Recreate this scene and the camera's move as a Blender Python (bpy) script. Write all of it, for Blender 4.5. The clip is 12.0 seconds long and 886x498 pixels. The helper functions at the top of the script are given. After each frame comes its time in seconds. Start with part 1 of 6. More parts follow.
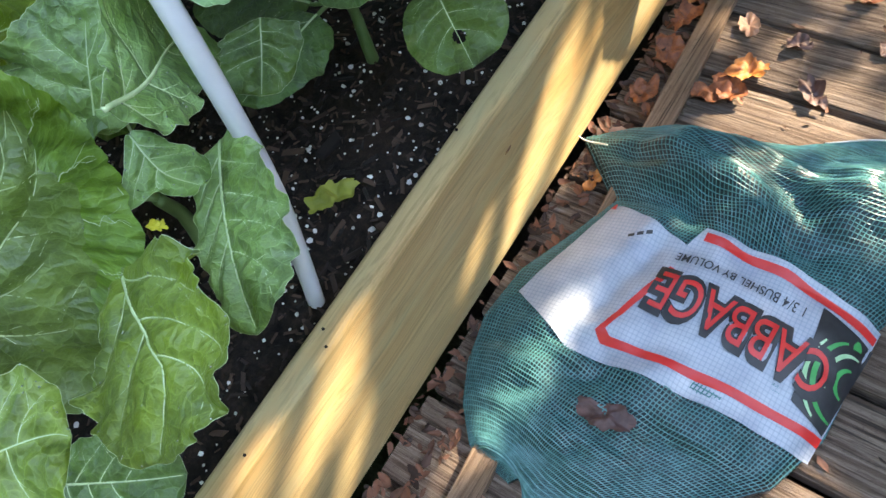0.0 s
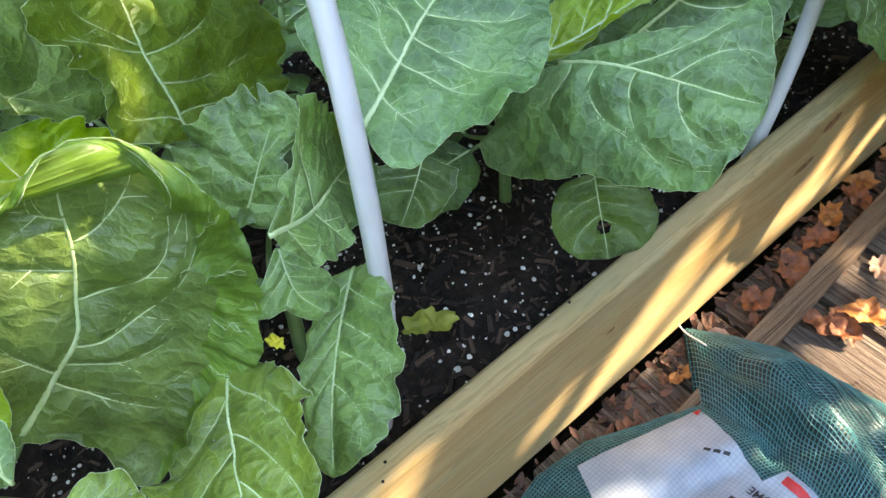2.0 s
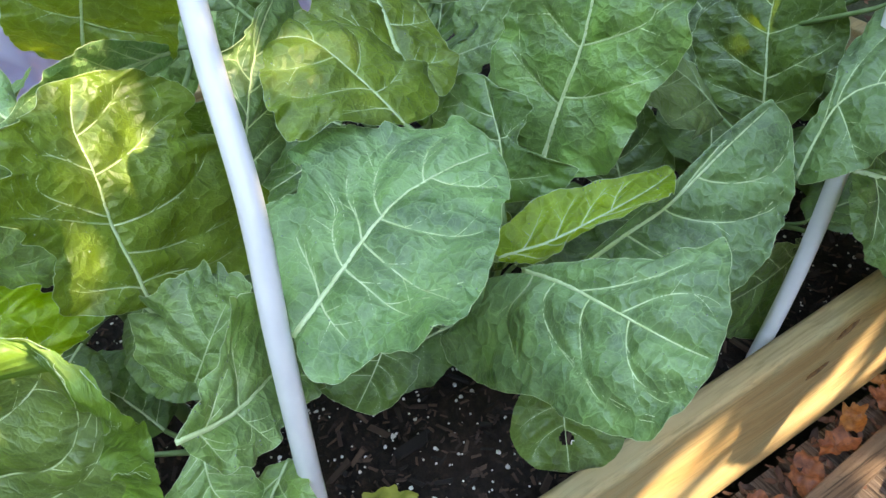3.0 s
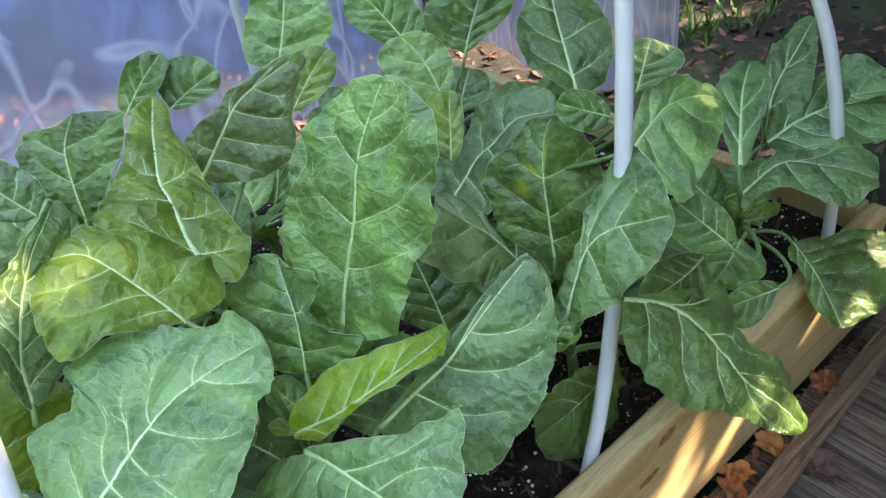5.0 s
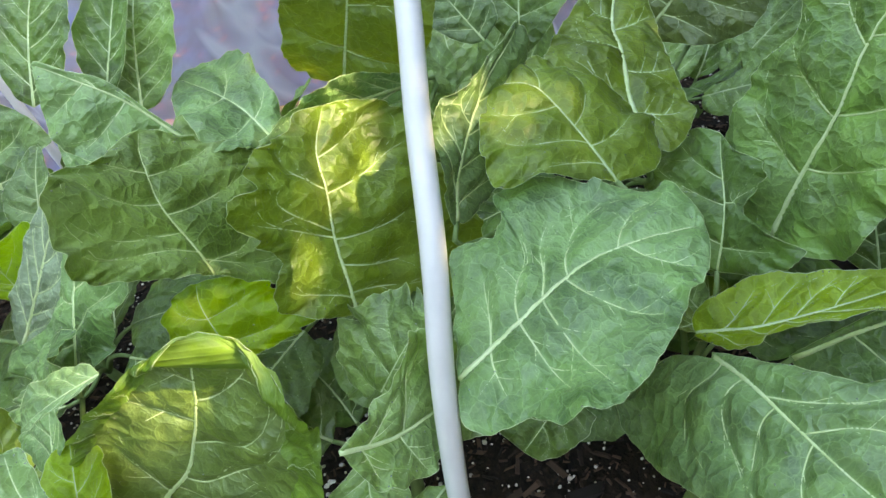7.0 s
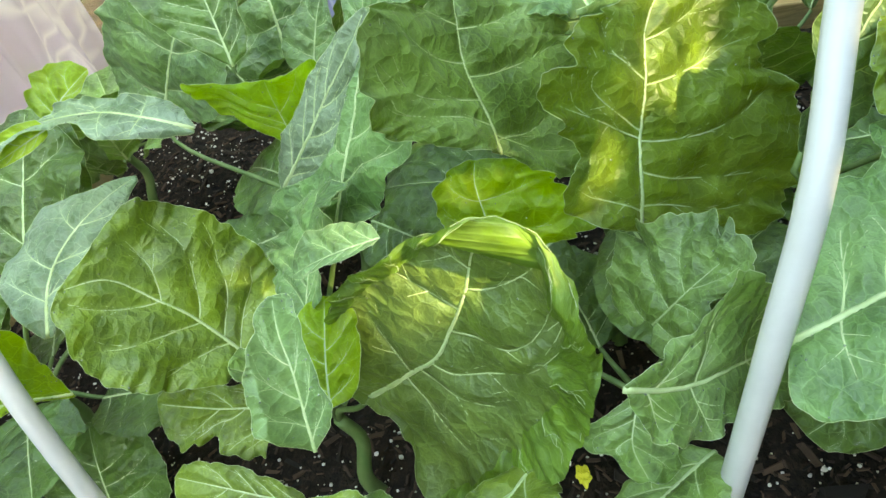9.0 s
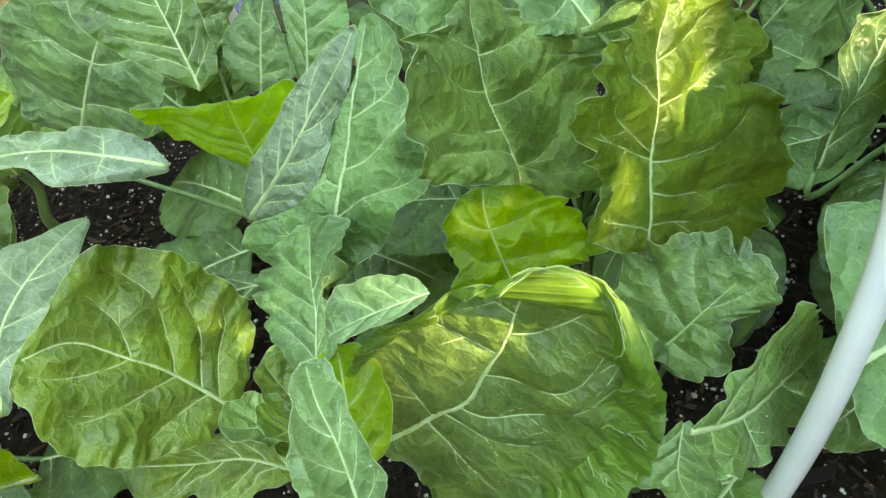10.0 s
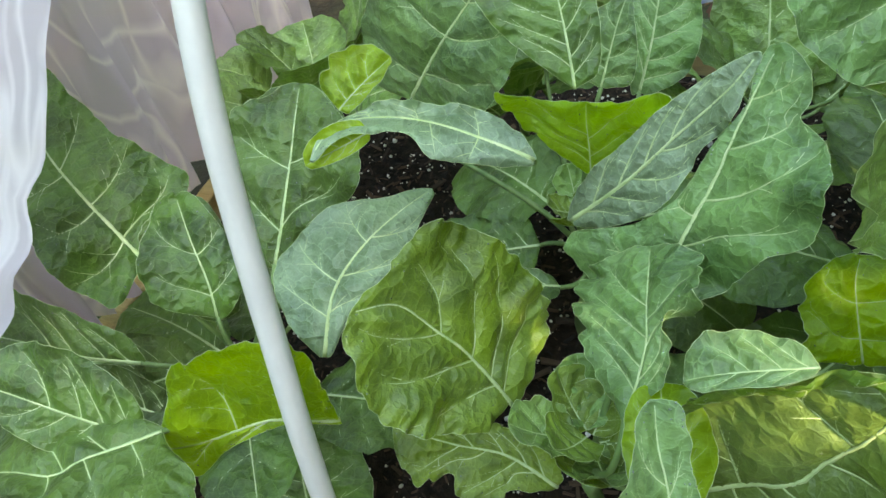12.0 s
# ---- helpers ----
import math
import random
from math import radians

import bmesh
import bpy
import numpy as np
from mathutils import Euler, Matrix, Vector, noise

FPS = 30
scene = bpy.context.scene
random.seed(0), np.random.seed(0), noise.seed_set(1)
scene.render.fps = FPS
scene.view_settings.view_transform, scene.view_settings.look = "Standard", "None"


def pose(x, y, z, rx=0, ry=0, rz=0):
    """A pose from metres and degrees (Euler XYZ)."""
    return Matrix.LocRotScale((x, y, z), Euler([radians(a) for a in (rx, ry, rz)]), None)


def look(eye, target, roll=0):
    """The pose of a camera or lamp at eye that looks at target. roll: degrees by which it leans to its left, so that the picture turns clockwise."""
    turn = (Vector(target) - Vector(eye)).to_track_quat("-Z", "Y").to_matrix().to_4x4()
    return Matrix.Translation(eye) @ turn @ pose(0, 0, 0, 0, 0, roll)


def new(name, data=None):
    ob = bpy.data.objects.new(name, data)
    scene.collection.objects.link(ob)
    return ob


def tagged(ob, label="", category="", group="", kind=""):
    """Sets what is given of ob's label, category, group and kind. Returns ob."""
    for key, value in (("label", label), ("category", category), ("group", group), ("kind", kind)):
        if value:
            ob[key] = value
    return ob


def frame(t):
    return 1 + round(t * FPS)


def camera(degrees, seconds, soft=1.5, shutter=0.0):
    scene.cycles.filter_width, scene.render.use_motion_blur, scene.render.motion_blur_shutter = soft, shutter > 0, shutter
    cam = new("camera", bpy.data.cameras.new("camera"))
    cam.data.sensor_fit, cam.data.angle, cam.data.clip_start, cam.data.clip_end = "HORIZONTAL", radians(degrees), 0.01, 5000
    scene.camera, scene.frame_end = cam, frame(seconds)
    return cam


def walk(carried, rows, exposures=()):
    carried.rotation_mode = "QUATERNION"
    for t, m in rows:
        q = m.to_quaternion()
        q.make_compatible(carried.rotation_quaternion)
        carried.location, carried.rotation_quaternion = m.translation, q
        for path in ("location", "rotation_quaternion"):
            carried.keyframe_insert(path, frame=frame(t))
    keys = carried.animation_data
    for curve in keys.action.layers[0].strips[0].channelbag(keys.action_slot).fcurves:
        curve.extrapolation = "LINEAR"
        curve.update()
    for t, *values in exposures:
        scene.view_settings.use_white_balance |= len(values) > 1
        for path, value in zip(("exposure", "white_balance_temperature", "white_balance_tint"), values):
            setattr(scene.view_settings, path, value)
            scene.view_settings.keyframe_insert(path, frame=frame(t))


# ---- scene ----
cam = camera(62.12, 12.0)
PATH = [
    (0, pose(0.3983, -0.1443, 1.0183, 28.43, 12.64, 33.06)),
    (0.5, pose(0.4118, -0.1642, 1.0081, 26.84, 11.31, 31.91)),
    (1, pose(0.4047, -0.1692, 1.0178, 28.27, 9.16, 35.89)),
    (1.5, pose(0.3691, -0.1554, 1.0405, 32.05, 7.18, 42.52)),
    (2, pose(0.3082, -0.1141, 1.0851, 36.71, 6.68, 50.52)),
    (2.5, pose(0.3047, -0.0467, 1.0920, 40.83, 6.47, 55.41)),
    (3, pose(0.2995, 0.0284, 1.1186, 45.23, 6.40, 58.24)),
    (3.5, pose(0.3095, 0.0774, 1.1339, 49.07, 6.67, 57.12)),
    (3.7, pose(0.3143, 0.0885, 1.1382, 50.18, 6.80, 55.78)),
    (5.3, pose(0.3986, 0.1909, 1.1933, 51.75, 9.03, 49.27)),
    (5.5, pose(0.3913, 0.1919, 1.1878, 51.91, 8.83, 50.23)),
    (6, pose(0.3580, 0.1637, 1.1743, 51.10, 9.61, 59.02)),
    (6.5, pose(0.3285, 0.1559, 1.1644, 49.15, 12.01, 71.07)),
    (7, pose(0.2972, 0.1042, 1.1512, 48.51, 13.24, 79.47)),
    (7.5, pose(0.2703, 0.0874, 1.1366, 48.57, 14.89, 87.75)),
    (7.7, pose(0.2607, 0.0815, 1.1324, 48.58, 15.24, 90.51)),
    (9.3, pose(0.2153, -0.0462, 1.1064, 44.74, 13.18, 98.53)),
    (9.5, pose(0.2082, -0.0748, 1.1119, 43.77, 11.53, 96.09)),
    (10, pose(0.1620, -0.1439, 1.1459, 41.37, 8.55, 88.68)),
    (10.5, pose(0.1354, -0.1526, 1.1633, 41.69, 8.21, 90.36)),
    (11, pose(0.1485, -0.1907, 1.1531, 42.76, 8.75, 101.03)),
    (11.5, pose(0.1583, -0.2343, 1.1455, 43.51, 9.09, 107.83)),
    (12, pose(0.1508, -0.2772, 1.1632, 44.06, 9.78, 109.04)),
]
EXPOSURES = [(0.0, 3.68, 7800, 9), (0.5, 3.70, 7500, 4), (1.0, 3.71, 7300, 3), (1.5, 3.74, 7200, 2), (2.0, 3.83, 8100, 9), (2.5, 3.87, 7900, 9), (3.5, 3.95, 8800, 13), (5.5, 4.05, 8000, 11), (7.0, 3.77, 9600, 7), (9.5, 3.91, 11000, -6), (12.0, 3.43, 10400, -5)]
walk(cam, PATH, EXPOSURES)

# ---------------------------------------------------------------- light
SUN = Vector((0.36, 0.70, 0.62)).normalized()
world = bpy.data.worlds.new("world")
world.use_nodes = True
scene.world = world
_n = world.node_tree.nodes
_bg = _n["Background"]
_sky = _n.new("ShaderNodeTexSky")
_sky.sky_type = 'NISHITA'
_sky.sun_disc = False
_sky.sun_elevation = math.asin(SUN.z)
_sky.sun_rotation = math.atan2(SUN.x, SUN.y)
world.node_tree.links.new(_sky.outputs[0], _bg.inputs[0])
_bg.inputs[1].default_value = 0.15
_sl = bpy.data.lights.new("sun", 'SUN')
_sl.energy = 2.0
_sl.angle = radians(1.0)
_sl.color = (1.0, 0.92, 0.78)
sun = new("sun", _sl)
sun.matrix_world = look(SUN * 20, (0, 0, 0))

# ---------------------------------------------------------------- material helpers


def mat(name):
    m = bpy.data.materials.new(name)
    m.use_nodes = True
    nt = m.node_tree
    return m, nt, nt.nodes["Principled BSDF"], nt.nodes["Material Output"]


def nd(nt, kind, **kw):
    n = nt.nodes.new("ShaderNode" + kind)
    for k, v in kw.items():
        n.inputs[k.replace("_", " ")].default_value = v
    return n


def ramp(nt, fac, stops):
    r = nt.nodes.new("ShaderNodeValToRGB")
    el = r.color_ramp.elements
    while len(el) < len(stops):
        el.new(0.5)
    for e, (p, c) in zip(el, stops):
        e.position = p
        e.color = (*c, 1) if len(c) == 3 else c
    nt.links.new(fac, r.inputs[0])
    return r.outputs[0]


def mix(nt, fac, a, b, mode='MIX'):
    m = nt.nodes.new("ShaderNodeMix")
    m.data_type = 'RGBA'
    m.blend_type = mode
    for sock, v in ((m.inputs[0], fac), (m.inputs[6], a), (m.inputs[7], b)):
        if isinstance(v, (int, float)):
            sock.default_value = v
        elif isinstance(v, tuple):
            sock.default_value = (*v, 1)
        else:
            nt.links.new(v, sock)
    return m.outputs[2]


def noise_tex(nt, vec, scale, detail=4.0, rough=0.55, dist=0.0):
    t = nd(nt, "TexNoise", Scale=scale, Detail=detail, Roughness=rough, Distortion=dist)
    if vec is not None:
        nt.links.new(vec, t.inputs["Vector"])
    return t.outputs["Fac"]


def mapped(nt, vec, scale=(1, 1, 1), loc=(0, 0, 0), rot=(0, 0, 0)):
    m = nt.nodes.new("ShaderNodeMapping")
    m.inputs["Scale"].default_value = scale
    m.inputs["Location"].default_value = loc
    m.inputs["Rotation"].default_value = rot
    nt.links.new(vec, m.inputs["Vector"])
    return m.outputs[0]


def coords(nt, what="Object"):
    return nt.nodes.new("ShaderNodeTexCoord").outputs[what]


def bump(nt, bsdf, height, strength=0.3, dist=0.002):
    b = nd(nt, "Bump", Strength=strength, Distance=dist)
    nt.links.new(height, b.inputs["Height"])
    nt.links.new(b.outputs[0], bsdf.inputs["Normal"])


def rnd(nt):
    return nt.nodes.new("ShaderNodeObjectInfo").outputs["Random"]


def math_node(nt, op, a, b=0.0):
    m = nt.nodes.new("ShaderNodeMath")
    m.operation = op
    for sock, v in zip(m.inputs, (a, b)):
        if isinstance(v, (int, float)):
            sock.default_value = v
        else:
            nt.links.new(v, sock)
    return m.outputs[0]


# ---------------------------------------------------------------- materials


def leaf_material(name, dark, light, glow, clear=0.32, wax=0.45, wax_sheen_colour=(0.29, 0.42, 0.24)):
    """Collard leaf: green with soft tonal drift under a thin wax bloom and painted sky sheen, paler beside its veins.
    """
    m, nt, p, out = mat(name)
    uv = coords(nt, "UV")
    ob = coords(nt)
    r = rnd(nt)
    drift = noise_tex(nt, ob, 13, 4, 0.55, 0.8)
    grain = noise_tex(nt, ob, 90, 5, 0.65)
    fine = noise_tex(nt, ob, 420, 3)
    tone = math_node(nt, 'ADD', math_node(nt, 'MULTIPLY', drift, 0.75), math_node(nt, 'MULTIPLY', grain, 0.25))
    col = ramp(nt, tone, [(0.40, tuple(c * 0.74 for c in dark)), (0.59, tuple(c * 1.08 for c in light))])
    hsv = nt.nodes.new("ShaderNodeHueSaturation")
    nt.links.new(col, hsv.inputs["Color"])
    nt.links.new(math_node(nt, 'ADD', math_node(nt, 'MULTIPLY', r, 0.26), 0.62), hsv.inputs["Value"])
    nt.links.new(math_node(nt, 'ADD', math_node(nt, 'MULTIPLY', r, 0.024), 0.486), hsv.inputs["Hue"])
    hsv.inputs["Saturation"].default_value = 1.08
    base = hsv.outputs[0]
    warp = nt.nodes.new("ShaderNodeVectorMath")
    warp.operation = 'ADD'
    nz = nd(nt, "TexNoise", Scale=60.0, Detail=3.0)
    nt.links.new(uv, nz.inputs["Vector"])
    sc = nt.nodes.new("ShaderNodeVectorMath")
    sc.operation = 'SCALE'
    sc.inputs["Scale"].default_value = 0.012
    nt.links.new(nz.outputs["Color"], sc.inputs[0])
    nt.links.new(uv, warp.inputs[0])
    nt.links.new(sc.outputs[0], warp.inputs[1])
    cells = []
    for scale, width in ((72.0, 0.038), (210.0, 0.09)):
        vor = nt.nodes.new("ShaderNodeTexVoronoi")
        vor.feature = 'DISTANCE_TO_EDGE'
        vor.inputs["Scale"].default_value = scale
        nt.links.new(mapped(nt, warp.outputs[0], (1, 0.8, 1)), vor.inputs["Vector"])
        cells.append((vor.outputs["Distance"], ramp(nt, vor.outputs["Distance"], [(0.0, (1, 1, 1)), (width, (0, 0, 0))])))
    # wax bloom, rubbed thin in places; its pale tint also imitates sky sheen
    bloom = ramp(nt, noise_tex(nt, mapped(nt, ob, loc=(3, 5, 7)), 12, 6, 0.66, 0.9), [(0.38, (0.15, 0.15, 0.15)), (0.60, (1, 1, 1))])
    base = mix(nt, math_node(nt, 'MULTIPLY', bloom, wax * 0.9), base, tuple(c * 0.80 for c in wax_sheen_colour))
    pale = tuple(min(1, c * 1.6 + 0.06) for c in light)
    base = mix(nt, math_node(nt, 'MULTIPLY', cells[0][1], 0.30), base, pale)
    base = mix(nt, math_node(nt, 'MULTIPLY', cells[1][1], 0.13), base, pale)
    halo = nt.nodes.new("ShaderNodeAttribute")
    halo.attribute_name = "pale"
    base = mix(nt, math_node(nt, 'MULTIPLY', halo.outputs["Fac"], 0.34), base, tuple(min(1, c * 1.25 + 0.09) for c in light))
    # small dark scuffs and pale dust
    scuff = ramp(nt, noise_tex(nt, ob, 46, 6, 0.72), [(0.64, (0, 0, 0)), (0.70, (1, 1, 1))])
    base = mix(nt, math_node(nt, 'MULTIPLY', scuff, 0.32), base, tuple(c * 0.5 for c in dark))
    nt.links.new(base, p.inputs["Base Color"])
    rough = ramp(nt, noise_tex(nt, ob, 40, 4), [(0.3, (0.32, 0.32, 0.32)), (0.7, (0.48, 0.48, 0.48))])
    nt.links.new(rough, p.inputs["Roughness"])
    p.inputs["Specular IOR Level"].default_value = 0.55
    swell = noise_tex(nt, ob, 48, 3, 0.55)
    hgt = math_node(nt, 'ADD', math_node(nt, 'MULTIPLY', math_node(nt, 'MINIMUM', cells[0][0], 0.30), 3.0), math_node(nt, 'MULTIPLY', swell, 1.2))
    hgt = math_node(nt, 'ADD', hgt, math_node(nt, 'MULTIPLY', math_node(nt, 'MINIMUM', cells[1][0], 0.30), 0.7))
    hgt = math_node(nt, 'ADD', hgt, math_node(nt, 'MULTIPLY', fine, 0.12))
    bump(nt, p, hgt, 0.50, 0.0030)
    tr = nt.nodes.new("ShaderNodeBsdfTranslucent")
    gl = mix(nt, math_node(nt, 'MULTIPLY', drift, 0.5), glow, mix(nt, 0.5, base, glow))
    nt.links.new(gl, tr.inputs["Color"])
    ms = nt.nodes.new("ShaderNodeMixShader")
    ms.inputs[0].default_value = clear
    nt.links.new(p.outputs[0], ms.inputs[1])
    nt.links.new(tr.outputs[0], ms.inputs[2])
    nt.links.new(ms.outputs[0], out.inputs["Surface"])
    return m


LEAF = leaf_material("leaf_blue_green", (0.080, 0.175, 0.042), (0.225, 0.395, 0.098), (0.30, 0.50, 0.03), 0.15, 0.44, (0.32, 0.44, 0.21))
LEAF2 = leaf_material("leaf_yellow_green", (0.090, 0.165, 0.020), (0.225, 0.335, 0.045), (0.38, 0.54, 0.02), 0.20, 0.22)
# young leaves: lime base raised to imitate light coming through them
YOUNGLIT = leaf_material("leaf_young_backlit", (0.21, 0.39, 0.018), (0.36, 0.57, 0.034), (0.48, 0.70, 0.02), 0.42, 0.10)
# olive green; the yellow of sunlit leaves is partly put into colour and glow
OLIVE = leaf_material("leaf_olive_sunlit", (0.085, 0.175, 0.024), (0.200, 0.325, 0.045), (0.44, 0.54, 0.02), 0.28, 0.20, (0.33, 0.43, 0.15))
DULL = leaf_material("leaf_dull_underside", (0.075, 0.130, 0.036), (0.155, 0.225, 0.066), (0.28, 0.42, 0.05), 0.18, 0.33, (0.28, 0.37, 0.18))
WAXY = leaf_material("leaf_waxy_green", (0.070, 0.165, 0.052), (0.205, 0.365, 0.120), (0.28, 0.46, 0.06), 0.13, 0.42, (0.29, 0.43, 0.235))
# wax made paler and greyer to paint in the sheen on arched leaves
GREYLEAF = leaf_material("leaf_waxy_grey_sheen", (0.12, 0.21, 0.10), (0.27, 0.38, 0.22), (0.28, 0.46, 0.06), 0.12, 0.60, (0.38, 0.49, 0.39))
TEALLEAF = leaf_material("leaf_dark_blue_green", (0.045, 0.110, 0.034), (0.140, 0.255, 0.078), (0.22, 0.40, 0.06), 0.12, 0.36, (0.25, 0.37, 0.185))
# deep green leaves, darkened further to put lower leaves' shade into the colour
GREENLEAF = leaf_material("leaf_deep_green_shaded", (0.032, 0.080, 0.015), (0.115, 0.220, 0.041), (0.28, 0.46, 0.03), 0.16, 0.18)
CUPLEAF = leaf_material("leaf_cupped_green", (0.085, 0.155, 0.034), (0.180, 0.275, 0.064), (0.32, 0.46, 0.04), 0.18, 0.28, (0.29, 0.39, 0.18))
# lime of a margin lit from behind, put into the base colour
MARGINLIT = leaf_material("leaf_margin_lit", (0.10, 0.215, 0.028), (0.215, 0.38, 0.058), (0.34, 0.55, 0.035), 0.34, 0.20)


def vein_material():
    m, nt, p, out = mat("vein")
    c = ramp(nt, noise_tex(nt, coords(nt), 60, 3), [(0.3, (0.42, 0.55, 0.25)), (0.7, (0.60, 0.71, 0.41))])
    nt.links.new(c, p.inputs["Base Color"])
    p.inputs["Roughness"].default_value = 0.45
    return m


VEIN = vein_material()


def dew_material():
    m, nt, p, out = mat("dew")
    p.inputs["Base Color"].default_value = (0.9, 0.95, 0.92, 1)
    p.inputs["Roughness"].default_value = 0.04
    p.inputs["IOR"].default_value = 1.33
    p.inputs["Transmission Weight"].default_value = 0.75
    return m


DEW = dew_material()


def stem_material():
    m, nt, p, out = mat("stem")
    c = ramp(nt, noise_tex(nt, mapped(nt, coords(nt), (8, 8, 2)), 6, 5), [(0.3, (0.09, 0.18, 0.05)), (0.7, (0.20, 0.29, 0.11))])
    nt.links.new(c, p.inputs["Base Color"])
    p.inputs["Roughness"].default_value = 0.55
    return m


STEM = stem_material()


def lumber_material():
    """Fresh treated pine: cream with green-grey cast, long grain along y, knots."""
    m, nt, p, out = mat("treated_pine")
    ob = coords(nt)
    wob = noise_tex(nt, mapped(nt, ob, (3, 1.2, 3)), 2.0, 3)
    wv = nt.nodes.new("ShaderNodeVectorMath")
    wv.operation = 'ADD'
    comb = nt.nodes.new("ShaderNodeCombineXYZ")
    nt.links.new(math_node(nt, 'MULTIPLY', wob, 0.05), comb.inputs[0])
    nt.links.new(math_node(nt, 'MULTIPLY', wob, 0.10), comb.inputs[2])
    nt.links.new(ob, wv.inputs[0])
    nt.links.new(comb.outputs[0], wv.inputs[1])
    grain = noise_tex(nt, mapped(nt, wv.outputs[0], (34, 0.9, 34)), 3.0, 5, 0.6)
    rings = noise_tex(nt, mapped(nt, wv.outputs[0], (9, 0.35, 9)), 2.2, 2, 0.5)
    fine = noise_tex(nt, mapped(nt, wv.outputs[0], (260, 1.6, 260)), 1.0, 3, 0.6)
    c = ramp(nt, rings, [(0.30, (0.43, 0.26, 0.10)), (0.48, (0.54, 0.375, 0.18)), (0.7, (0.41, 0.315, 0.16))])
    c = mix(nt, ramp(nt, grain, [(0.45, (0, 0, 0)), (0.8, (0.5, 0.5, 0.5))]), c, (0.44, 0.29, 0.11))
    c = mix(nt, ramp(nt, fine, [(0.45, (0.0, 0.0, 0.0)), (0.68, (0.62, 0.62, 0.62))]), c, (0.24, 0.17, 0.065))
    # grey-green treatment stains
    st = ramp(nt, noise_tex(nt, mapped(nt, ob, (6, 1.5, 6)), 3, 4), [(0.5, (0, 0, 0)), (0.72, (0.5, 0.5, 0.5))])
    c = mix(nt, st, c, (0.43, 0.42, 0.25))
    nt.links.new(c, p.inputs["Base Color"])
    p.inputs["Roughness"].default_value = 0.62
    bump(nt, p, math_node(nt, 'ADD', grain, math_node(nt, 'MULTIPLY', fine, -1.0)), 0.5, 0.002)
    return m


LUMBER = lumber_material()


def knot_material():
    m, nt, p, out = mat("knot")
    c = ramp(nt, noise_tex(nt, coords(nt), 120, 3), [(0.35, (0.10, 0.04, 0.015)), (0.6, (0.30, 0.15, 0.05))])
    nt.links.new(c, p.inputs["Base Color"])
    p.inputs["Roughness"].default_value = 0.6
    return m


KNOT = knot_material()


def weathered_material(name, lo, hi, rot=0.0):
    """Grey weathered wood, grain along local x."""
    m, nt, p, out = mat(name)
    ob = mapped(nt, coords(nt), rot=(0, 0, rot))
    r = rnd(nt)
    shift = nt.nodes.new("ShaderNodeVectorMath")
    shift.operation = 'ADD'
    cx = nt.nodes.new("ShaderNodeCombineXYZ")
    nt.links.new(math_node(nt, 'MULTIPLY', r, 13.0), cx.inputs[0])
    nt.links.new(math_node(nt, 'MULTIPLY', r, 7.0), cx.inputs[1])
    nt.links.new(ob, shift.inputs[0])
    nt.links.new(cx.outputs[0], shift.inputs[1])
    v = shift.outputs[0]
    grain = noise_tex(nt, mapped(nt, v, (1.0, 30, 30)), 5, 9, 0.72, 0.5)
    streak = noise_tex(nt, mapped(nt, v, (0.8, 9, 9)), 3, 4)
    patch = noise_tex(nt, v, 6, 4)
    c = ramp(nt, grain, [(0.34, tuple(x * 0.22 for x in lo)), (0.44, lo), (0.62, hi)])
    c = mix(nt, ramp(nt, streak, [(0.45, (0, 0, 0)), (0.7, (0.55, 0.55, 0.55))]), c, tuple(x * 0.5 for x in lo))
    c = mix(nt, ramp(nt, patch, [(0.5, (0, 0, 0)), (0.75, (0.4, 0.4, 0.4))]), c, (0.30, 0.20, 0.14))
    crack = noise_tex(nt, mapped(nt, v, (1.6, 70, 70)), 2.0, 4, 0.6, 0.3)
    c = mix(nt, ramp(nt, crack, [(0.60, (0, 0, 0)), (0.68, (0.85, 0.85, 0.85))]), c, tuple(x * 0.16 for x in lo))
    speck = noise_tex(nt, v, 130, 4, 0.7)
    c = mix(nt, ramp(nt, speck, [(0.56, (0, 0, 0)), (0.72, (0.5, 0.5, 0.5))]), c, tuple(x * 0.4 for x in lo))
    hsv = nt.nodes.new("ShaderNodeHueSaturation")
    nt.links.new(c, hsv.inputs["Color"])
    nt.links.new(math_node(nt, 'ADD', math_node(nt, 'MULTIPLY', r, 0.5), 0.75), hsv.inputs["Value"])
    nt.links.new(hsv.outputs[0], p.inputs["Base Color"])
    p.inputs["Roughness"].default_value = 0.85
    bump(nt, p, math_node(nt, 'SUBTRACT', grain, math_node(nt, 'MULTIPLY', crack, 0.8)), 1.0, 0.008)
    return m


DECKWOOD = weathered_material("weathered_deck", (0.130, 0.080, 0.056), (0.345, 0.26, 0.205))
STRIPWOOD = weathered_material("weathered_strip", (0.25, 0.15, 0.09), (0.44, 0.29, 0.19), rot=radians(90))


def soil_material():
    m, nt, p, out = mat("potting_soil")
    ob = coords(nt)
    a = noise_tex(nt, ob, 55, 6, 0.7)
    b = noise_tex(nt, ob, 9, 3)
    c = ramp(nt, a, [(0.32, (0.006, 0.005, 0.005)), (0.55, (0.022, 0.016, 0.013)), (0.78, (0.06, 0.04, 0.03))])
    c = mix(nt, ramp(nt, b, [(0.5, (0, 0, 0)), (0.75, (0.4, 0.4, 0.4))]), c, (0.05, 0.028, 0.018))
    nt.links.new(c, p.inputs["Base Color"])
    p.inputs["Roughness"].default_value = 0.9
    p.inputs["Specular IOR Level"].default_value = 0.2
    bump(nt, p, a, 1.0, 0.01)
    return m


SOIL = soil_material()


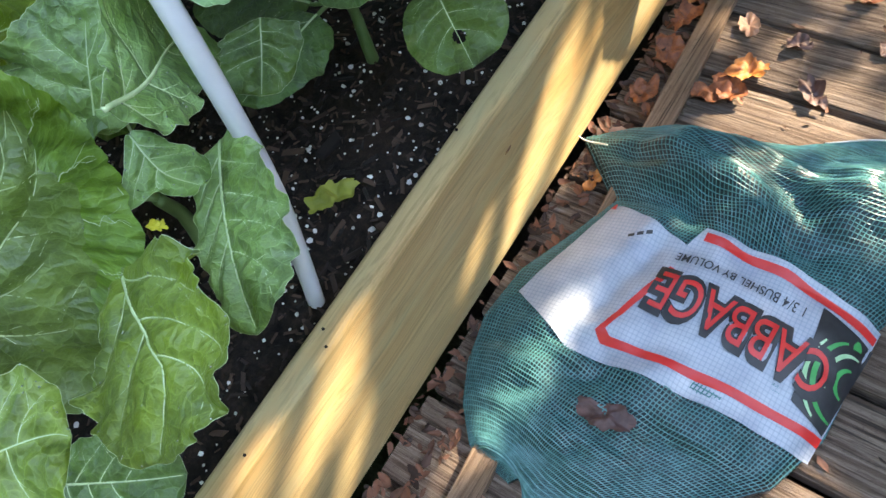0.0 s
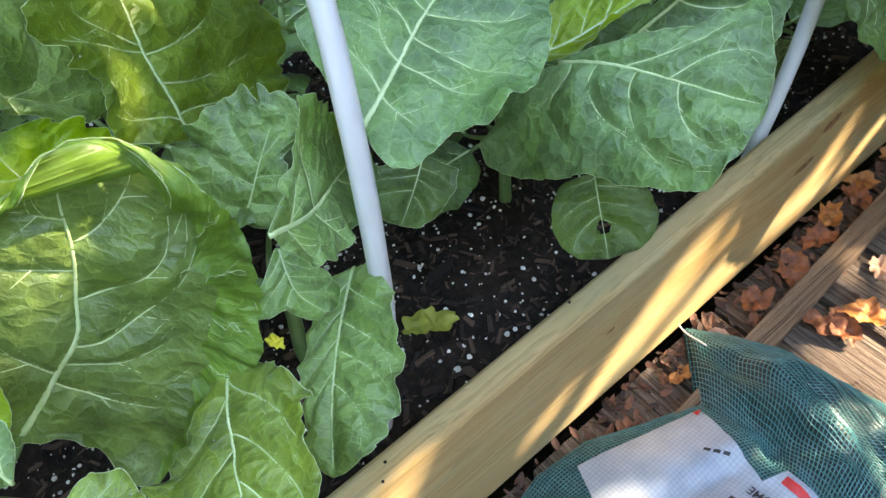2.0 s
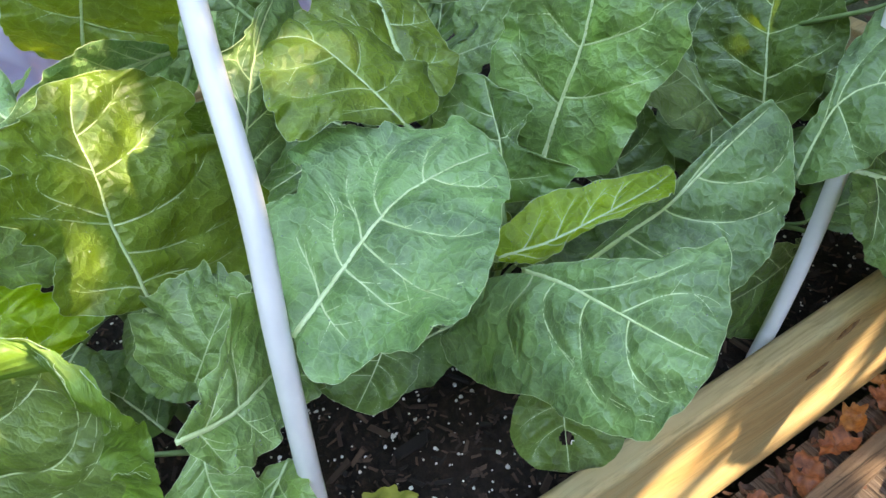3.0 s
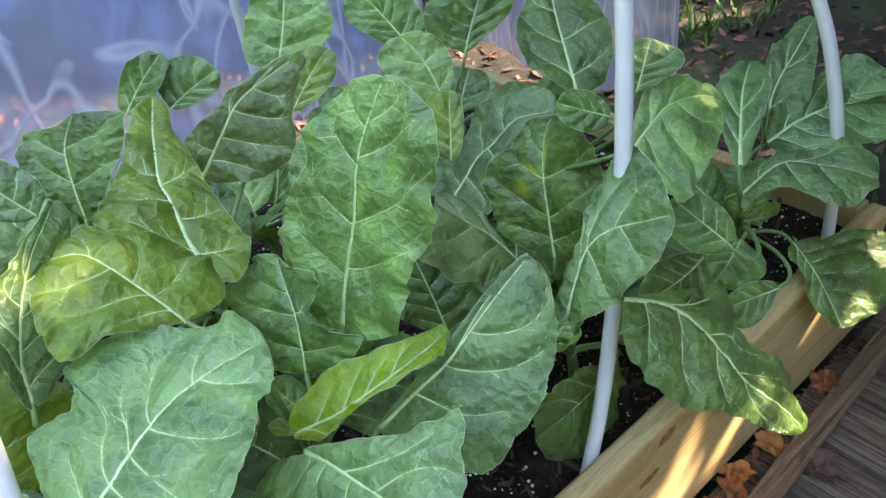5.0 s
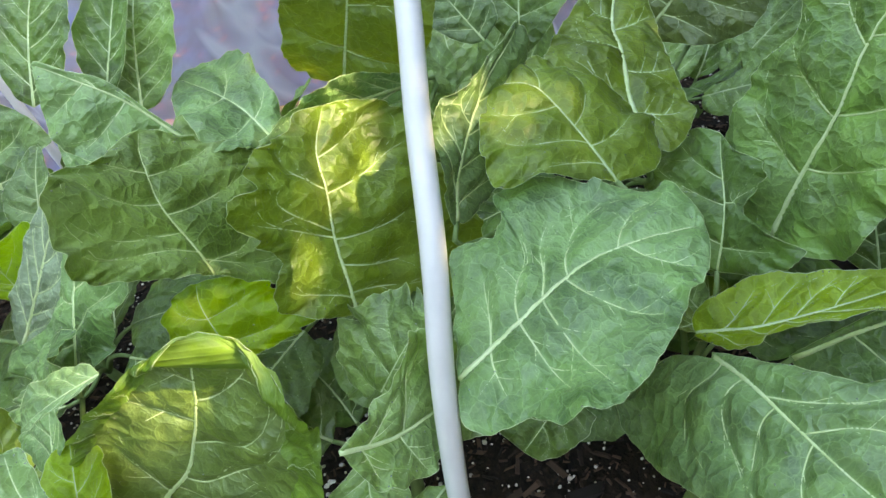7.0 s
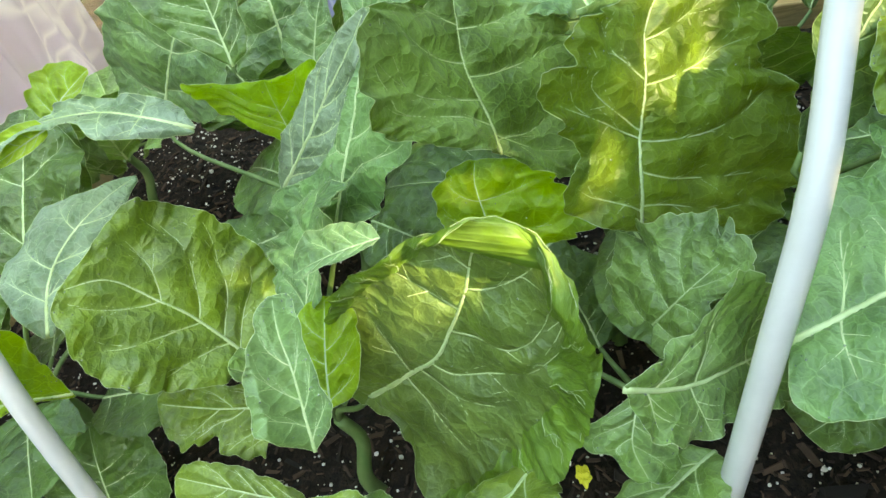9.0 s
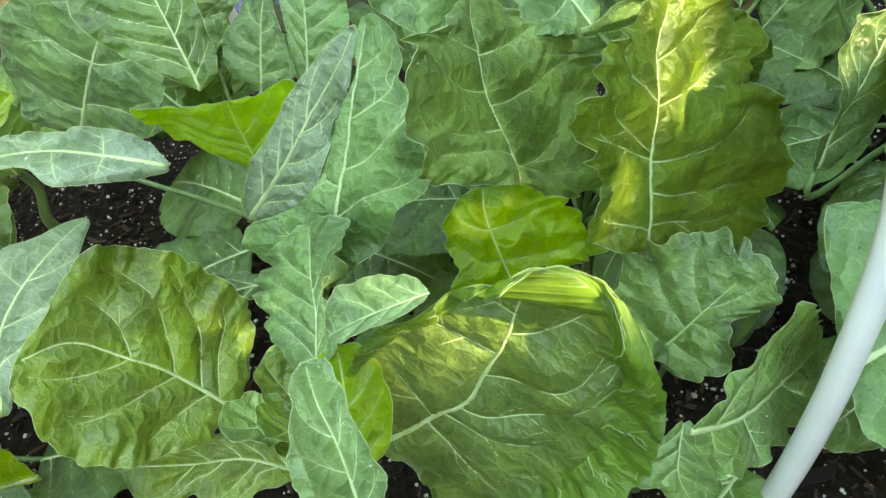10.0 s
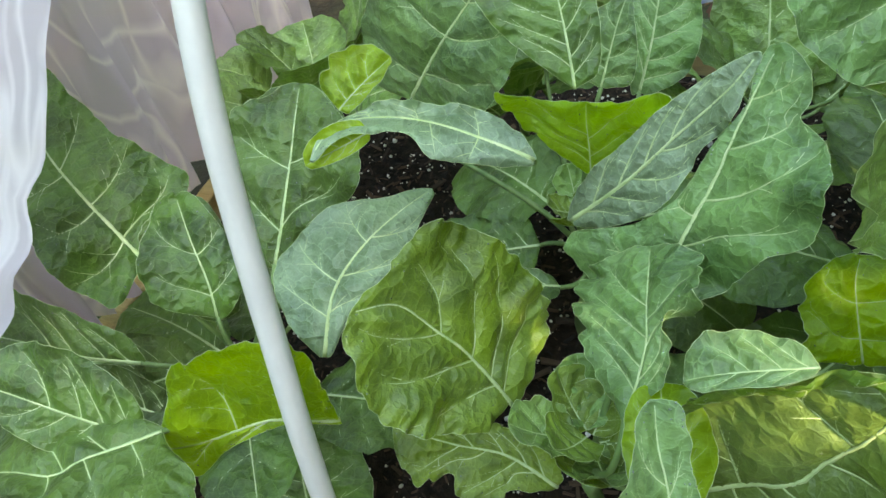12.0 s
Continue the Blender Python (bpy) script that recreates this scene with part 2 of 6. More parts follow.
def plain(name, lo, hi, scale=40, rough=0.6, bmp=0.2, by_island=False):
    m, nt, p, out = mat(name)
    f = noise_tex(nt, coords(nt), scale, 4)
    if by_island:
        g = nt.nodes.new("ShaderNodeNewGeometry").outputs["Random Per Island"]
        f = math_node(nt, 'ADD', math_node(nt, 'MULTIPLY', f, 0.35), math_node(nt, 'MULTIPLY', g, 0.65))
    c = ramp(nt, f, [(0.25, lo), (0.75, hi)])
    nt.links.new(c, p.inputs["Base Color"])
    p.inputs["Roughness"].default_value = rough
    if bmp:
        bump(nt, p, f, bmp, 0.003)
    return m


PERLITE = plain("perlite", (0.55, 0.53, 0.5), (0.85, 0.84, 0.8), 80, 0.8, 0.2, True)
CHIPS = plain("bark_chips", (0.010, 0.007, 0.006), (0.085, 0.050, 0.034), 60, 0.85, 0.4, True)
PVC = plain("white_pvc", (0.68, 0.68, 0.70), (0.76, 0.76, 0.78), 25, 0.32, 0.03)
CORD = plain("white_cord", (0.6, 0.6, 0.58), (0.8, 0.8, 0.78), 80, 0.5, 0.1)
FALLEN = plain("fallen_leaf", (0.10, 0.028, 0.016), (0.36, 0.12, 0.045), 90, 0.6, 0.6)
LITTER = plain("litter", (0.030, 0.015, 0.011), (0.18, 0.075, 0.045), 60, 0.75, 0.5, True)
YELLOWLEAF = plain("yellowed_leaf", (0.16, 0.19, 0.02), (0.34, 0.34, 0.05), 40, 0.6, 0.4)


def ground_material():
    m, nt, p, out = mat("woodland_ground")
    ob = coords(nt)
    a = noise_tex(nt, ob, 9, 6, 0.7)
    b = noise_tex(nt, ob, 1.6, 3)
    c = ramp(nt, a, [(0.3, (0.006, 0.005, 0.004)), (0.55, (0.024, 0.016, 0.011)), (0.75, (0.07, 0.045, 0.027))])
    c = mix(nt, ramp(nt, b, [(0.45, (0, 0, 0)), (0.65, (0.7, 0.7, 0.7))]), c, (0.035, 0.06, 0.018))
    nt.links.new(c, p.inputs["Base Color"])
    p.inputs["Roughness"].default_value = 0.95
    bump(nt, p, a, 1.0, 0.03)
    return m


GROUND = ground_material()


def net_material(name, cloth, streak, glow, thin=0.50):
    """Fine white tulle: mostly clear, thicker where folded; bright creases are painted into the colour."""
    m, nt, p, out = mat(name)
    uv = coords(nt, "UV")
    f = noise_tex(nt, mapped(nt, uv, (9, 2, 1)), 1.6, 4, 0.5, 0.6)
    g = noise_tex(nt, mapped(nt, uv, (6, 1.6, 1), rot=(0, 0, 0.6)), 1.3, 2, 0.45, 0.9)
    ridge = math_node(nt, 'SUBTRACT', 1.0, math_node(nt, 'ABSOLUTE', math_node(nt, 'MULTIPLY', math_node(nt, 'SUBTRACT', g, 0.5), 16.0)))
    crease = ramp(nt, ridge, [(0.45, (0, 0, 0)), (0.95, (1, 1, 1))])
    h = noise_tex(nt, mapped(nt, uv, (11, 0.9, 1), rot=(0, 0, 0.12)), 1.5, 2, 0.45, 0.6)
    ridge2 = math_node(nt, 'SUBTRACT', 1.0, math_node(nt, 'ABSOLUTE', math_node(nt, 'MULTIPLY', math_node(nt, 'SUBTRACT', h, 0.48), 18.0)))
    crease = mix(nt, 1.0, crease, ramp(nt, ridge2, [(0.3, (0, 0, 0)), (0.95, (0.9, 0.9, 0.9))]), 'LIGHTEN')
    fold = ramp(nt, f, [(0.38, (thin, thin, thin)), (0.55, (0.4 + 0.55 * thin,) * 3), (0.68, (0.96, 0.96, 0.96))])
    fold = mix(nt, math_node(nt, 'MULTIPLY', crease, 0.8), fold, (1.0, 1.0, 1.0))
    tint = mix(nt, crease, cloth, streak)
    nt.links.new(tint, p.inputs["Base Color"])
    p.inputs["Roughness"].default_value = 0.6
    tl = nt.nodes.new("ShaderNodeBsdfTranslucent")
    tl.inputs["Color"].default_value = (*glow, 1)
    a = nt.nodes.new("ShaderNodeMixShader")
    a.inputs[0].default_value = 0.45
    nt.links.new(p.outputs[0], a.inputs[1])
    nt.links.new(tl.outputs[0], a.inputs[2])
    clear = nt.nodes.new("ShaderNodeBsdfTransparent")
    ms = nt.nodes.new("ShaderNodeMixShader")
    nt.links.new(fold, ms.inputs[0])
    nt.links.new(clear.outputs[0], ms.inputs[1])
    nt.links.new(a.outputs[0], ms.inputs[2])
    nt.links.new(ms.outputs[0], out.inputs["Surface"])
    return m


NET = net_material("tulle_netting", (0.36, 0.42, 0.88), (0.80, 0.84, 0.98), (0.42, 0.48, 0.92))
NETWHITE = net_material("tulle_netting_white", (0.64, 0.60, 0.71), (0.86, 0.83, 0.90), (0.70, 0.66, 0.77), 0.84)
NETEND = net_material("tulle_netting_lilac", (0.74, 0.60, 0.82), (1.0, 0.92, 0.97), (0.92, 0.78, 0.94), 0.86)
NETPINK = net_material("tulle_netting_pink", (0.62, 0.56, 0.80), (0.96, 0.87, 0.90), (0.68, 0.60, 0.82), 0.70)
TEAL = plain("teal_plastic_mesh", (0.026, 0.115, 0.118), (0.085, 0.235, 0.235), 90, 0.28, 0.0)
# bag's under layer, near black to paint the shade between mesh threads
TEALSHADE = plain("teal_underlayer_gap_shade", (0.002, 0.010, 0.013), (0.010, 0.036, 0.042), 60, 0.5, 0.3)


def label_material():
    m, nt, p, out = mat("white_label")
    ob = coords(nt)
    c = ramp(nt, noise_tex(nt, ob, 22, 5, 0.6), [(0.3, (0.30, 0.325, 0.39)), (0.7, (0.44, 0.465, 0.52))])
    for axis in ('X', 'Y'):
        w = nt.nodes.new("ShaderNodeTexWave")
        w.bands_direction = axis
        w.inputs["Scale"].default_value = 52.0
        w.inputs["Distortion"].default_value = 0.6
        nt.links.new(ob, w.inputs["Vector"])
        c = mix(nt, ramp(nt, w.outputs["Fac"], [(0.72, (0, 0, 0)), (0.95, (0.28, 0.28, 0.28))]), c, (0.14, 0.20, 0.25))
    nt.links.new(c, p.inputs["Base Color"])
    p.inputs["Roughness"].default_value = 0.32
    bump(nt, p, noise_tex(nt, ob, 60, 4), 0.5, 0.003)
    return m


PAPER = label_material()
RED = plain("red_ink", (0.55, 0.02, 0.02), (0.66, 0.035, 0.03), 60, 0.4, 0.0)
BLACK = plain("black_ink", (0.012, 0.012, 0.014), (0.03, 0.03, 0.033), 60, 0.45, 0.0)
GREEN = plain("green_ink", (0.02, 0.26, 0.06), (0.05, 0.36, 0.10), 60, 0.4, 0.0)
LGREEN = plain("light_green_ink", (0.25, 0.5, 0.25), (0.45, 0.65, 0.4), 60, 0.4, 0.0)

# ---------------------------------------------------------------- mesh helpers


def part(name, bm, material, parent=None, label="", smooth=False):
    me = bpy.data.meshes.new(name)
    bm.to_mesh(me)
    bm.free()
    return part_mesh(name, me, material, parent, label, smooth)


def part_mesh(name, me, material, parent=None, label="", smooth=False):
    if material is not None:
        me.materials.append(material)
    if smooth:
        me.polygons.foreach_set("use_smooth", [True] * len(me.polygons))
    ob = new(name, me)
    if parent is not None:
        ob.parent = parent
        ob.matrix_parent_inverse = parent.matrix_basis.inverted()
    if label:
        tagged(ob, label)
    return ob


def mesh_from(name, verts, faces, uvs=None):
    me = bpy.data.meshes.new(name)
    me.from_pydata([tuple(v) for v in verts], [], faces)
    if uvs is not None:
        lay = me.uv_layers.new(name="UVMap")
        idx = np.empty(len(me.loops), dtype=np.int32)
        me.loops.foreach_get("vertex_index", idx)
        lay.data.foreach_set("uv", np.asarray(uvs, dtype=np.float32)[idx].ravel())
    me.update()
    return me


def empty(name, place, label, category, group=""):
    e = new(name)
    e.empty_display_size = 0.05
    e.matrix_basis = Matrix.Translation(place)
    tagged(e, label, category, group)
    return e


def box(x0, x1, y0, y1, z0, z1, bevel=0.004, seg=2):
    bm = bmesh.new()
    bmesh.ops.create_cube(bm, size=1)
    for v in bm.verts:
        v.co = Vector((x0 if v.co.x < 0 else x1, y0 if v.co.y < 0 else y1, z0 if v.co.z < 0 else z1))
    if bevel:
        bmesh.ops.bevel(bm, geom=bm.edges[:], offset=bevel, segments=seg, affect='EDGES', profile=0.5)
    return bm


def tube(points, radii, sides=8):
    """Vertices and faces of a tube along points, closed at both ends."""
    pts = [Vector(p) for p in points]
    n = len(pts)
    verts, faces = [], []
    ref = Vector((0.31, 0.17, 0.93))
    for i, p in enumerate(pts):
        d = (pts[min(i + 1, n - 1)] - pts[max(i - 1, 0)]).normalized()
        a = d.cross(ref)
        if a.length < 1e-3:
            a = d.cross(Vector((1, 0, 0)))
        a.normalize()
        b = d.cross(a)
        r = float(radii[i]) if hasattr(radii, "__len__") else radii
        for k in range(sides):
            w = 2 * math.pi * k / sides
            verts.append(p + r * (math.cos(w) * a + math.sin(w) * b))
    for i in range(n - 1):
        for k in range(sides):
            k2 = (k + 1) % sides
            faces.append((i * sides + k, i * sides + k2, (i + 1) * sides + k2, (i + 1) * sides + k))
    faces.append(tuple(range(sides))[::-1])
    faces.append(tuple((n - 1) * sides + k for k in range(sides)))
    return verts, faces


def bezier(p0, p1, p2, p3, n):
    out = []
    for i in range(n + 1):
        t = i / n
        u = 1 - t
        out.append(p0 * u ** 3 + p1 * 3 * u * u * t + p2 * 3 * u * t * t + p3 * t ** 3)
    return out


def catmull(points, per=8):
    pts = [Vector(p) for p in points]
    pts = [2 * pts[0] - pts[1]] + pts + [2 * pts[-1] - pts[-2]]
    out = []
    for i in range(1, len(pts) - 2):
        a, b, c, d = pts[i - 1:i + 3]
        for k in range(per):
            t = k / per
            out.append(0.5 * ((2 * b) + (c - a) * t + (2 * a - 5 * b + 4 * c - d) * t * t + (3 * b - a - 3 * c + d) * t ** 3))
    out.append(pts[-2])
    return out


# ---------------------------------------------------------------- structure: ground, deck, raised bed
BED_Y0, BED_Y1, BED_X0 = -1.235, 1.425, -1.24
TOP, SOIL_Z = 0.30, 0.245


def heightfield(name, x0, x1, y0, y1, nx, ny, fn):
    xs, ys = np.linspace(x0, x1, nx), np.linspace(y0, y1, ny)
    verts = [(x, y, fn(x, y)) for y in ys for x in xs]
    faces = [(j * nx + i, j * nx + i + 1, (j + 1) * nx + i + 1, (j + 1) * nx + i) for j in range(ny - 1) for i in range(nx - 1)]
    return mesh_from(name, verts, faces)


def ground_height(x, y):
    return -0.16 + 0.05 * noise.noise((x * 0.5, y * 0.5, 0)) + 0.015 * noise.noise((x * 3, y * 3, 2))


def build_ground():
    xs = np.concatenate([-np.geomspace(400, 6, 20), np.linspace(-5.5, 5.5, 70), np.geomspace(6, 400, 20)])
    verts = [(x, y, ground_height(x, y)) for y in xs for x in xs]
    n = len(xs)
    faces = [(j * n + i, j * n + i + 1, (j + 1) * n + i + 1, (j + 1) * n + i) for j in range(n - 1) for i in range(n - 1)]
    g = part_mesh("ground", mesh_from("ground", verts, faces), GROUND, smooth=True)
    tagged(g, "brown woodland ground with leaf litter and patches of grass", "ground", kind="structure")


build_ground()


def build_bed():
    bed = empty("raised_bed", (0, 0, 0), "raised garden bed of pale treated pine boards filled with dark soil", "raised bed")
    front = part("front_board", box(-0.038, 0.0, BED_Y0, BED_Y1, 0.004, TOP, 0.011, 4), LUMBER, bed, "pale yellow treated pine board with knots")
    part("back_board", box(BED_X0, BED_X0 + 0.038, BED_Y0, BED_Y1, 0.004, TOP, 0.004), LUMBER, bed)
    for y in (BED_Y0, BED_Y1 - 0.038):
        part("end_board", box(BED_X0 + 0.0385, -0.0385, y, y + 0.038, 0.004, TOP - 0.002, 0.004), LUMBER, bed)
    # knots, slightly proud of the board
    for y, z, ry, rz in ((0.762, 0.268, 0.021, 0.011), (0.722, 0.205, 0.024, 0.008), (1.245, 0.235, 0.016, 0.008), (1.30, 0.16, 0.02, 0.007), (0.30, 0.21, 0.008, 0.003)):
        bm = bmesh.new()
        bmesh.ops.create_icosphere(bm, subdivisions=3, radius=1)
        for v in bm.verts:
            k = 1 + 0.3 * noise.noise(v.co * 1.7 + Vector((y * 9, 0, 0)))
            v.co = Vector((v.co.x * 0.0012, v.co.y * ry * k + v.co.z * rz * 0.6, v.co.z * rz * k))
            v.co += Vector((0.0, y, z))
        part("knot", bm, KNOT, front, "dark brown knot", True)
    # little specks of soil stuck on the board's top
    for x, y in ((-0.022, -0.045), (-0.006, -0.06), (-0.03, 0.25), (-0.012, -0.2), (-0.02, -0.4)):
        bm = bmesh.new()
        bmesh.ops.create_icosphere(bm, subdivisions=1, radius=0.0022)
        bmesh.ops.translate(bm, verts=bm.verts, vec=(x, y, TOP + 0.0012))
        part("soil_speck", bm, SOIL, front)

    def soil_height(x, y):
        return SOIL_Z + 0.012 * noise.noise((x * 7, y * 7, 1)) + 0.006 * noise.noise((x * 25, y * 25, 4)) + 0.004 * noise.noise((x * 70, y * 70, 9))
    s = part_mesh("soil", heightfield("soil", BED_X0 + 0.036, -0.036, BED_Y0 + 0.036, BED_Y1 - 0.036, 240, 420, soil_height), SOIL, smooth=False)
    tagged(s, "dark potting soil with white perlite filling the bed", "soil", kind="structure")
    return bed, soil_height


soil_height = build_bed()[1]


def scatter(name, label, category, material, count, region, shape, zfn, size, seed, flat=0.5):
    """Many small lumps as one object of kind stuff."""
    rng = random.Random(seed)
    verts, faces = [], []
    if shape == "grain":
        bm = bmesh.new()
        bmesh.ops.create_icosphere(bm, subdivisions=1, radius=1)
        tv = [v.co.copy() for v in bm.verts]
        tf = [tuple(v.index for v in f.verts) for f in bm.faces]
        bm.free()
    else:
        tv = [Vector(c) for c in ((-1, -.3, -.12), (1, -.22, -.1), (1.1, .25, .02), (-.9, .3, -.05), (-.9, -.2, .12), (.9, -.2, .16), (1, .2, .14), (-.8, .24, .15))]
        tf = [(0, 3, 2, 1), (4, 5, 6, 7), (0, 1, 5, 4), (1, 2, 6, 5), (2, 3, 7, 6), (3, 0, 4, 7)]
    for _ in range(count):
        x, y = rng.uniform(region[0], region[1]), rng.uniform(region[2], region[3])
        s = size * rng.lognormvariate(0, 0.45)
        m = pose(x, y, zfn(x, y) + s * 0.25, rng.uniform(-30, 30), rng.uniform(-30, 30), rng.uniform(0, 360))
        b = len(verts)
        verts += [m @ (Vector((v.x, v.y, v.z * flat)) * s * rng.uniform(0.75, 1.25)) for v in tv]
        faces += [tuple(i + b for i in f) for f in tf]
    ob = part_mesh(name, mesh_from(name, verts, faces), material)
    return tagged(ob, label, category, kind="stuff")


scatter("perlite", "white perlite grains lying on the soil", "perlite", PERLITE, 6500, (BED_X0 + 0.05, -0.042, BED_Y0 + 0.05, BED_Y1 - 0.05), "grain", soil_height, 0.0019, 3, 0.8)
scatter("bark_chips", "dark shredded bark chips on the soil", "bark chips", CHIPS, 13000, (BED_X0 + 0.05, -0.042, BED_Y0 + 0.05, BED_Y1 - 0.05), "chip", soil_height, 0.0058, 5, 1.0)


def build_deck():
    rng = random.Random(11)
    deck = empty("deck_floor", (0, 0, 0), "weathered grey wooden deck of worn planks beside the bed", "deck")
    tagged(deck, kind="structure")
    pitch = 0.1385
    for i in range(-9, 13):
        y0 = 0.690 + pitch * i
        if i == 12:
            continue
        x1 = 1.9 + rng.uniform(-0.03, 0.03)
        gap = 0.004 + rng.uniform(0, 0.003)
        segs = [(0.012, x1)]
        if i == -3:
            segs = [(0.012, 0.565), (0.655, x1)]
        for a, b in segs:
            bm = bmesh.new()
            n = 60
            xs = np.linspace(a, b, n)
            prof = [(gap, -0.032), (gap, -0.006), (gap + 0.003, -0.001), (0.045, 0.0), (0.09, 0.0), (pitch - gap - 0.003, -0.001), (pitch - gap, -0.006), (pitch - gap, -0.032)]
            rows = []
            for x in xs:
                w = 0.002 * noise.noise((x * 6, i * 3.1, 0))
                row = []
                for k, (py, pz) in enumerate(prof):
                    j = 0.0022 * noise.noise((x * 22, i * 5.3 + k, 7)) if k in (1, 2, 5, 6) else 0
                    row.append(bm.verts.new((x, y0 + py + j, pz + w + 0.002 * noise.noise((x * 9, i, k * 0.7)))))
                rows.append(row)
            for r0, r1 in zip(rows, rows[1:]):
                for k in range(len(prof) - 1):
                    bm.faces.new((r0[k], r1[k], r1[k + 1], r0[k + 1]))
            bm.faces.new(rows[0])
            bm.faces.new(rows[-1][::-1])
            part("plank", bm, DECKWOOD, deck)
    part("joist", box(0.60, 0.64, -0.6, 2.3, -0.12, -0.034, 0.002), DECKWOOD, deck)
    part("joist", box(0.02, 0.06, -0.6, 2.3, -0.12, -0.034, 0.002), DECKWOOD, deck)
    return deck


build_deck()


def build_strip():
    bm = box(-0.0205, 0.0205, -1.0, 1.02, 0.0, 0.019, 0.002)
    bmesh.ops.rotate(bm, verts=bm.verts, cent=(0, 0, 0), matrix=Matrix.Rotation(radians(3.0), 3, 'Z'))
    bmesh.ops.translate(bm, verts=bm.verts, vec=(0.108, 0.48, 0.004))
    s = part("wood_strip", bm, STRIPWOOD)
    tagged(s, "thin weathered brown furring strip lying along the deck beside the bed", "wood strip")


build_strip()

# ---------------------------------------------------------------- hoops and netting


def hoop(front, label, shift, apex=(-0.64, 1.36)):
    """A bent white pipe from the front board over the bed to the back board."""
    x, y, z = front[-1]
    px, py, pz = front[-2]
    dx, dy = (x - px) / (z - pz), (y - py) / (z - pz)
    yb = y + shift
    pts = list(front) + [(x + dx * 0.14 - 0.02, y + dy * 0.10, z + 0.13), (x + dx * 0.24 - 0.08, y + dy * 0.14, z + 0.24), (apex[0], (y + yb) / 2, apex[1]),
                         (-0.95, yb, 1.20), (-1.13, yb, 0.86), (-1.185, yb, 0.52), (-1.19, yb, 0.23)]
    v, f = tube(catmull(pts, 8), 0.0107, 14)
    ob = part_mesh("pvc_hoop", mesh_from("pvc_hoop", v, f), PVC, smooth=True)
    tagged(ob, label, "hoop", "pipe hoops over the bed")
    return ob


hoop([(-0.083, -0.018, 0.23), (-0.085, 0.004, 0.309), (-0.082, 0.032, 0.44), (-0.081, 0.046, 0.56), (-0.099, 0.065, 0.68), (-0.141, 0.089, 0.78), (-0.210, 0.108, 0.86), (-0.286, 0.130, 0.94)], "bent white plastic pipe hoop standing against the front board", 0.0, (-0.78, 1.26))
hoop([(-0.050, 0.638, 0.23), (-0.052, 0.676, 0.349), (-0.058, 0.707, 0.456), (-0.071, 0.742, 0.579), (-0.088, 0.775, 0.703), (-0.127, 0.824, 0.9)], "bent white plastic pipe hoop standing among collard leaves", -0.02)
hoop([(-0.050, -0.603, 0.23), (-0.048, -0.589, 0.349), (-0.054, -0.583, 0.456), (-0.071, -0.581, 0.579), (-0.100, -0.585, 0.703), (-0.170, -0.604, 0.9)], "bent white plastic pipe hoop near the netted end of the bed", -0.05)
hoop([(-0.050, 1.30, 0.23), (-0.052, 1.30, 0.325), (-0.065, 1.30, 0.47), (-0.097, 1.30, 0.61), (-0.138, 1.30, 0.711)], "bent white plastic pipe hoop at the far corner of the bed", 0.0)


def curtain(name, path, z0, z1, nu, nz, amp, label, seed, cloth):
    """Draped netting: path is a row of (x, y); folds run down it."""
    pts = catmull([(x, y, 0) for x, y in path], nu)
    verts, uvs = [], []
    n = len(pts)
    for i, p in enumerate(pts):
        d = (pts[min(i + 1, n - 1)] - pts[max(i - 1, 0)]).normalized()
        nrm = Vector((-d.y, d.x, 0))
        for k in range(nz + 1):
            t = k / nz
            lo = z0(i / (n - 1))
            hi = z1(i / (n - 1))
            z = lo + (hi - lo) * t
            a = noise.noise((i * 0.23, t * 1.2, seed)) * amp + noise.noise((i * 0.7, t * 2.2, seed + 5)) * amp * 0.4
            q = p + nrm * a * (1.15 - 0.5 * t)
            verts.append((q.x, q.y, z + 0.02 * noise.noise((i * 0.3, t, seed + 9))))
            uvs.append((i / (n - 1), t))
    m = nz + 1
    faces = [(i * m + k, (i + 1) * m + k, (i + 1) * m + k + 1, i * m + k + 1) for i in range(n - 1) for k in range(nz)]
    ob = part_mesh(name, mesh_from(name, verts, faces, uvs), cloth, smooth=True)
    return tagged(ob, label, "netting")


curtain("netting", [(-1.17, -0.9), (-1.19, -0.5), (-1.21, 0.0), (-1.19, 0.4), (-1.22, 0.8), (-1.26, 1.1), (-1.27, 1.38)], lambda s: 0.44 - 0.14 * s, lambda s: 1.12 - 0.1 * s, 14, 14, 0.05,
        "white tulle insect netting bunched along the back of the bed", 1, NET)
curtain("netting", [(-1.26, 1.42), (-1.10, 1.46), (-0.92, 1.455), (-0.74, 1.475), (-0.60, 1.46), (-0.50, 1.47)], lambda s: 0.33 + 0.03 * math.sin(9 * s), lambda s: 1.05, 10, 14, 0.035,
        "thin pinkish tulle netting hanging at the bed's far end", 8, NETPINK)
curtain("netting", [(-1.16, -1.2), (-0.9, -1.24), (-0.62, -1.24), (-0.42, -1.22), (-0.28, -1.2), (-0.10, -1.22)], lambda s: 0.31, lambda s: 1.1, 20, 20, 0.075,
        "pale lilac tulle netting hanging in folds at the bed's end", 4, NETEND)


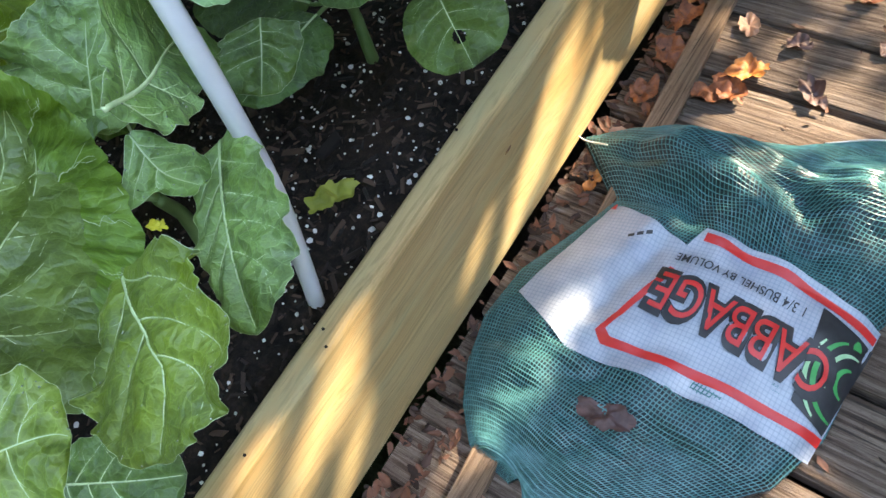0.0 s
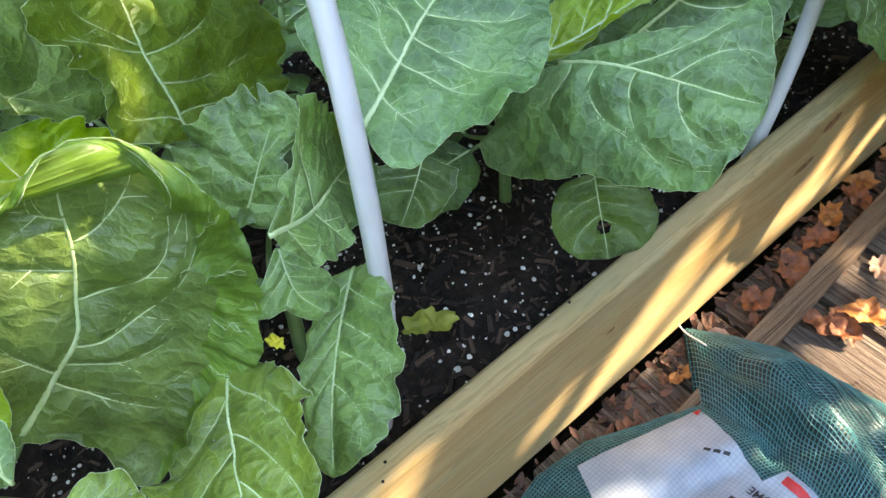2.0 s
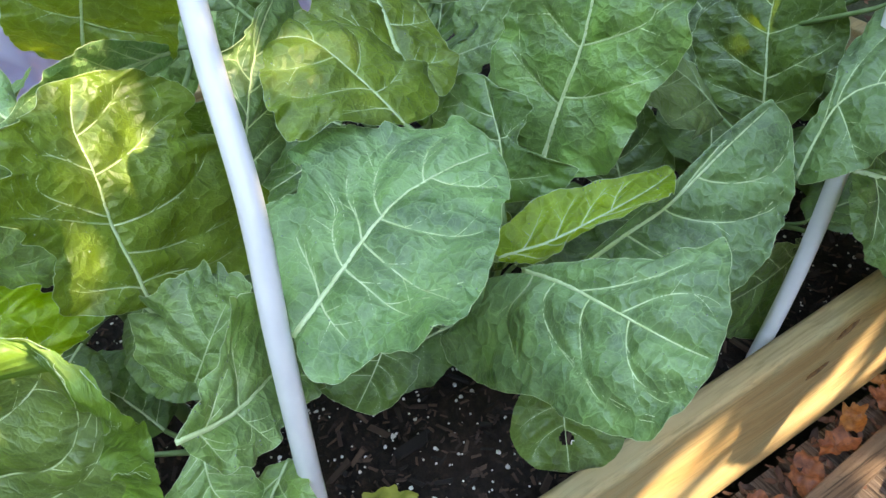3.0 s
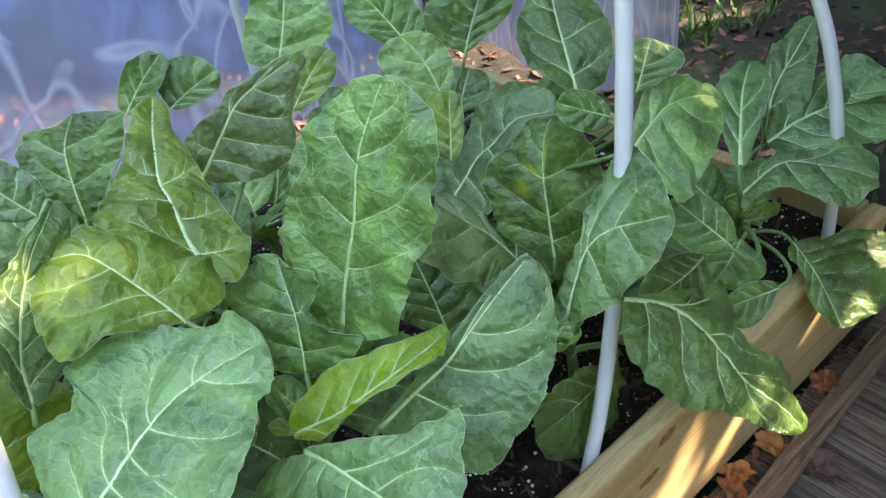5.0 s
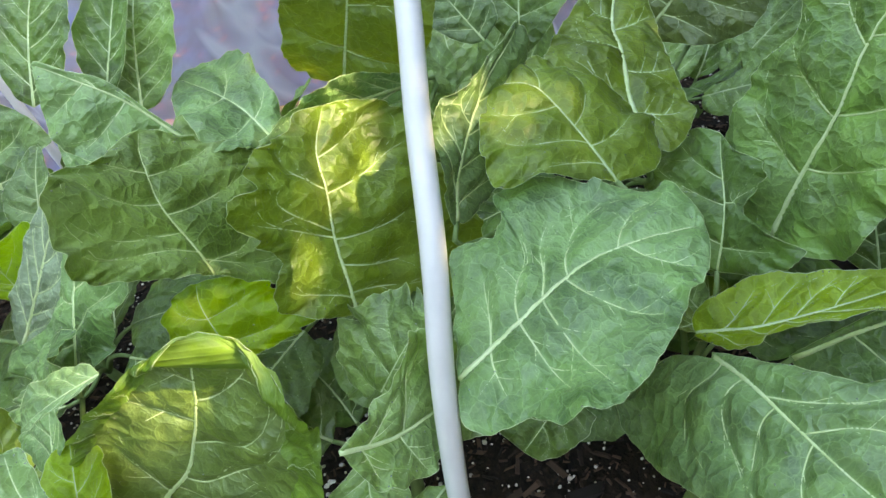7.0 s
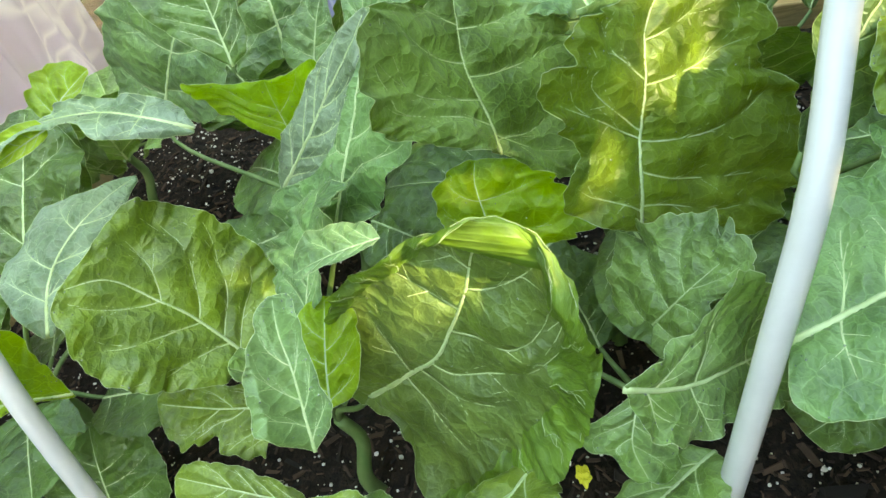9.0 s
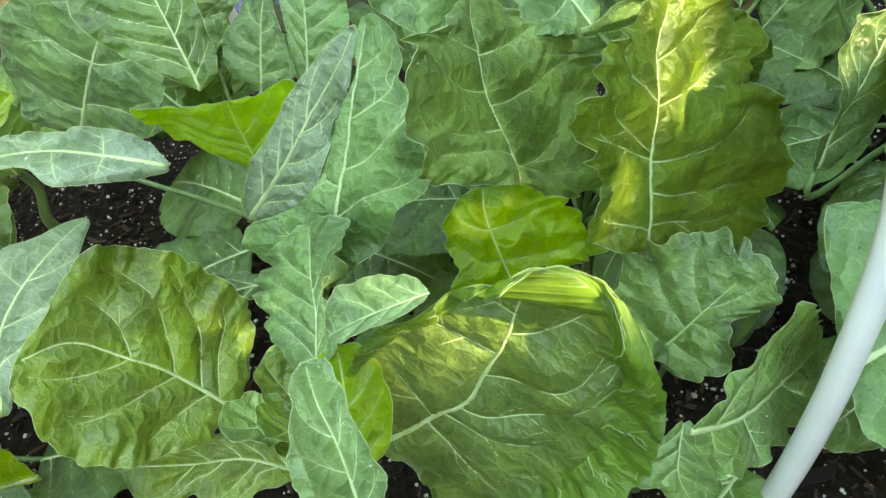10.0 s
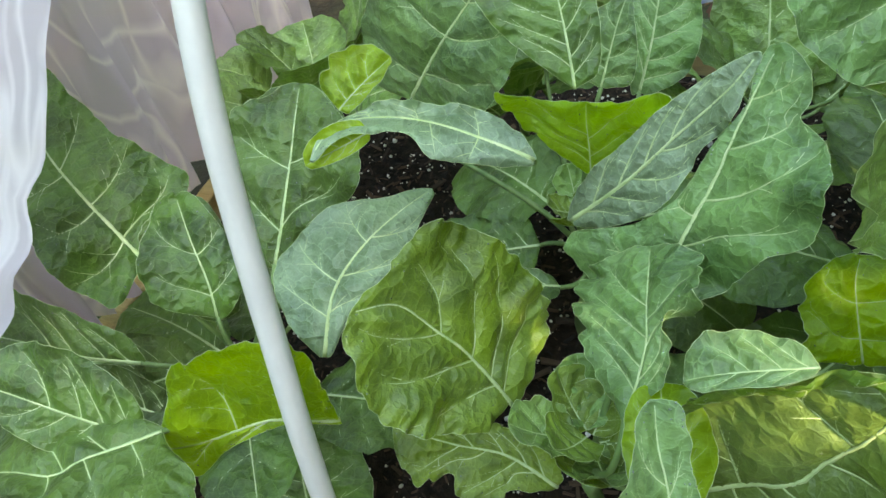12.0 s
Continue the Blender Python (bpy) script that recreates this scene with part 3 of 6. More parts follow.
def canopy(profile_xz, y0, y1, label):
    """Netting laid over the end of the bed like a tunnel."""
    pts = catmull([(x, 0, z) for x, z in profile_xz], 8)
    ny = 16
    verts, uvs = [], []
    for i, p in enumerate(pts):
        for k in range(ny + 1):
            t = k / ny
            wob = 0.012 * noise.noise((i * 0.25, t * 3, 2)) + 0.006 * noise.noise((i * 0.1, t * 12, 6))
            verts.append((p.x + wob, y0 + (y1 - y0) * t + 0.015 * noise.noise((i * 0.2, 0, 5)), p.z + wob))
            uvs.append((t * 0.4, i / len(pts)))
    m = ny + 1
    faces = [(i * m + k, (i + 1) * m + k, (i + 1) * m + k + 1, i * m + k + 1) for i in range(len(pts) - 1) for k in range(ny)]
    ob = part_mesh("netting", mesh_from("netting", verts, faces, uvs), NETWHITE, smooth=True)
    tagged(ob, label, "netting")


canopy(((-0.62, 1.02), (-0.45, 0.97), (-0.335, 0.893), (-0.245, 0.79), (-0.155, 0.725), (-0.085, 0.68), (-0.03, 0.60), (0.01, 0.46), (0.025, 0.24), (0.03, 0.02)), -0.90, -1.34,
       "white tulle insect netting laid over the end of the bed")

# ---------------------------------------------------------------- collard plants


def profile(s, peak):
    k = math.log(0.5) / math.log(peak)
    return np.sin(np.pi * np.clip(s, 0, 1) ** k) ** 0.38


def arc_table(points, per=14):
    """A smooth curve through (x, y) points, as a function of the share of its length."""
    c = np.array([(p.x, p.y) for p in catmull([(x, y, 0) for x, y in points], per)])
    d = np.concatenate([[0.0], np.cumsum(np.linalg.norm(np.diff(c, axis=0), axis=1))])
    return c, d / d[-1], float(d[-1])


class Blade:
    """One leaf's surface: s runs along the midrib, v from margin (-1) to margin (1).

    rib, left and right are shape points in millimetres, along and across the leaf."""

    def __init__(self, base, tip, roll, wl, wr, sl, sr, bend, cup, seed, ruffle=0.009, curl=0.0, frill=1.0, point=0.0, rib=(), left=(), right=(), veins_left=(), veins_right=()):
        self.curl, self.frill = curl, frill
        self.b = np.array(base, float)
        d = np.array(tip, float) - self.b
        self.len = float(np.linalg.norm(d))
        self.a = d / self.len
        s0 = np.cross(self.a, (0, 0, 1.0))
        s0 /= np.linalg.norm(s0)
        n0 = np.cross(s0, self.a)
        r = radians(roll)
        self.sd = math.cos(r) * s0 + math.sin(r) * n0
        self.n = np.cross(self.sd, self.a)
        self.wide = max(wl, wr)
        self.bend, self.cup, self.seed, self.ruffle = bend, cup, seed, ruffle
        rng = random.Random(seed * 13 + 5)
        self.waves = [(rng.uniform(0.012, 0.040), rng.uniform(0, 6.28), rng.uniform(0, 6.28)) for _ in range(11)]
        self.swell = [(rng.uniform(0.06, 0.14), rng.uniform(0, 6.28), rng.uniform(0, 6.28)) for _ in range(4)]
        self.phase = [rng.uniform(0, 6.28) for _ in range(8)]
        ends = ((0.0, 0.0), (self.len, 0.0))
        if left:
            mm = lambda pts: [(x / 1000, y / 1000) for x, y in pts]
            self.rib = arc_table([ends[0]] + mm(rib) + [ends[1]])
            self.margin = [arc_table([ends[0]] + mm(pts) + [ends[1]]) for pts in (left, right)]
        else:
            q = np.linspace(0, 1, 22)
            self.rib = arc_table([(t * self.len, 0.011 * self.len * math.sin(t * 4.2 + self.phase[0])) for t in np.linspace(0, 1, 6)])
            taper = 1 - point * np.clip((q - 0.3) / 0.7, 0, 1) ** 1.2
            self.margin = [arc_table(list(zip(q * self.len, sgn * w * profile(q, peak) * taper)), 6) for sgn, w, peak in ((-1, wl, sl), (1, wr, sr))]
        # side veins: start on the midrib, where they aim on the margin, how far they run
        count = 4 if self.len > 0.13 else 3
        self.veins = []
        for k, given in ((0, veins_left), (1, veins_right)):
            if not given:
                given = [(0.07 + 0.62 * (i + (0.0 if k else 0.4) + rng.uniform(-0.12, 0.12)) / count, 0.0, rng.uniform(0.80, 0.92)) for i in range(count)]
                given = [(a0, min(0.97, a0 + rng.uniform(0.20, 0.30) * (1.15 - 0.4 * a0)), e) for a0, _, e in given]
            self.veins += [(-1 if k == 0 else 1, a0, a1, e) for a0, a1, e in given]
        self.main, self.twig = [], []
        for sgn, a0, a1, e in self.veins:
            v = np.linspace(0, e, 16)
            self.main.append((np.clip(a0 + (a1 - a0) * v ** 1.15, 0, 0.985), sgn * v))
            for f, turn in ((rng.uniform(0.22, 0.34), 1), (rng.uniform(0.42, 0.54), -1), (rng.uniform(0.6, 0.74), 1)):
                v0 = f * e
                run = np.linspace(0, 1, 8)
                vv = v0 + (min(0.95, v0 + rng.uniform(0.22, 0.34)) - v0) * run
                ss = a0 + (a1 - a0) * vv ** 1.15 + turn * rng.uniform(0.055, 0.095) * run ** 1.1
                self.twig.append((np.clip(ss, 0, 0.985), sgn * vv))
        spine = np.linspace(0, 0.97, 40)
        self.near_main = np.concatenate([self.flat(spine, 0 * spine)] + [self.flat(np.interp(np.linspace(0, 15, 34), range(16), s), np.interp(np.linspace(0, 15, 34), range(16), v)) for s, v in self.main])
        self.near_twig = np.concatenate([self.flat(s, v) for s, v in self.twig])

    def curve(self, table, s):
        c, d, _ = table
        return np.stack([np.interp(s, d, c[:, 0]), np.interp(s, d, c[:, 1])], -1)

    def flat(self, s, v):
        """Place on the flattened leaf, in metres."""
        s, v = np.broadcast_arrays(np.asarray(s, float), np.asarray(v, float))
        left = v < 0
        av = np.abs(v)
        r = self.curve(self.rib, s)
        m = np.where(left[..., None], self.curve(self.margin[0], s), self.curve(self.margin[1], s))
        w = np.linalg.norm(m - r, axis=-1)
        run = np.where(left, self.margin[0][2], self.margin[1][2]) * s * 2 * np.pi
        ph, side = self.phase, np.where(left, 2.7, 0.0)
        tooth = 0.010 * np.sin(run / 0.083 + ph[0] + side) + 0.013 * np.sin(run / 0.031 + ph[1] + 2 * side) * np.sin(run / 0.11 + ph[2])
        tooth = tooth + 0.014 * np.abs(np.sin(run / 0.020 + ph[3] + 0.8 * np.sin(run / 0.05 + ph[5]))) * (0.35 + 0.65 * np.sin(run / 0.075 + ph[4]) ** 2)
        if self.frill > 1:
            tooth = tooth + 0.020 * self.frill * np.abs(np.sin(run / 0.058 + ph[6] + side)) + 0.006 * self.frill * np.sin(run / 0.021 + ph[1])
        stretch = 1 + tooth * self.frill * np.minimum(1, 0.09 / np.maximum(w, 0.02)) * av ** 3
        return r + (m - r) * (av * stretch)[..., None]

    def spacing(self, q, spots):
        """Distance from places on the flat leaf to the nearest of some spots."""
        flat = q.reshape(-1, 2)
        out = np.empty(len(flat))
        for i in range(0, len(flat), 2000):
            out[i:i + 2000] = np.sqrt(((flat[i:i + 2000, None, :] - spots[None]) ** 2).sum(-1)).min(1)
        return out.reshape(q.shape[:-1])

    def at(self, s, v, full=False):
        s, v = np.broadcast_arrays(np.asarray(s, float), np.asarray(v, float))
        q = self.flat(s, v)
        x, y = q[..., 0], q[..., 1]
        av, left = np.abs(v), v < 0
        ph, side = self.phase, np.where(left, 2.7, 0.0)
        run = np.where(left, self.margin[0][2], self.margin[1][2]) * s * 2 * np.pi
        t = np.clip(x / self.len, 0, 1)
        lift = self.bend * self.len * 4 * t * (1 - t) + self.cup * self.wide * np.minimum(1.3, np.abs(y) / self.wide) ** 2
        lift = lift + self.curl * np.clip((np.hypot(av, np.clip(s, 0.5, 1) * 2 - 1) - 0.72) / 0.3, 0, 1.2) ** 2
        wave = 0.6 * np.sin(run / 0.070 + ph[5] + side) + 0.45 * np.sin(run / 0.036 + ph[6] + 2 * side) + 0.22 * np.sin(run / 0.017 + ph[7] + side)
        wave = wave * (0.35 + 0.8 * np.sin(run / 0.27 + ph[3] + side) ** 2)
        w = np.minimum(1, np.abs(y) / 0.05)
        lift = lift + self.ruffle * av ** 4 * wave * w
        # quilting: the blade bulges between its veins
        far, fine = self.spacing(q, self.near_main), self.spacing(q, self.near_twig)
        puff = 1 - np.exp(-(far / 0.010) ** 1.4)
        small = 1 - np.exp(-(np.minimum(far, fine) / 0.0055) ** 1.5)
        lift = lift + (0.0062 * puff + 0.0012 * small) * (1 - 0.7 * av ** 4)
        rough = 0.0
        for wl, d, p in self.waves:
            rough = rough + np.sin((x * math.cos(d) + y * math.sin(d)) * 6.283 / wl + p)
        lift = lift + 0.00024 * rough * puff
        for wl, d, p in self.swell:
            lift = lift + 0.0030 * np.sin((x * math.cos(d) + y * math.sin(d)) * 6.283 / wl + p) * w
        pos = self.b + x[..., None] * self.a + y[..., None] * self.sd + lift[..., None] * self.n
        if full:
            return pos, q, np.exp(-far / 0.0030) + 0.5 * np.exp(-fine / 0.0020)
        return pos


def drop_shape():
    bm = bmesh.new()
    bmesh.ops.create_icosphere(bm, subdivisions=1, radius=1)
    out = ([tuple(v.co) for v in bm.verts], [tuple(v.index for v in f.verts) for f in bm.faces])
    bm.free()
    return out


DROP = drop_shape()
LEAF_COUNT = [0]
PLANTS = {}


def plant(name, crown, label, stem_r=0.010):
    x, y, z = crown
    e = empty("collard_plant", (x, y, SOIL_Z), label, "collard plant", "collard plants in the bed")
    foot = Vector((x, y, SOIL_Z - 0.02))
    top = Vector(crown)
    pts = [foot, foot.lerp(top, 0.35) + Vector((0.008, -0.006, 0)), foot.lerp(top, 0.7) + Vector((-0.006, 0.008, 0)), top]
    c = catmull(pts, 5)
    v, f = tube(c, [stem_r * (1.15 - 0.4 * i / (len(c) - 1)) for i in range(len(c))], 9)
    part_mesh("stem", mesh_from("stem", v, f), STEM, e, smooth=True)
    PLANTS[name] = (e, top)
    return e


def leaf(plant_name, base, tip, roll, wl, wr, sl=0.5, sr=0.5, bend=0.05, cup=0.1, ruffle=0.0065, material=None, holes=(), petiole=True, curl=0.0, rim=0.0, frill=1.0, point=0.0, rib=(), left=(), right=(), veins_left=(), veins_right=(), low=False):
    e, crown = PLANTS[plant_name]
    LEAF_COUNT[0] += 1
    seed = LEAF_COUNT[0]
    bl = Blade(base, tip, roll, wl, wr, sl, sr, bend, cup, seed, ruffle, curl, frill, point, rib, left, right, veins_left, veins_right)
    nu, nv = (40, 28) if low or bl.len < 0.07 else (110, 84) if left else (76, 56)
    s = np.linspace(0.0, 1.0, nu + 1)
    v = np.linspace(-1, 1, nv + 1)
    S, V = np.meshgrid(s, v, indexing="ij")
    P, flat, pale = bl.at(S, V, True)
    uv = (flat + np.array((seed * 0.37, 0.0))).reshape(-1, 2)
    m = nv + 1
    faces = []
    for i in range(nu):
        for k in range(nv):
            cs, cv = (i + 0.5) / nu, -1 + 2 * (k + 0.5) / nv
            if any(((cs - h[0]) / h[2]) ** 2 + ((cv - h[1]) / h[3]) ** 2 < 1 for h in holes):
                continue
            faces.append((i * m + k, (i + 1) * m + k, (i + 1) * m + k + 1, i * m + k + 1))
    me = mesh_from("leaf", P.reshape(-1, 3), faces, uv)
    me.attributes.new("pale", 'FLOAT', 'POINT').data.foreach_set("value", np.clip(pale, 0, 1).astype(np.float32).ravel())
    blade = part_mesh("leaf", me, material or LEAF, e, smooth=True)
    # midrib with its side veins
    verts, fcs = [], []

    def add(points, radii, sides):
        tv, tf = tube(points, radii, sides)
        tv = np.array(tv)
        mid = np.repeat(np.asarray(points), sides, axis=0)
        tv = tv - np.outer((tv - mid) @ bl.n, bl.n) * 0.55
        b = len(verts)
        verts.extend(tv)
        fcs.extend(tuple(i + b for i in f) for f in tf)
    ss = np.linspace(0, 0.97, 30)
    r0 = 0.0028 * min(1.35, max(0.40, bl.len / 0.22))
    add(bl.at(ss, 0 * ss) + bl.n * r0 * 0.15, [r0 * (1 - 0.84 * t ** 0.75) for t in ss], 6)
    for i, (sv, vv) in enumerate(bl.main):
        r = r0 * 0.40 * (1 - 0.35 * sv[0])
        add(bl.at(sv, vv) + bl.n * r * 0.2, [r * (1 - 0.80 * j / 15) for j in range(16)], 5)
    if not low:
        for sv, vv in bl.twig:
            add(bl.at(sv, vv), [r0 * 0.21 * (1 - 0.7 * j / 7) for j in range(8)], 4)
        # the pale thickened margin
        if not holes:
            rim_s = np.concatenate([np.linspace(0.0, 1.0, nu + 1), np.linspace(1.0, 0.0, nu + 1)])
            rim_v = np.concatenate([np.full(nu + 1, -1.0), np.full(nu + 1, 1.0)])
            add(bl.at(rim_s, rim_v), 0.00030, 3)
    if left:
        # dew: small drops, most of them near the margin
        rng = random.Random(seed + 900)
        dv, df = [], []
        for _ in range(int(20 + 120 * bl.len)):
            ds, dvv = rng.uniform(0.05, 0.97), rng.choice((-1, 1)) * (1 - 0.9 * rng.random() ** 2.2)
            p, r = bl.at(ds, dvv), rng.uniform(0.0005, 0.0010)
            b = len(dv)
            up = bl.n if bl.n[2] > 0 else -bl.n
            dv += [tuple(p + up * r * (0.3 + 0.9 * c[2]) + bl.a * r * c[0] + bl.sd * r * c[1]) for c in DROP[0]]
            df += [tuple(i + b for i in f) for f in DROP[1]]
        tagged(part_mesh("dew_drops", mesh_from("dew_drops", dv, df), DEW, blade, "tiny clear water drops", True), kind="stuff")
    if rim:
        # nearly flat margin band with veins, its lime colour imitating light through the leaf
        rows, half = 13, 150
        path = [(0.30 + 0.70 * i / half, -1.0) for i in range(half)] + [(1.0 - 0.78 * i / (half + 30), 1.0) for i in range(half + 31)]
        rv, ru, arc, last = [], [], 0.0, None
        for i, (ps, pv) in enumerate(path):
            turn = math.sin(math.pi * i / (len(path) - 1)) ** 0.5
            scallop = 0.030 * abs(math.sin(i * 0.115 + 1.2 * noise.noise((i * 0.03, 2.0, seed)))) + 0.012 * abs(math.sin(i * 0.41 + 0.6))
            width = rim * (1 + 0.40 * noise.noise((i * 0.045, 1.3, seed)) + 0.16 * noise.noise((i * 0.15, 4.1, seed)))
            for k in range(rows):
                q = k / (rows - 1)
                d = turn * (width * q - scallop * (1 - q) ** 2)
                p = bl.at(ps + (0.5 - ps) * d, pv * (1 - d)) + bl.n * (0.0028 + 0.0045 * math.sin(2.4 * q) * turn)
                p = p + bl.n * (0.008 * q * noise.noise(Vector(p) * 38) + 0.0045 * noise.noise(Vector(p) * 75) + 0.004 * (1 - q) * math.sin(i * 0.23 + 2 * noise.noise((i * 0.05, 7.0, seed))) * turn)
                if k == 0:
                    arc += 0.0 if last is None else float(np.linalg.norm(p - last))
                    last = p
                rv.append(tuple(p))
                ru.append((arc, d * 0.12))
        rf = [(i * rows + k, (i + 1) * rows + k, (i + 1) * rows + k + 1, i * rows + k + 1) for i in range(len(path) - 1) for k in range(rows - 1)]
        part_mesh("rolled_margin", mesh_from("rolled_margin", rv, rf, ru), MARGINLIT, blade, "lime green leaf margin coloured as lit from behind", True)
        grid = np.array(rv).reshape(len(path), rows, 3)
        rng = random.Random(seed + 70)
        for c in range(40, len(path) - 40, 26):
            for lean, first, thick in ((rng.uniform(-0.4, 0.4), rows - 1, 0.00045), (rng.uniform(-0.9, -0.5), 8, 0.00026), (rng.uniform(0.5, 0.9), 6, 0.00026)):
                cells = [(int(c + rng.uniform(-0.8, 0.8) + lean * (first - k)), k) for k in range(first, 1, -1)]
                add(np.array([grid[min(max(i, 0), len(path) - 1), k] for i, k in cells]) + bl.n * 0.0003, [thick * (1 - 0.6 * j / len(cells)) for j in range(len(cells))], 4)
    part_mesh("vein", mesh_from("vein", verts, fcs), VEIN, blade, "pale green raised midrib, veins and margin", True)
    if petiole:
        b = Vector(bl.b)
        far = (b - crown).length
        p1 = crown + Vector((0, 0, 0.25 * far)) + (b - crown) * 0.2
        p2 = b - Vector(bl.a) * min(0.10, 0.4 * far)
        pp = bezier(crown, p1, p2, b, 10)
        tv, tf = tube(pp, [0.0042 - 0.0014 * i / 10 for i in range(11)], 7)
        part_mesh("petiole", mesh_from("petiole", tv, tf), STEM, blade, "pale green leaf stalk", True)
    return blade


plant("collard_front", (-0.22, -0.03, 0.42), "collard plant with broad blue-green leaves beside a white hoop")
plant("collard_stem", (-0.25, 0.34, 0.36), "collard plant with big veined leaves and a bare lower stem", 0.009)
plant("collard_near", (-0.14, 0.72, 0.38), "collard plant with a holed leaf hanging over the front board")
plant("collard_far", (-0.40, 0.88, 0.42), "collard plant with sunlit upright leaves behind a hoop")
plant("collard_end", (-0.13, 1.14, 0.34), "collard plant with drooping blue-green leaves at the bed's corner")
plant("collard_back", (-0.52, 0.36, 0.46), "collard plant with yellow-green pointed leaves near the netting")
plant("collard_rear", (-0.60, 0.92, 0.50), "tall thin collard plant by the end board", 0.010)
plant("collard_left", (-0.44, -0.06, 0.48), "collard plant with a yellow-green sunlit leaf")
plant("collard_row", (-0.52, -0.44, 0.42), "collard plant with puckered upright leaves and one pale underside")
plant("collard_heart", (-0.20, -0.37, 0.42), "collard plant with a tight young heart and a large cupped leaf")
plant("collard_west", (-0.24, -0.80, 0.42), "collard plant with lime and dark leaves beside the netting")
leaf("collard_stem", (-0.260, 0.442, 0.565), (-0.266, 0.585, 0.847), -14, 0.121, 0.093, bend=0.05, cup=0.1, rib=((80, 1), (146, 3), (218, -8), (265, -6)), left=((-5, -7), (-10, -41), (19, -70), (59, -94), (97, -97), (154, -95), (199, -74), (234, -84), (269, -65), (300, -42), (315, -16)), right=((-1, 6), (5, 41), (26, 78), (53, 95), (98, 95), (151, 106), (194, 117), (217, 101), (252, 101), (286, 84), (312, 45), (320, 11)), veins_left=((0.24, 0.46, 0.87), (0.45, 0.62, 0.93), (0.67, 0.81, 0.93), (0.81, 0.88, 0.92)), veins_right=((0.27, 0.49, 0.93), (0.46, 0.7, 0.93), (0.7, 0.85, 0.79), (0.83, 0.94, 0.76)), material=LEAF)
leaf("collard_front", (-0.110, 0.078, 0.662), (-0.170, 0.323, 0.696), -1, 0.173, 0.108, bend=0.05, cup=0.1, rib=((68, -9), (127, -22), (158, -24), (210, -12)), left=((2, -8), (30, -67), (58, -118), (88, -109), (114, -109), (123, -146), (150, -148), (180, -131), (226, -90), (241, -61), (263, -59), (260, -12)), right=((-2, 5), (-16, 42), (10, 63), (30, 71), (44, 96), (66, 110), (89, 115), (113, 110), (143, 96), (188, 67), (222, 44), (244, 20)), veins_left=((0.14, 0.43, 0.58), (0.27, 0.55, 0.66), (0.38, 0.74, 0.55), (0.5, 0.79, 0.81), (0.7, 0.88, 0.74)), veins_right=((0.14, 0.25, 0.67), (0.27, 0.43, 0.74), (0.38, 0.49, 0.89), (0.49, 0.73, 0.81), (0.73, 0.88, 0.81)), petiole=False, material=WAXY)
leaf("collard_stem", (-0.099, 0.298, 0.607), (0.100, 0.332, 0.654), -32, 0.083, 0.110, bend=0.08, cup=-0.3, rib=((57, -3), (119, 0), (161, 2), (188, 2)), left=((-2, -3), (40, -18), (67, -28), (112, -49), (148, -74), (165, -91), (185, -62), (202, -20)), right=((0, 3), (-35, 23), (-47, 56), (-61, 107), (-16, 115), (40, 105), (82, 94), (125, 94), (165, 85), (187, 72), (201, 43), (208, 12)), veins_left=((0.38, 0.78, 0.71), (0.6, 0.88, 0.85)), veins_right=((0.07, 0.67, 0.71), (0.24, 0.93, 0.67), (0.45, 0.83, 0.82), (0.65, 0.97, 0.76)), petiole=False, material=WAXY)
leaf("collard_stem", (-0.161, 0.311, 0.566), (-0.114, 0.502, 0.612), -1, 0.049, 0.051, bend=0.05, cup=0.5, rib=((52, 19), (103, 23), (156, 19)), left=((-2, -7), (6, -20), (51, -34), (118, -23), (176, -10), (199, -10)), right=((0, 9), (40, 62), (78, 60), (117, 55), (164, 57), (195, 18)), petiole=False, material=YOUNGLIT)
leaf("collard_near", (-0.126, 0.393, 0.530), (-0.097, 0.618, 0.654), -45, 0.018, 0.135, bend=0.05, cup=0.1, rib=((57, 3), (108, 8), (185, 2)), left=((1, -4), (54, -6), (126, -7), (197, -11), (254, -6)), right=((-3, 4), (5, 44), (21, 96), (50, 123), (91, 119), (142, 114), (199, 88), (239, 53), (258, 22)), veins_left=((0.46, 1.02, 0.55),), veins_right=((0.22, 0.58, 0.76), (0.4, 0.76, 0.92), (0.58, 0.89, 0.9)), point=0.25, material=TEALLEAF)
leaf("collard_near", (-0.050, 0.727, 0.536), (0.131, 0.896, 0.269), -21, 0.133, 0.085, bend=0.1, cup=-0.25, rib=((53, -19), (104, -14), (156, 8), (203, 19), (286, 10)), left=((1, -4), (51, -39), (103, -78), (159, -130), (146, -66), (171, -45), (234, -46), (305, -63), (321, -35), (364, -16)), right=((-1, 5), (9, 44), (30, 72), (54, 76), (64, 89), (124, 93), (171, 74), (221, 61), (285, 47), (348, 14)), veins_left=((0.14, 0.4, 0.77), (0.33, 0.73, 0.87), (0.5, 0.96, 0.71)), veins_right=((0.07, 0.25, 0.92), (0.2, 0.45, 0.81), (0.38, 0.57, 0.81), (0.54, 0.78, 0.87)), holes=((0.25, -0.54, 0.055, 0.16),), material=GREENLEAF)
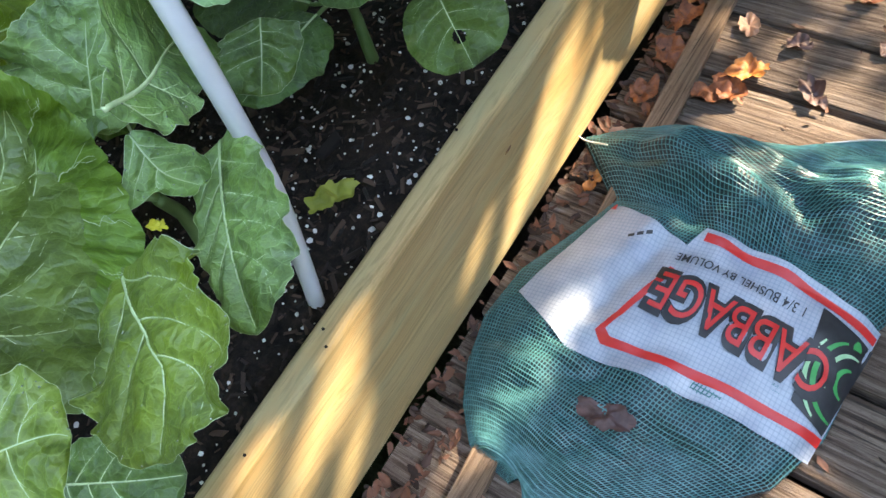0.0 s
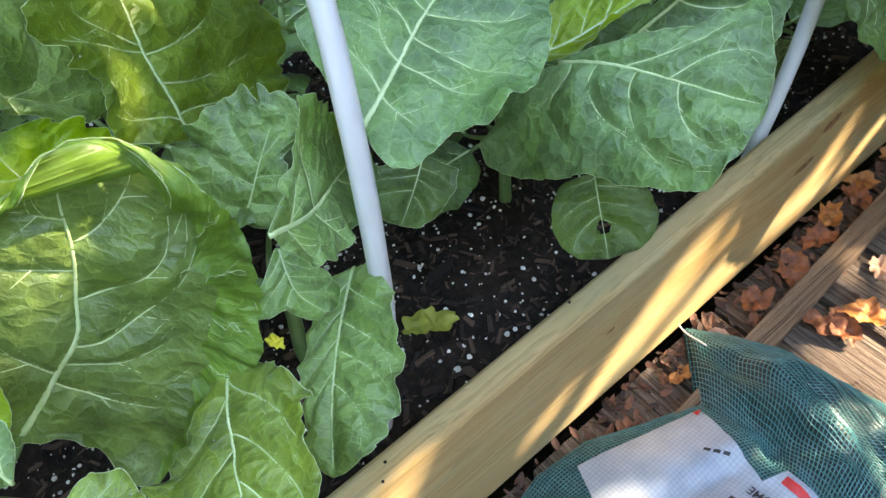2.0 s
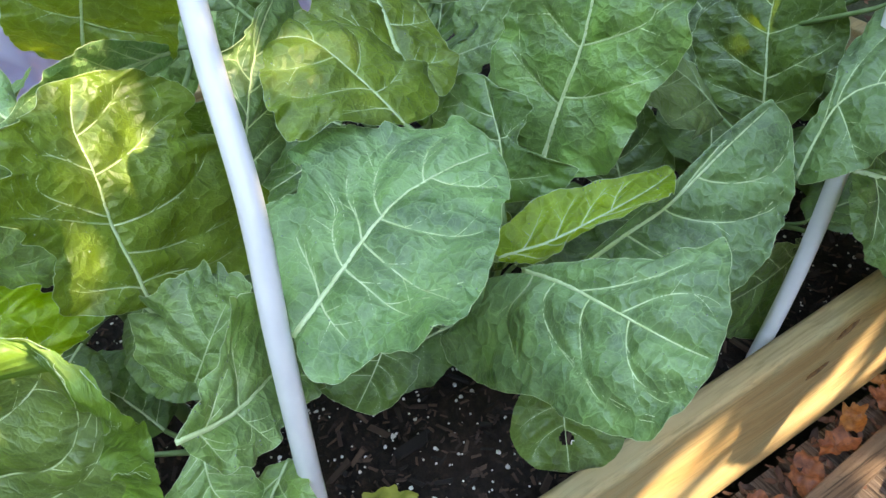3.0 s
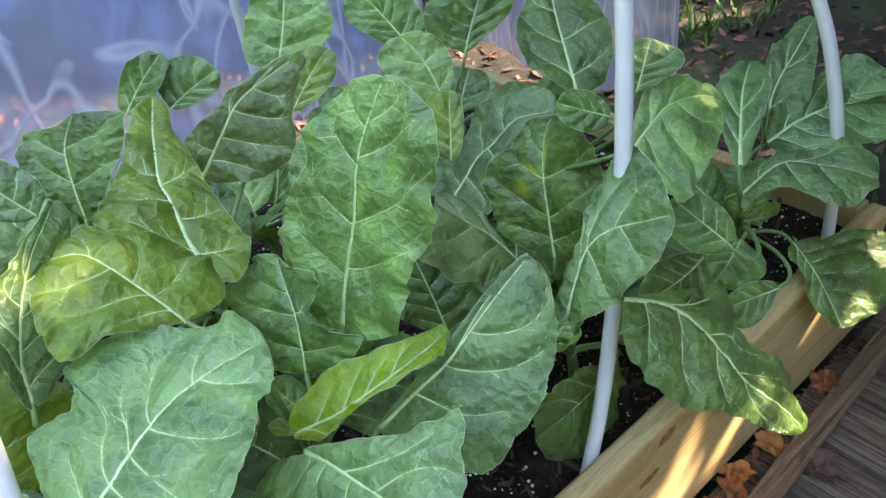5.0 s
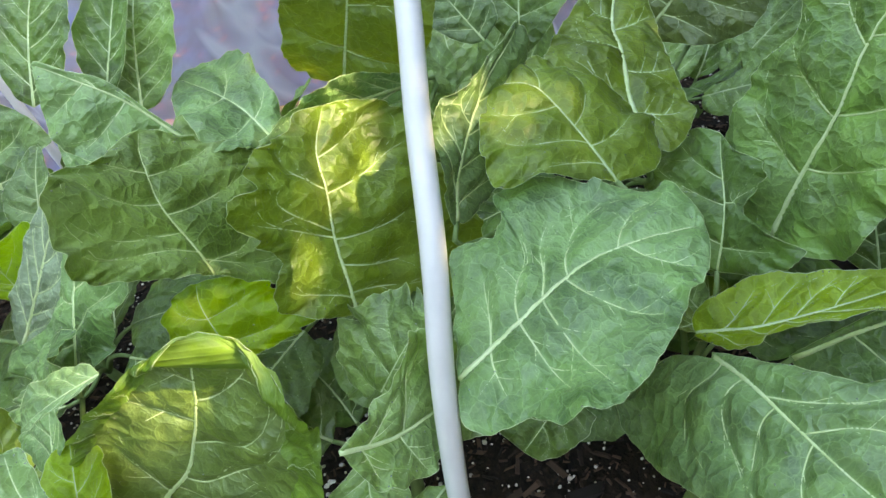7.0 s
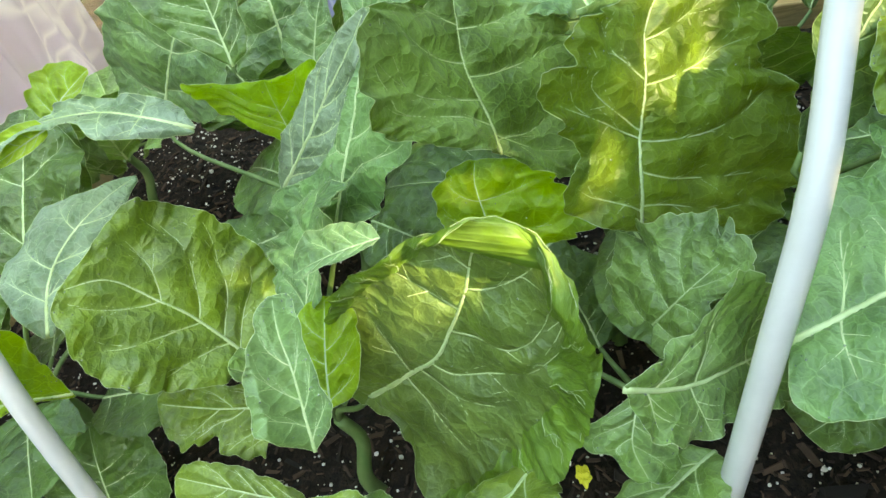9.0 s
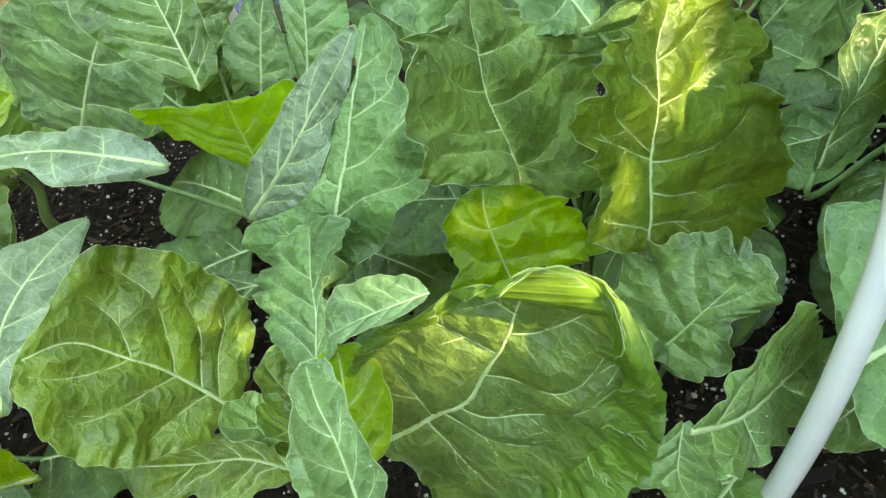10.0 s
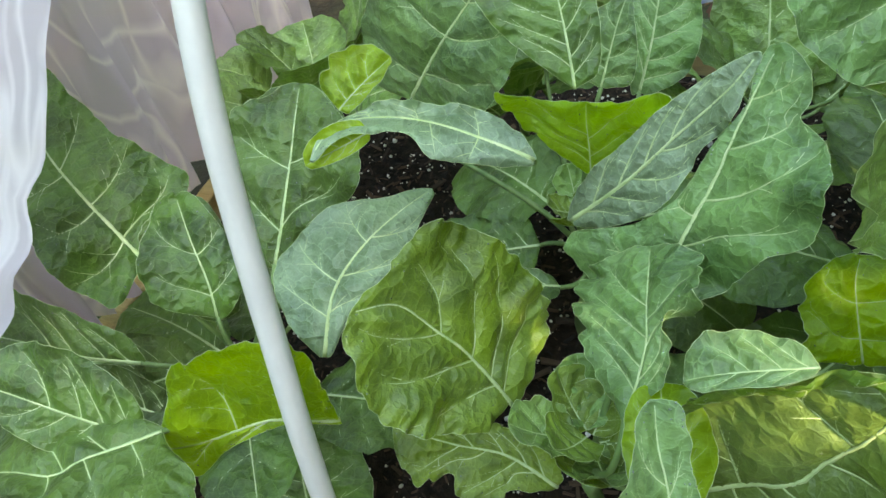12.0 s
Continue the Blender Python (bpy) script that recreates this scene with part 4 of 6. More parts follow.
leaf("collard_near", (-0.059, 0.635, 0.568), (0.012, 0.737, 0.691), -20, 0.110, 0.035, bend=0.05, cup=-0.2, rib=((43, -26), (76, -40), (114, -38), (150, -16)), left=((-4, -3), (7, -31), (37, -41), (82, -65), (114, -106), (144, -126), (168, -130), (185, -115), (191, -72), (186, -32)), right=((1, 10), (23, 22), (57, 30), (85, 30), (118, 31), (147, 24), (170, 9)), veins_left=((0.26, 0.56, 0.55), (0.42, 0.84, 0.62), (0.63, 0.89, 0.82)), veins_right=((0.43, 0.35, 0.87), (0.66, 0.65, 0.87)), material=TEALLEAF)
leaf("collard_far", (-0.203, 0.764, 0.500), (-0.271, 0.848, 0.674), 35, 0.143, 0.069, bend=0.05, cup=0.2, rib=((71, -4), (127, -11), (179, -11)), left=((1, -8), (10, -45), (34, -81), (94, -107), (128, -106), (153, -91), (165, -63), (197, -52), (205, -23)), right=((0, 6), (0, 34), (35, 69), (90, 96), (134, 96), (164, 76), (191, 51), (205, 18)), veins_left=((0.14, 0.34, 0.93), (0.3, 0.57, 0.87), (0.56, 0.71, 0.9), (0.73, 0.86, 0.85)), veins_right=((0.12, 0.35, 0.85), (0.29, 0.56, 0.9), (0.56, 0.7, 0.93)), material=GREENLEAF)
leaf("collard_far", (-0.413, 0.752, 0.523), (-0.337, 0.926, 0.628), -5, 0.102, 0.072, bend=0.05, cup=0.1, rib=((70, -20), (123, -30), (176, -25)), left=((0, -21), (16, -72), (77, -78), (109, -114), (150, -99), (205, -79), (227, -41)), right=((2, 16), (25, 75), (42, 88), (71, 32), (117, 5), (164, -3), (205, 9)), veins_left=((0.1, 0.25, 0.77), (0.38, 0.55, 0.76), (0.6, 0.67, 0.85)), veins_right=((0.18, 0.35, 0.74), (0.43, 0.64, 0.81)), point=0.35, material=TEALLEAF)
leaf("collard_far", (-0.127, 0.846, 0.674), (-0.110, 1.011, 0.674), -39, 0.059, 0.075, bend=0.05, cup=0.1, rib=((40, -15), (77, -24), (127, -18)), left=((0, -5), (21, -30), (60, -57), (112, -56), (144, -37), (164, -14)), right=((-5, 8), (-8, 53), (-7, 91), (22, 89), (75, 64), (125, 40), (159, 15)), veins_left=((0.21, 0.49, 0.89), (0.46, 0.79, 0.84)), veins_right=((0.13, 0.39, 0.81), (0.35, 0.56, 0.9), (0.55, 0.93, 0.77)), material=LEAF)
leaf("collard_far", (-0.361, 0.998, 0.614), (-0.551, 1.152, 0.729), -2, 0.073, 0.080, bend=0.05, cup=0.1, rib=((68, -5), (141, -10), (210, -9)), left=((1, -7), (40, -57), (85, -79), (133, -82), (186, -66), (246, -39)), right=((-1, 7), (14, 45), (74, 70), (146, 72), (208, 54), (264, 24)), veins_left=((0.13, 0.49, 0.76), (0.38, 0.63, 0.93), (0.64, 0.81, 0.89)), veins_right=((0.13, 0.36, 0.92), (0.4, 0.56, 0.93)), material=GREENLEAF)
leaf("collard_end", (-0.114, 1.087, 0.523), (-0.263, 1.349, 0.550), 1, 0.044, 0.047, bend=0.05, cup=0.1, rib=((89, -5), (194, -7)), left=((-3, -5), (65, -32), (141, -48), (214, -49), (294, -24)), right=((0, 6), (62, 20), (148, 32), (220, 35), (296, 16)), veins_left=((0.14, 0.43, 0.72), (0.36, 0.67, 0.81)), veins_right=((0.15, 0.44, 0.85), (0.42, 0.75, 0.81)), material=TEALLEAF)
leaf("collard_end", (-0.179, 1.279, 0.461), (-0.235, 1.511, 0.579), 9, 0.072, 0.072, bend=0.05, cup=0.1, rib=((86, -13), (176, -4)), left=((1, -7), (72, -30), (145, -46), (217, -37), (268, -16)), right=((-3, 16), (41, 40), (88, 51), (176, 32), (242, 13)), veins_left=((0.18, 0.61, 0.76), (0.52, 0.96, 0.55)), veins_right=((0.2, 0.47, 0.67), (0.52, 0.77, 0.76)), material=TEALLEAF)
leaf("collard_end", (-0.151, 1.233, 0.478), (-0.042, 1.500, 0.465), -15, 0.106, 0.061, bend=0.05, cup=0.1, rib=((90, -22), (193, -22)), left=((6, -14), (51, -61), (149, -92), (221, -109), (300, -96), (315, -48)), right=((-8, 31), (32, 62), (112, 65), (155, 77), (232, 52)), material=TEALLEAF)
leaf("collard_end", (-0.102, 1.082, 0.478), (0.030, 1.240, 0.470), -4, 0.121, 0.100, bend=0.05, cup=0.1, rib=((63, -46), (116, -47), (161, -29)), left=((-6, -4), (13, -51), (61, -67), (128, -83), (204, -91), (223, -43)), right=((-11, 36), (29, 8), (63, 7), (91, 42), (123, 62), (189, 28)), veins_left=((0.18, 0.32, 0.77), (0.48, 0.76, 0.77)), veins_right=((0.41, 0.53, 0.85), (0.63, 0.74, 0.93)), material=TEALLEAF)
leaf("collard_end", (-0.054, 1.173, 0.347), (0.075, 1.116, 0.269), 14, 0.183, 0.034, 0.34, 0.54, 0.05, 0.1, material=GREENLEAF)
leaf("collard_end", (-0.163, 1.402, 0.469), (-0.057, 1.451, 0.506), -20, 0.087, 0.018, 0.52, 0.37, 0.05, 0.1, material=TEALLEAF)
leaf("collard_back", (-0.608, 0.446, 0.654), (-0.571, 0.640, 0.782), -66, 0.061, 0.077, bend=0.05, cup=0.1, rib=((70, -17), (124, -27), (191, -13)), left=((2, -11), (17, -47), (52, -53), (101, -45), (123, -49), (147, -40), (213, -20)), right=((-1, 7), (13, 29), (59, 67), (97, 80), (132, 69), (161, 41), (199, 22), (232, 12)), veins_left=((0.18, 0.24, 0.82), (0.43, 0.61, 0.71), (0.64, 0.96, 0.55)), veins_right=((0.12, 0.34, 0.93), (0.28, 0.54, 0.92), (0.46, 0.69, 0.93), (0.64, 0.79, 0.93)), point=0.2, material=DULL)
leaf("collard_back", (-0.345, 0.344, 0.661), (-0.696, 0.447, 0.765), -21, 0.120, 0.057, bend=0.05, cup=0.1, rib=((55, -18), (124, -30), (181, -33), (267, -22)), left=((2, -16), (43, -78), (84, -120), (101, -117), (148, -101), (203, -73), (266, -56), (340, -29)), right=((-5, 22), (36, 48), (62, 46), (102, 34), (154, 22), (200, 18), (265, 6), (343, 11)), veins_left=((0.14, 0.4, 0.72), (0.33, 0.46, 0.85), (0.48, 0.61, 0.9)), veins_right=((0.12, 0.2, 0.79), (0.26, 0.35, 0.92), (0.43, 0.56, 0.87)), point=0.75, material=OLIVE)
leaf("collard_stem", (-0.270, 0.279, 0.691), (-0.372, 0.191, 0.777), 2, 0.091, 0.108, bend=0.08, cup=-0.2, rib=((43, 8), (95, 19), (133, 24)), left=((3, -4), (31, -33), (58, -61), (69, -81), (86, -91), (109, -80), (136, -53), (153, -22)), right=((-4, 6), (-21, 46), (-6, 81), (33, 100), (65, 109), (104, 91), (147, 73), (169, 43)), veins_left=((0.11, 0.37, 0.92), (0.27, 0.78, 0.79), (0.56, 0.86, 0.87)), veins_right=((0.25, 0.41, 0.89), (0.4, 0.7, 0.85), (0.71, 0.85, 0.89)), material=OLIVE)
leaf("collard_stem", (-0.242, 0.371, 0.554), (-0.343, 0.422, 0.655), 36, 0.091, 0.047, bend=0.05, cup=0.1, rib=((38, 11), (69, 13), (103, 8)), left=((2, -7), (26, -52), (87, -85), (131, -85), (153, -57), (159, -21)), right=((-1, 7), (-3, 61), (16, 98), (37, 72), (59, 34), (89, 53), (110, 52), (131, 20)), veins_left=((0.19, 0.44, 0.87), (0.46, 0.67, 0.84), (0.65, 0.8, 0.84)), veins_right=((0.17, 0.35, 0.76), (0.48, 0.71, 0.93)), frill=1.8, ruffle=0.0119, material=GREENLEAF)
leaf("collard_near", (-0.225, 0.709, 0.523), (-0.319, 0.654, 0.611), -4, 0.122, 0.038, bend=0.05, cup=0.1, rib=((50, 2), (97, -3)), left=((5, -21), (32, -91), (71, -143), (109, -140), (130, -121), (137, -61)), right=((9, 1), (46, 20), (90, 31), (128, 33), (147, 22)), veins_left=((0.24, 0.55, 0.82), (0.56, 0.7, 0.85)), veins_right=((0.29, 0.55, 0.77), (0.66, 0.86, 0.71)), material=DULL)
leaf("collard_back", (-0.666, 0.642, 0.740), (-0.714, 0.719, 0.847), -19, 0.061, 0.074, bend=0.05, cup=0.1, rib=((51, 4), (105, 2)), left=((-6, -8), (-4, -42), (15, -55), (53, -57), (99, -48), (132, -26)), right=((-1, 10), (19, 52), (53, 80), (99, 74), (136, 39)), veins_left=((0.17, 0.49, 0.85), (0.48, 0.68, 0.85)), veins_right=((0.17, 0.49, 0.89), (0.48, 0.65, 0.87)), material=LEAF)
leaf("collard_rear", (-0.561, 0.834, 0.710), (-0.667, 0.809, 0.808), 35, 0.045, 0.054, 0.68, 0.47, 0.05, 0.1, material=GREENLEAF)
leaf("collard_rear", (-0.417, 0.775, 0.674), (-0.506, 0.774, 0.771), 26, 0.049, 0.050, bend=0.05, cup=0.1, rib=((52, 7), (92, 8)), left=((2, -10), (54, -42), (104, -50), (122, -46), (133, -21)), right=((2, 9), (42, 37), (84, 48), (112, 36), (126, 20)), veins_left=((0.26, 0.62, 0.77), (0.56, 0.84, 0.74)), veins_right=((0.23, 0.37, 0.89), (0.58, 0.59, 0.85)), material=LEAF)
leaf("collard_back", (-0.648, 0.278, 0.659), (-0.718, 0.338, 0.778), -6, 0.083, 0.069, bend=0.05, cup=0.1, rib=((64, -11), (105, -14)), left=((3, -9), (53, -62), (87, -74), (127, -69), (134, -28)), right=((-3, 10), (41, 44), (94, 68), (139, 77), (149, 29)), veins_left=((0.34, 0.64, 0.72), (0.6, 0.71, 0.76)), veins_right=((0.31, 0.45, 0.82), (0.66, 0.66, 0.77)), material=GREENLEAF)
leaf("collard_rear", (-0.507, 0.895, 0.694), (-0.537, 0.975, 0.783), -28, 0.078, 0.058, 0.39, 0.75, 0.05, 0.1, material=GREENLEAF)
leaf("collard_left", (-0.302, -0.019, 0.591), (-0.422, 0.015, 0.786), -54, 0.136, 0.118, bend=0.05, cup=0.1, rib=((67, -15), (134, -21), (182, -22)), left=((1, -7), (12, -54), (34, -97), (61, -102), (80, -86), (106, -114), (127, -138), (149, -136), (157, -105), (173, -114), (193, -94), (208, -49), (225, -37)), right=((-1, 7), (-8, 79), (-8, 136), (14, 157), (50, 172), (111, 160), (146, 139), (169, 104), (189, 114), (210, 109), (227, 75), (234, 35)), veins_left=((0.09, 0.32, 0.81), (0.39, 0.54, 0.84), (0.42, 0.71, 0.84), (0.61, 0.83, 0.77)), veins_right=((0.11, 0.37, 0.84), (0.26, 0.44, 0.85), (0.38, 0.62, 0.84), (0.59, 0.75, 0.9), (0.75, 0.9, 0.76)), petiole=False, frill=1.4, ruffle=0.0107, material=OLIVE)
leaf("collard_left", (-0.294, -0.133, 0.707), (-0.377, -0.156, 0.841), -46, 0.138, 0.145, bend=0.05, cup=0.1, rib=((56, -18), (94, -24), (133, -17)), left=((3, -10), (26, -83), (53, -149), (79, -145), (102, -144), (127, -141), (140, -101), (140, -66), (156, -20)), right=((-5, 10), (-36, 61), (-41, 121), (-14, 142), (36, 143), (66, 159), (93, 108), (113, 89), (136, 48), (155, 12)), veins_left=((0.17, 0.53, 0.84), (0.32, 0.58, 0.92), (0.52, 0.7, 0.85), (0.71, 0.83, 0.76)), veins_right=((0.06, 0.71, 0.72), (0.12, 0.38, 0.84), (0.45, 0.71, 0.72), (0.69, 0.83, 0.74)), petiole=False, frill=1.3, ruffle=0.0104)
leaf("collard_left", (-0.430, -0.051, 0.762), (-0.539, -0.145, 0.811), -10, 0.061, 0.087, bend=0.05, cup=0.1, rib=((52, 7), (94, 5)), left=((-3, -16), (2, -60), (28, -68), (70, -60), (120, -35)), right=((3, 13), (35, 45), (75, 56), (119, 73), (156, 61), (163, 27)), veins_left=((0.24, 0.34, 0.89), (0.54, 0.59, 0.84)), veins_right=((0.21, 0.37, 0.84), (0.54, 0.76, 0.72)), material=WAXY)
leaf("collard_left", (-0.569, 0.035, 0.734), (-0.513, 0.103, 0.937), -108, 0.085, 0.093, bend=0.05, cup=0.1, rib=((103, 3), (175, 1)), left=((-5, -7), (2, -62), (66, -74), (116, -70), (157, -30), (192, -16), (217, -8)), right=((2, 7), (17, 88), (80, 100), (145, 102), (190, 89), (216, 69), (229, 33)), veins_left=((0.27, 0.47, 0.85), (0.57, 0.71, 0.93)), veins_right=((0.25, 0.37, 0.9), (0.54, 0.64, 0.89)), material=OLIVE)
leaf("collard_left", (-0.526, 0.127, 0.727), (-0.413, -0.089, 0.761), 96, 0.024, 0.060, bend=0.05, cup=0.35, rib=((94, 14), (161, 2)), left=((-1, -11), (52, -9), (119, 9), (153, -5), (193, -16), (237, -10)), right=((15, 14), (128, 68), (173, 47), (213, 17), (242, 5)), material=WAXY)
leaf("collard_left", (-0.417, -0.131, 0.794), (-0.449, -0.244, 0.907), 47, 0.065, 0.018, bend=0.05, cup=0.1, rib=((70, 8), (124, 4)), left=((-5, -4), (0, -27), (37, -52), (75, -62), (107, -60), (132, -39), (153, -12)), right=((7, 5), (46, 10), (94, 18), (133, 9), (159, 5)), veins_left=((0.18, 0.36, 0.9), (0.43, 0.55, 0.9), (0.69, 0.75, 0.89)), veins_right=((0.3, 0.49, 0.55), (0.61, 0.76, 0.62)), material=WAXY)
leaf("collard_row", (-0.733, -0.533, 0.584), (-0.886, -0.579, 0.796), 6, 0.070, 0.060, bend=0.05, cup=0.1, rib=((76, 2), (140, -3), (211, -2)), left=((-9, -15), (-1, -75), (52, -65), (118, -55), (177, -49), (219, -22)), right=((-7, 8), (47, 29), (77, 70), (92, 104), (131, 95), (177, 60), (225, 23)), veins_left=((0.23, 0.42, 0.89), (0.36, 0.74, 0.85), (0.59, 0.9, 0.77)), veins_right=((0.25, 0.28, 0.93), (0.4, 0.58, 0.79), (0.67, 0.74, 0.87)), material=WAXY)
leaf("collard_row", (-0.582, -0.424, 0.648), (-0.673, -0.405, 0.727), -14, 0.059, 0.022, bend=0.05, cup=0.1, rib=((38, -1), (79, -2)), left=((0, -6), (11, -36), (48, -45), (84, -29), (115, -14)), right=((1, 10), (14, 33), (47, 29), (87, 14), (116, 5)), material=WAXY)
leaf("collard_row", (-0.650, -0.389, 0.596), (-0.780, -0.378, 0.710), -9, 0.028, 0.049, bend=0.05, cup=0.1, rib=((59, 3), (133, 1)), left=((-3, -10), (45, -19), (104, -28), (149, -32)), right=((-2, 15), (27, 52), (85, 60), (130, 46), (163, 28)), material=WAXY)
leaf("collard_row", (-0.594, -0.681, 0.607), (-0.609, -0.534, 0.811), -62, 0.124, 0.080, bend=0.05, cup=0.1, rib=((100, 3), (165, 5), (228, 5)), left=((-6, -8), (-23, -58), (21, -101), (92, -114), (144, -101), (189, -81), (232, -48)), right=((4, 9), (63, 87), (122, 102), (185, 89), (224, 65), (252, 41), (268, 19)), veins_left=((0.17, 0.34, 0.84), (0.48, 0.56, 0.87), (0.68, 0.76, 0.9)), veins_right=((0.21, 0.52, 0.92), (0.48, 0.72, 0.93), (0.69, 0.85, 0.93)), material=WAXY)
leaf("collard_row", (-0.436, -0.407, 0.641), (-0.438, -0.410, 0.732), 56, 0.099, 0.091, bend=0, cup=0.5, rib=((36, 0), (65, -1)), left=((2, -6), (35, -36), (77, -65), (117, -83), (99, -41), (93, -14)), right=((4, 6), (32, 37), (74, 63), (115, 82), (102, 44), (91, 13)), petiole=False, point=-0.1, material=YOUNGLIT)
leaf("collard_row", (-0.391, -0.419, 0.614), (-0.420, -0.261, 0.804), -47, 0.021, 0.071, bend=0.05, cup=0.1, rib=((87, 10), (155, 9), (212, 8)), left=((-1, -5), (40, -20), (105, -20), (175, -17), (219, -10), (243, -4)), right=((2, 9), (33, 29), (67, 43), (116, 50), (162, 34), (201, 31), (227, 16), (246, 6)), petiole=False, material=GREYLEAF)
leaf("collard_heart", (-0.286, -0.329, 0.606), (-0.424, -0.248, 0.808), 7, 0.035, 0.089, bend=0.05, cup=0.1, rib=((80, 7), (146, 10), (200, 6)), left=((-3, -4), (-2, -56), (8, -88), (34, -99), (68, -50), (114, -14), (163, -6), (204, 3), (232, -5), (254, -6)), right=((4, 6), (47, 50), (73, 65), (104, 83), (130, 109), (160, 108), (183, 98), (202, 76), (211, 48), (225, 48), (242, 43), (255, 24), (261, 6)), veins_left=((0.24, 0.3, 0.67), (0.41, 0.66, 0.61)), veins_right=((0.29, 0.53, 0.9), (0.47, 0.69, 0.93), (0.65, 0.8, 0.93), (0.82, 0.89, 0.85)), point=0.2, material=WAXY)
leaf("collard_row", (-0.310, -0.427, 0.763), (-0.248, -0.602, 0.795), 44, 0.027, 0.033, bend=0.1, cup=-0.9, rib=((45, 18), (88, 35), (127, 43), (167, 37)), left=((2, -4), (27, -6), (55, -4), (88, 2), (107, 22), (140, 24), (164, 19), (183, 0)), right=((-1, 4), (19, 34), (54, 50), (88, 54), (127, 57), (162, 46), (181, 24)), veins_left=((0.23, 0.29, 0.92), (0.43, 0.41, 0.89)), veins_right=((0.23, 0.31, 0.93), (0.48, 0.54, 0.77), (0.68, 0.72, 0.71)), ruffle=0.014, frill=1.3, petiole=False, material=GREYLEAF)
leaf("collard_west", (-0.274, -0.720, 0.615), (-0.428, -0.722, 0.742), -5, 0.091, 0.062, bend=0.05, cup=0.1, rib=((48, 5), (116, 6)), left=((1, -7), (31, -41), (102, -68), (157, -65), (186, -38), (199, -11)), right=((3, 8), (53, 45), (95, 94), (145, 74), (175, 47), (197, 20)), veins_left=((0.18, 0.42, 0.82), (0.52, 0.63, 0.89)), veins_right=((0.2, 0.63, 0.76), (0.55, 0.76, 0.9)), material=GREENLEAF)
leaf("collard_heart", (-0.158, -0.595, 0.640), (-0.324, -0.536, 0.704), -34, 0.072, 0.031, bend=0.08, cup=-0.5, rib=((52, -24), (101, -25), (145, -15)), left=((-2, -7), (9, -46), (34, -80), (65, -90), (108, -80), (132, -66), (155, -33), (180, -11)), right=((6, 5), (43, 0), (85, 10), (123, 11), (155, 7), (181, 5)), veins_left=((0.18, 0.34, 0.9), (0.35, 0.5, 0.93), (0.58, 0.71, 0.89)), veins_right=((0.2, 0.36, 0.89), (0.38, 0.58, 0.93), (0.61, 0.8, 0.92)), petiole=False, material=GREYLEAF)
leaf("collard_heart", (-0.222, -0.450, 0.510), (-0.180, -0.567, 0.683), 33, 0.090, 0.141, bend=0.02, cup=0.15, rib=((69, 19), (119, 25), (174, 27)), left=((6, -4), (21, -31), (61, -52), (104, -67), (139, -71), (175, -57), (194, -37), (211, -22)), right=((-6, 6), (-9, 48), (6, 99), (23, 112), (62, 119), (91, 127), (133, 125), (169, 116), (189, 102), (200, 63), (207, 26)), veins_left=((0.14, 0.46, 0.84), (0.32, 0.81, 0.74), (0.54, 1.16, 0.58)), veins_right=((0.07, 0.42, 0.79), (0.18, 0.58, 0.89), (0.33, 0.74, 0.81), (0.53, 0.95, 0.55)), frill=1.15, ruffle=0.0107, material=LEAF2)
leaf("collard_heart", (-0.123, -0.577, 0.594), (-0.047, -0.769, 0.585), 75, 0.052, 0.115, bend=0.05, cup=0.1, rib=((48, 18), (91, 16), (164, 4)), left=((2, -4), (40, 11), (73, 7), (111, -6), (148, -29), (167, -4), (203, -8)), right=((0, 5), (1, 67), (11, 107), (34, 123), (71, 115), (117, 102), (136, 64), (163, 30), (196, 12)), veins_left=((0.29, 0.46, 0.93), (0.56, 0.77, 0.71)), veins_right=((0.24, 0.4, 0.82), (0.45, 0.61, 0.77)), petiole=False, material=YOUNGLIT)
leaf("collard_west", (-0.263, -0.902, 0.595), (-0.361, -1.075, 0.743), -3, 0.093, 0.089, bend=0.05, cup=0.1, rib=((52, -7), (119, -14), (176, -14)), left=((-2, -7), (-28, -53), (3, -75), (34, -88), (75, -88), (110, -80), (154, -57), (212, -34)), right=((5, 9), (48, 91), (84, 90), (136, 64), (201, 52), (263, 46), (290, 33)), veins_left=((0.14, 0.32, 0.93), (0.33, 0.49, 0.9), (0.55, 0.64, 0.89)), veins_right=((0.15, 0.34, 0.87), (0.36, 0.47, 0.93), (0.58, 0.66, 0.85)), material=GREENLEAF)
leaf("collard_west", (-0.238, -0.807, 0.544), (-0.324, -0.870, 0.649), 6, 0.056, 0.052, bend=0.05, cup=0.1, rib=((42, 5), (92, 2)), left=((2, -6), (28, -47), (59, -64), (103, -52), (145, -30), (156, -3)), right=((-3, 8), (17, 37), (61, 49), (99, 40), (138, 25), (153, 10)), veins_left=((0.17, 0.56, 0.76), (0.52, 0.77, 0.85)), veins_right=((0.19, 0.43, 0.84), (0.51, 0.65, 0.87)), material=GREENLEAF)
leaf("collard_west", (-0.056, -0.712, 0.633), (0.019, -0.869, 0.623), -4, 0.059, 0.124, bend=0.05, cup=0.1, rib=((27, -9), (64, -19), (99, -24)), left=((-10, -19), (-38, -54), (-43, -99), (1, -118), (64, -112), (134, -70)), right=((2, 5), (33, 20), (81, 43), (143, 73), (195, 73)), veins_left=((0.15, 0.42, 0.81), (0.37, 0.51, 0.82), (0.57, 0.68, 0.82)), veins_right=((0.26, 0.48, 0.79), (0.48, 0.63, 0.87)), material=GREENLEAF)
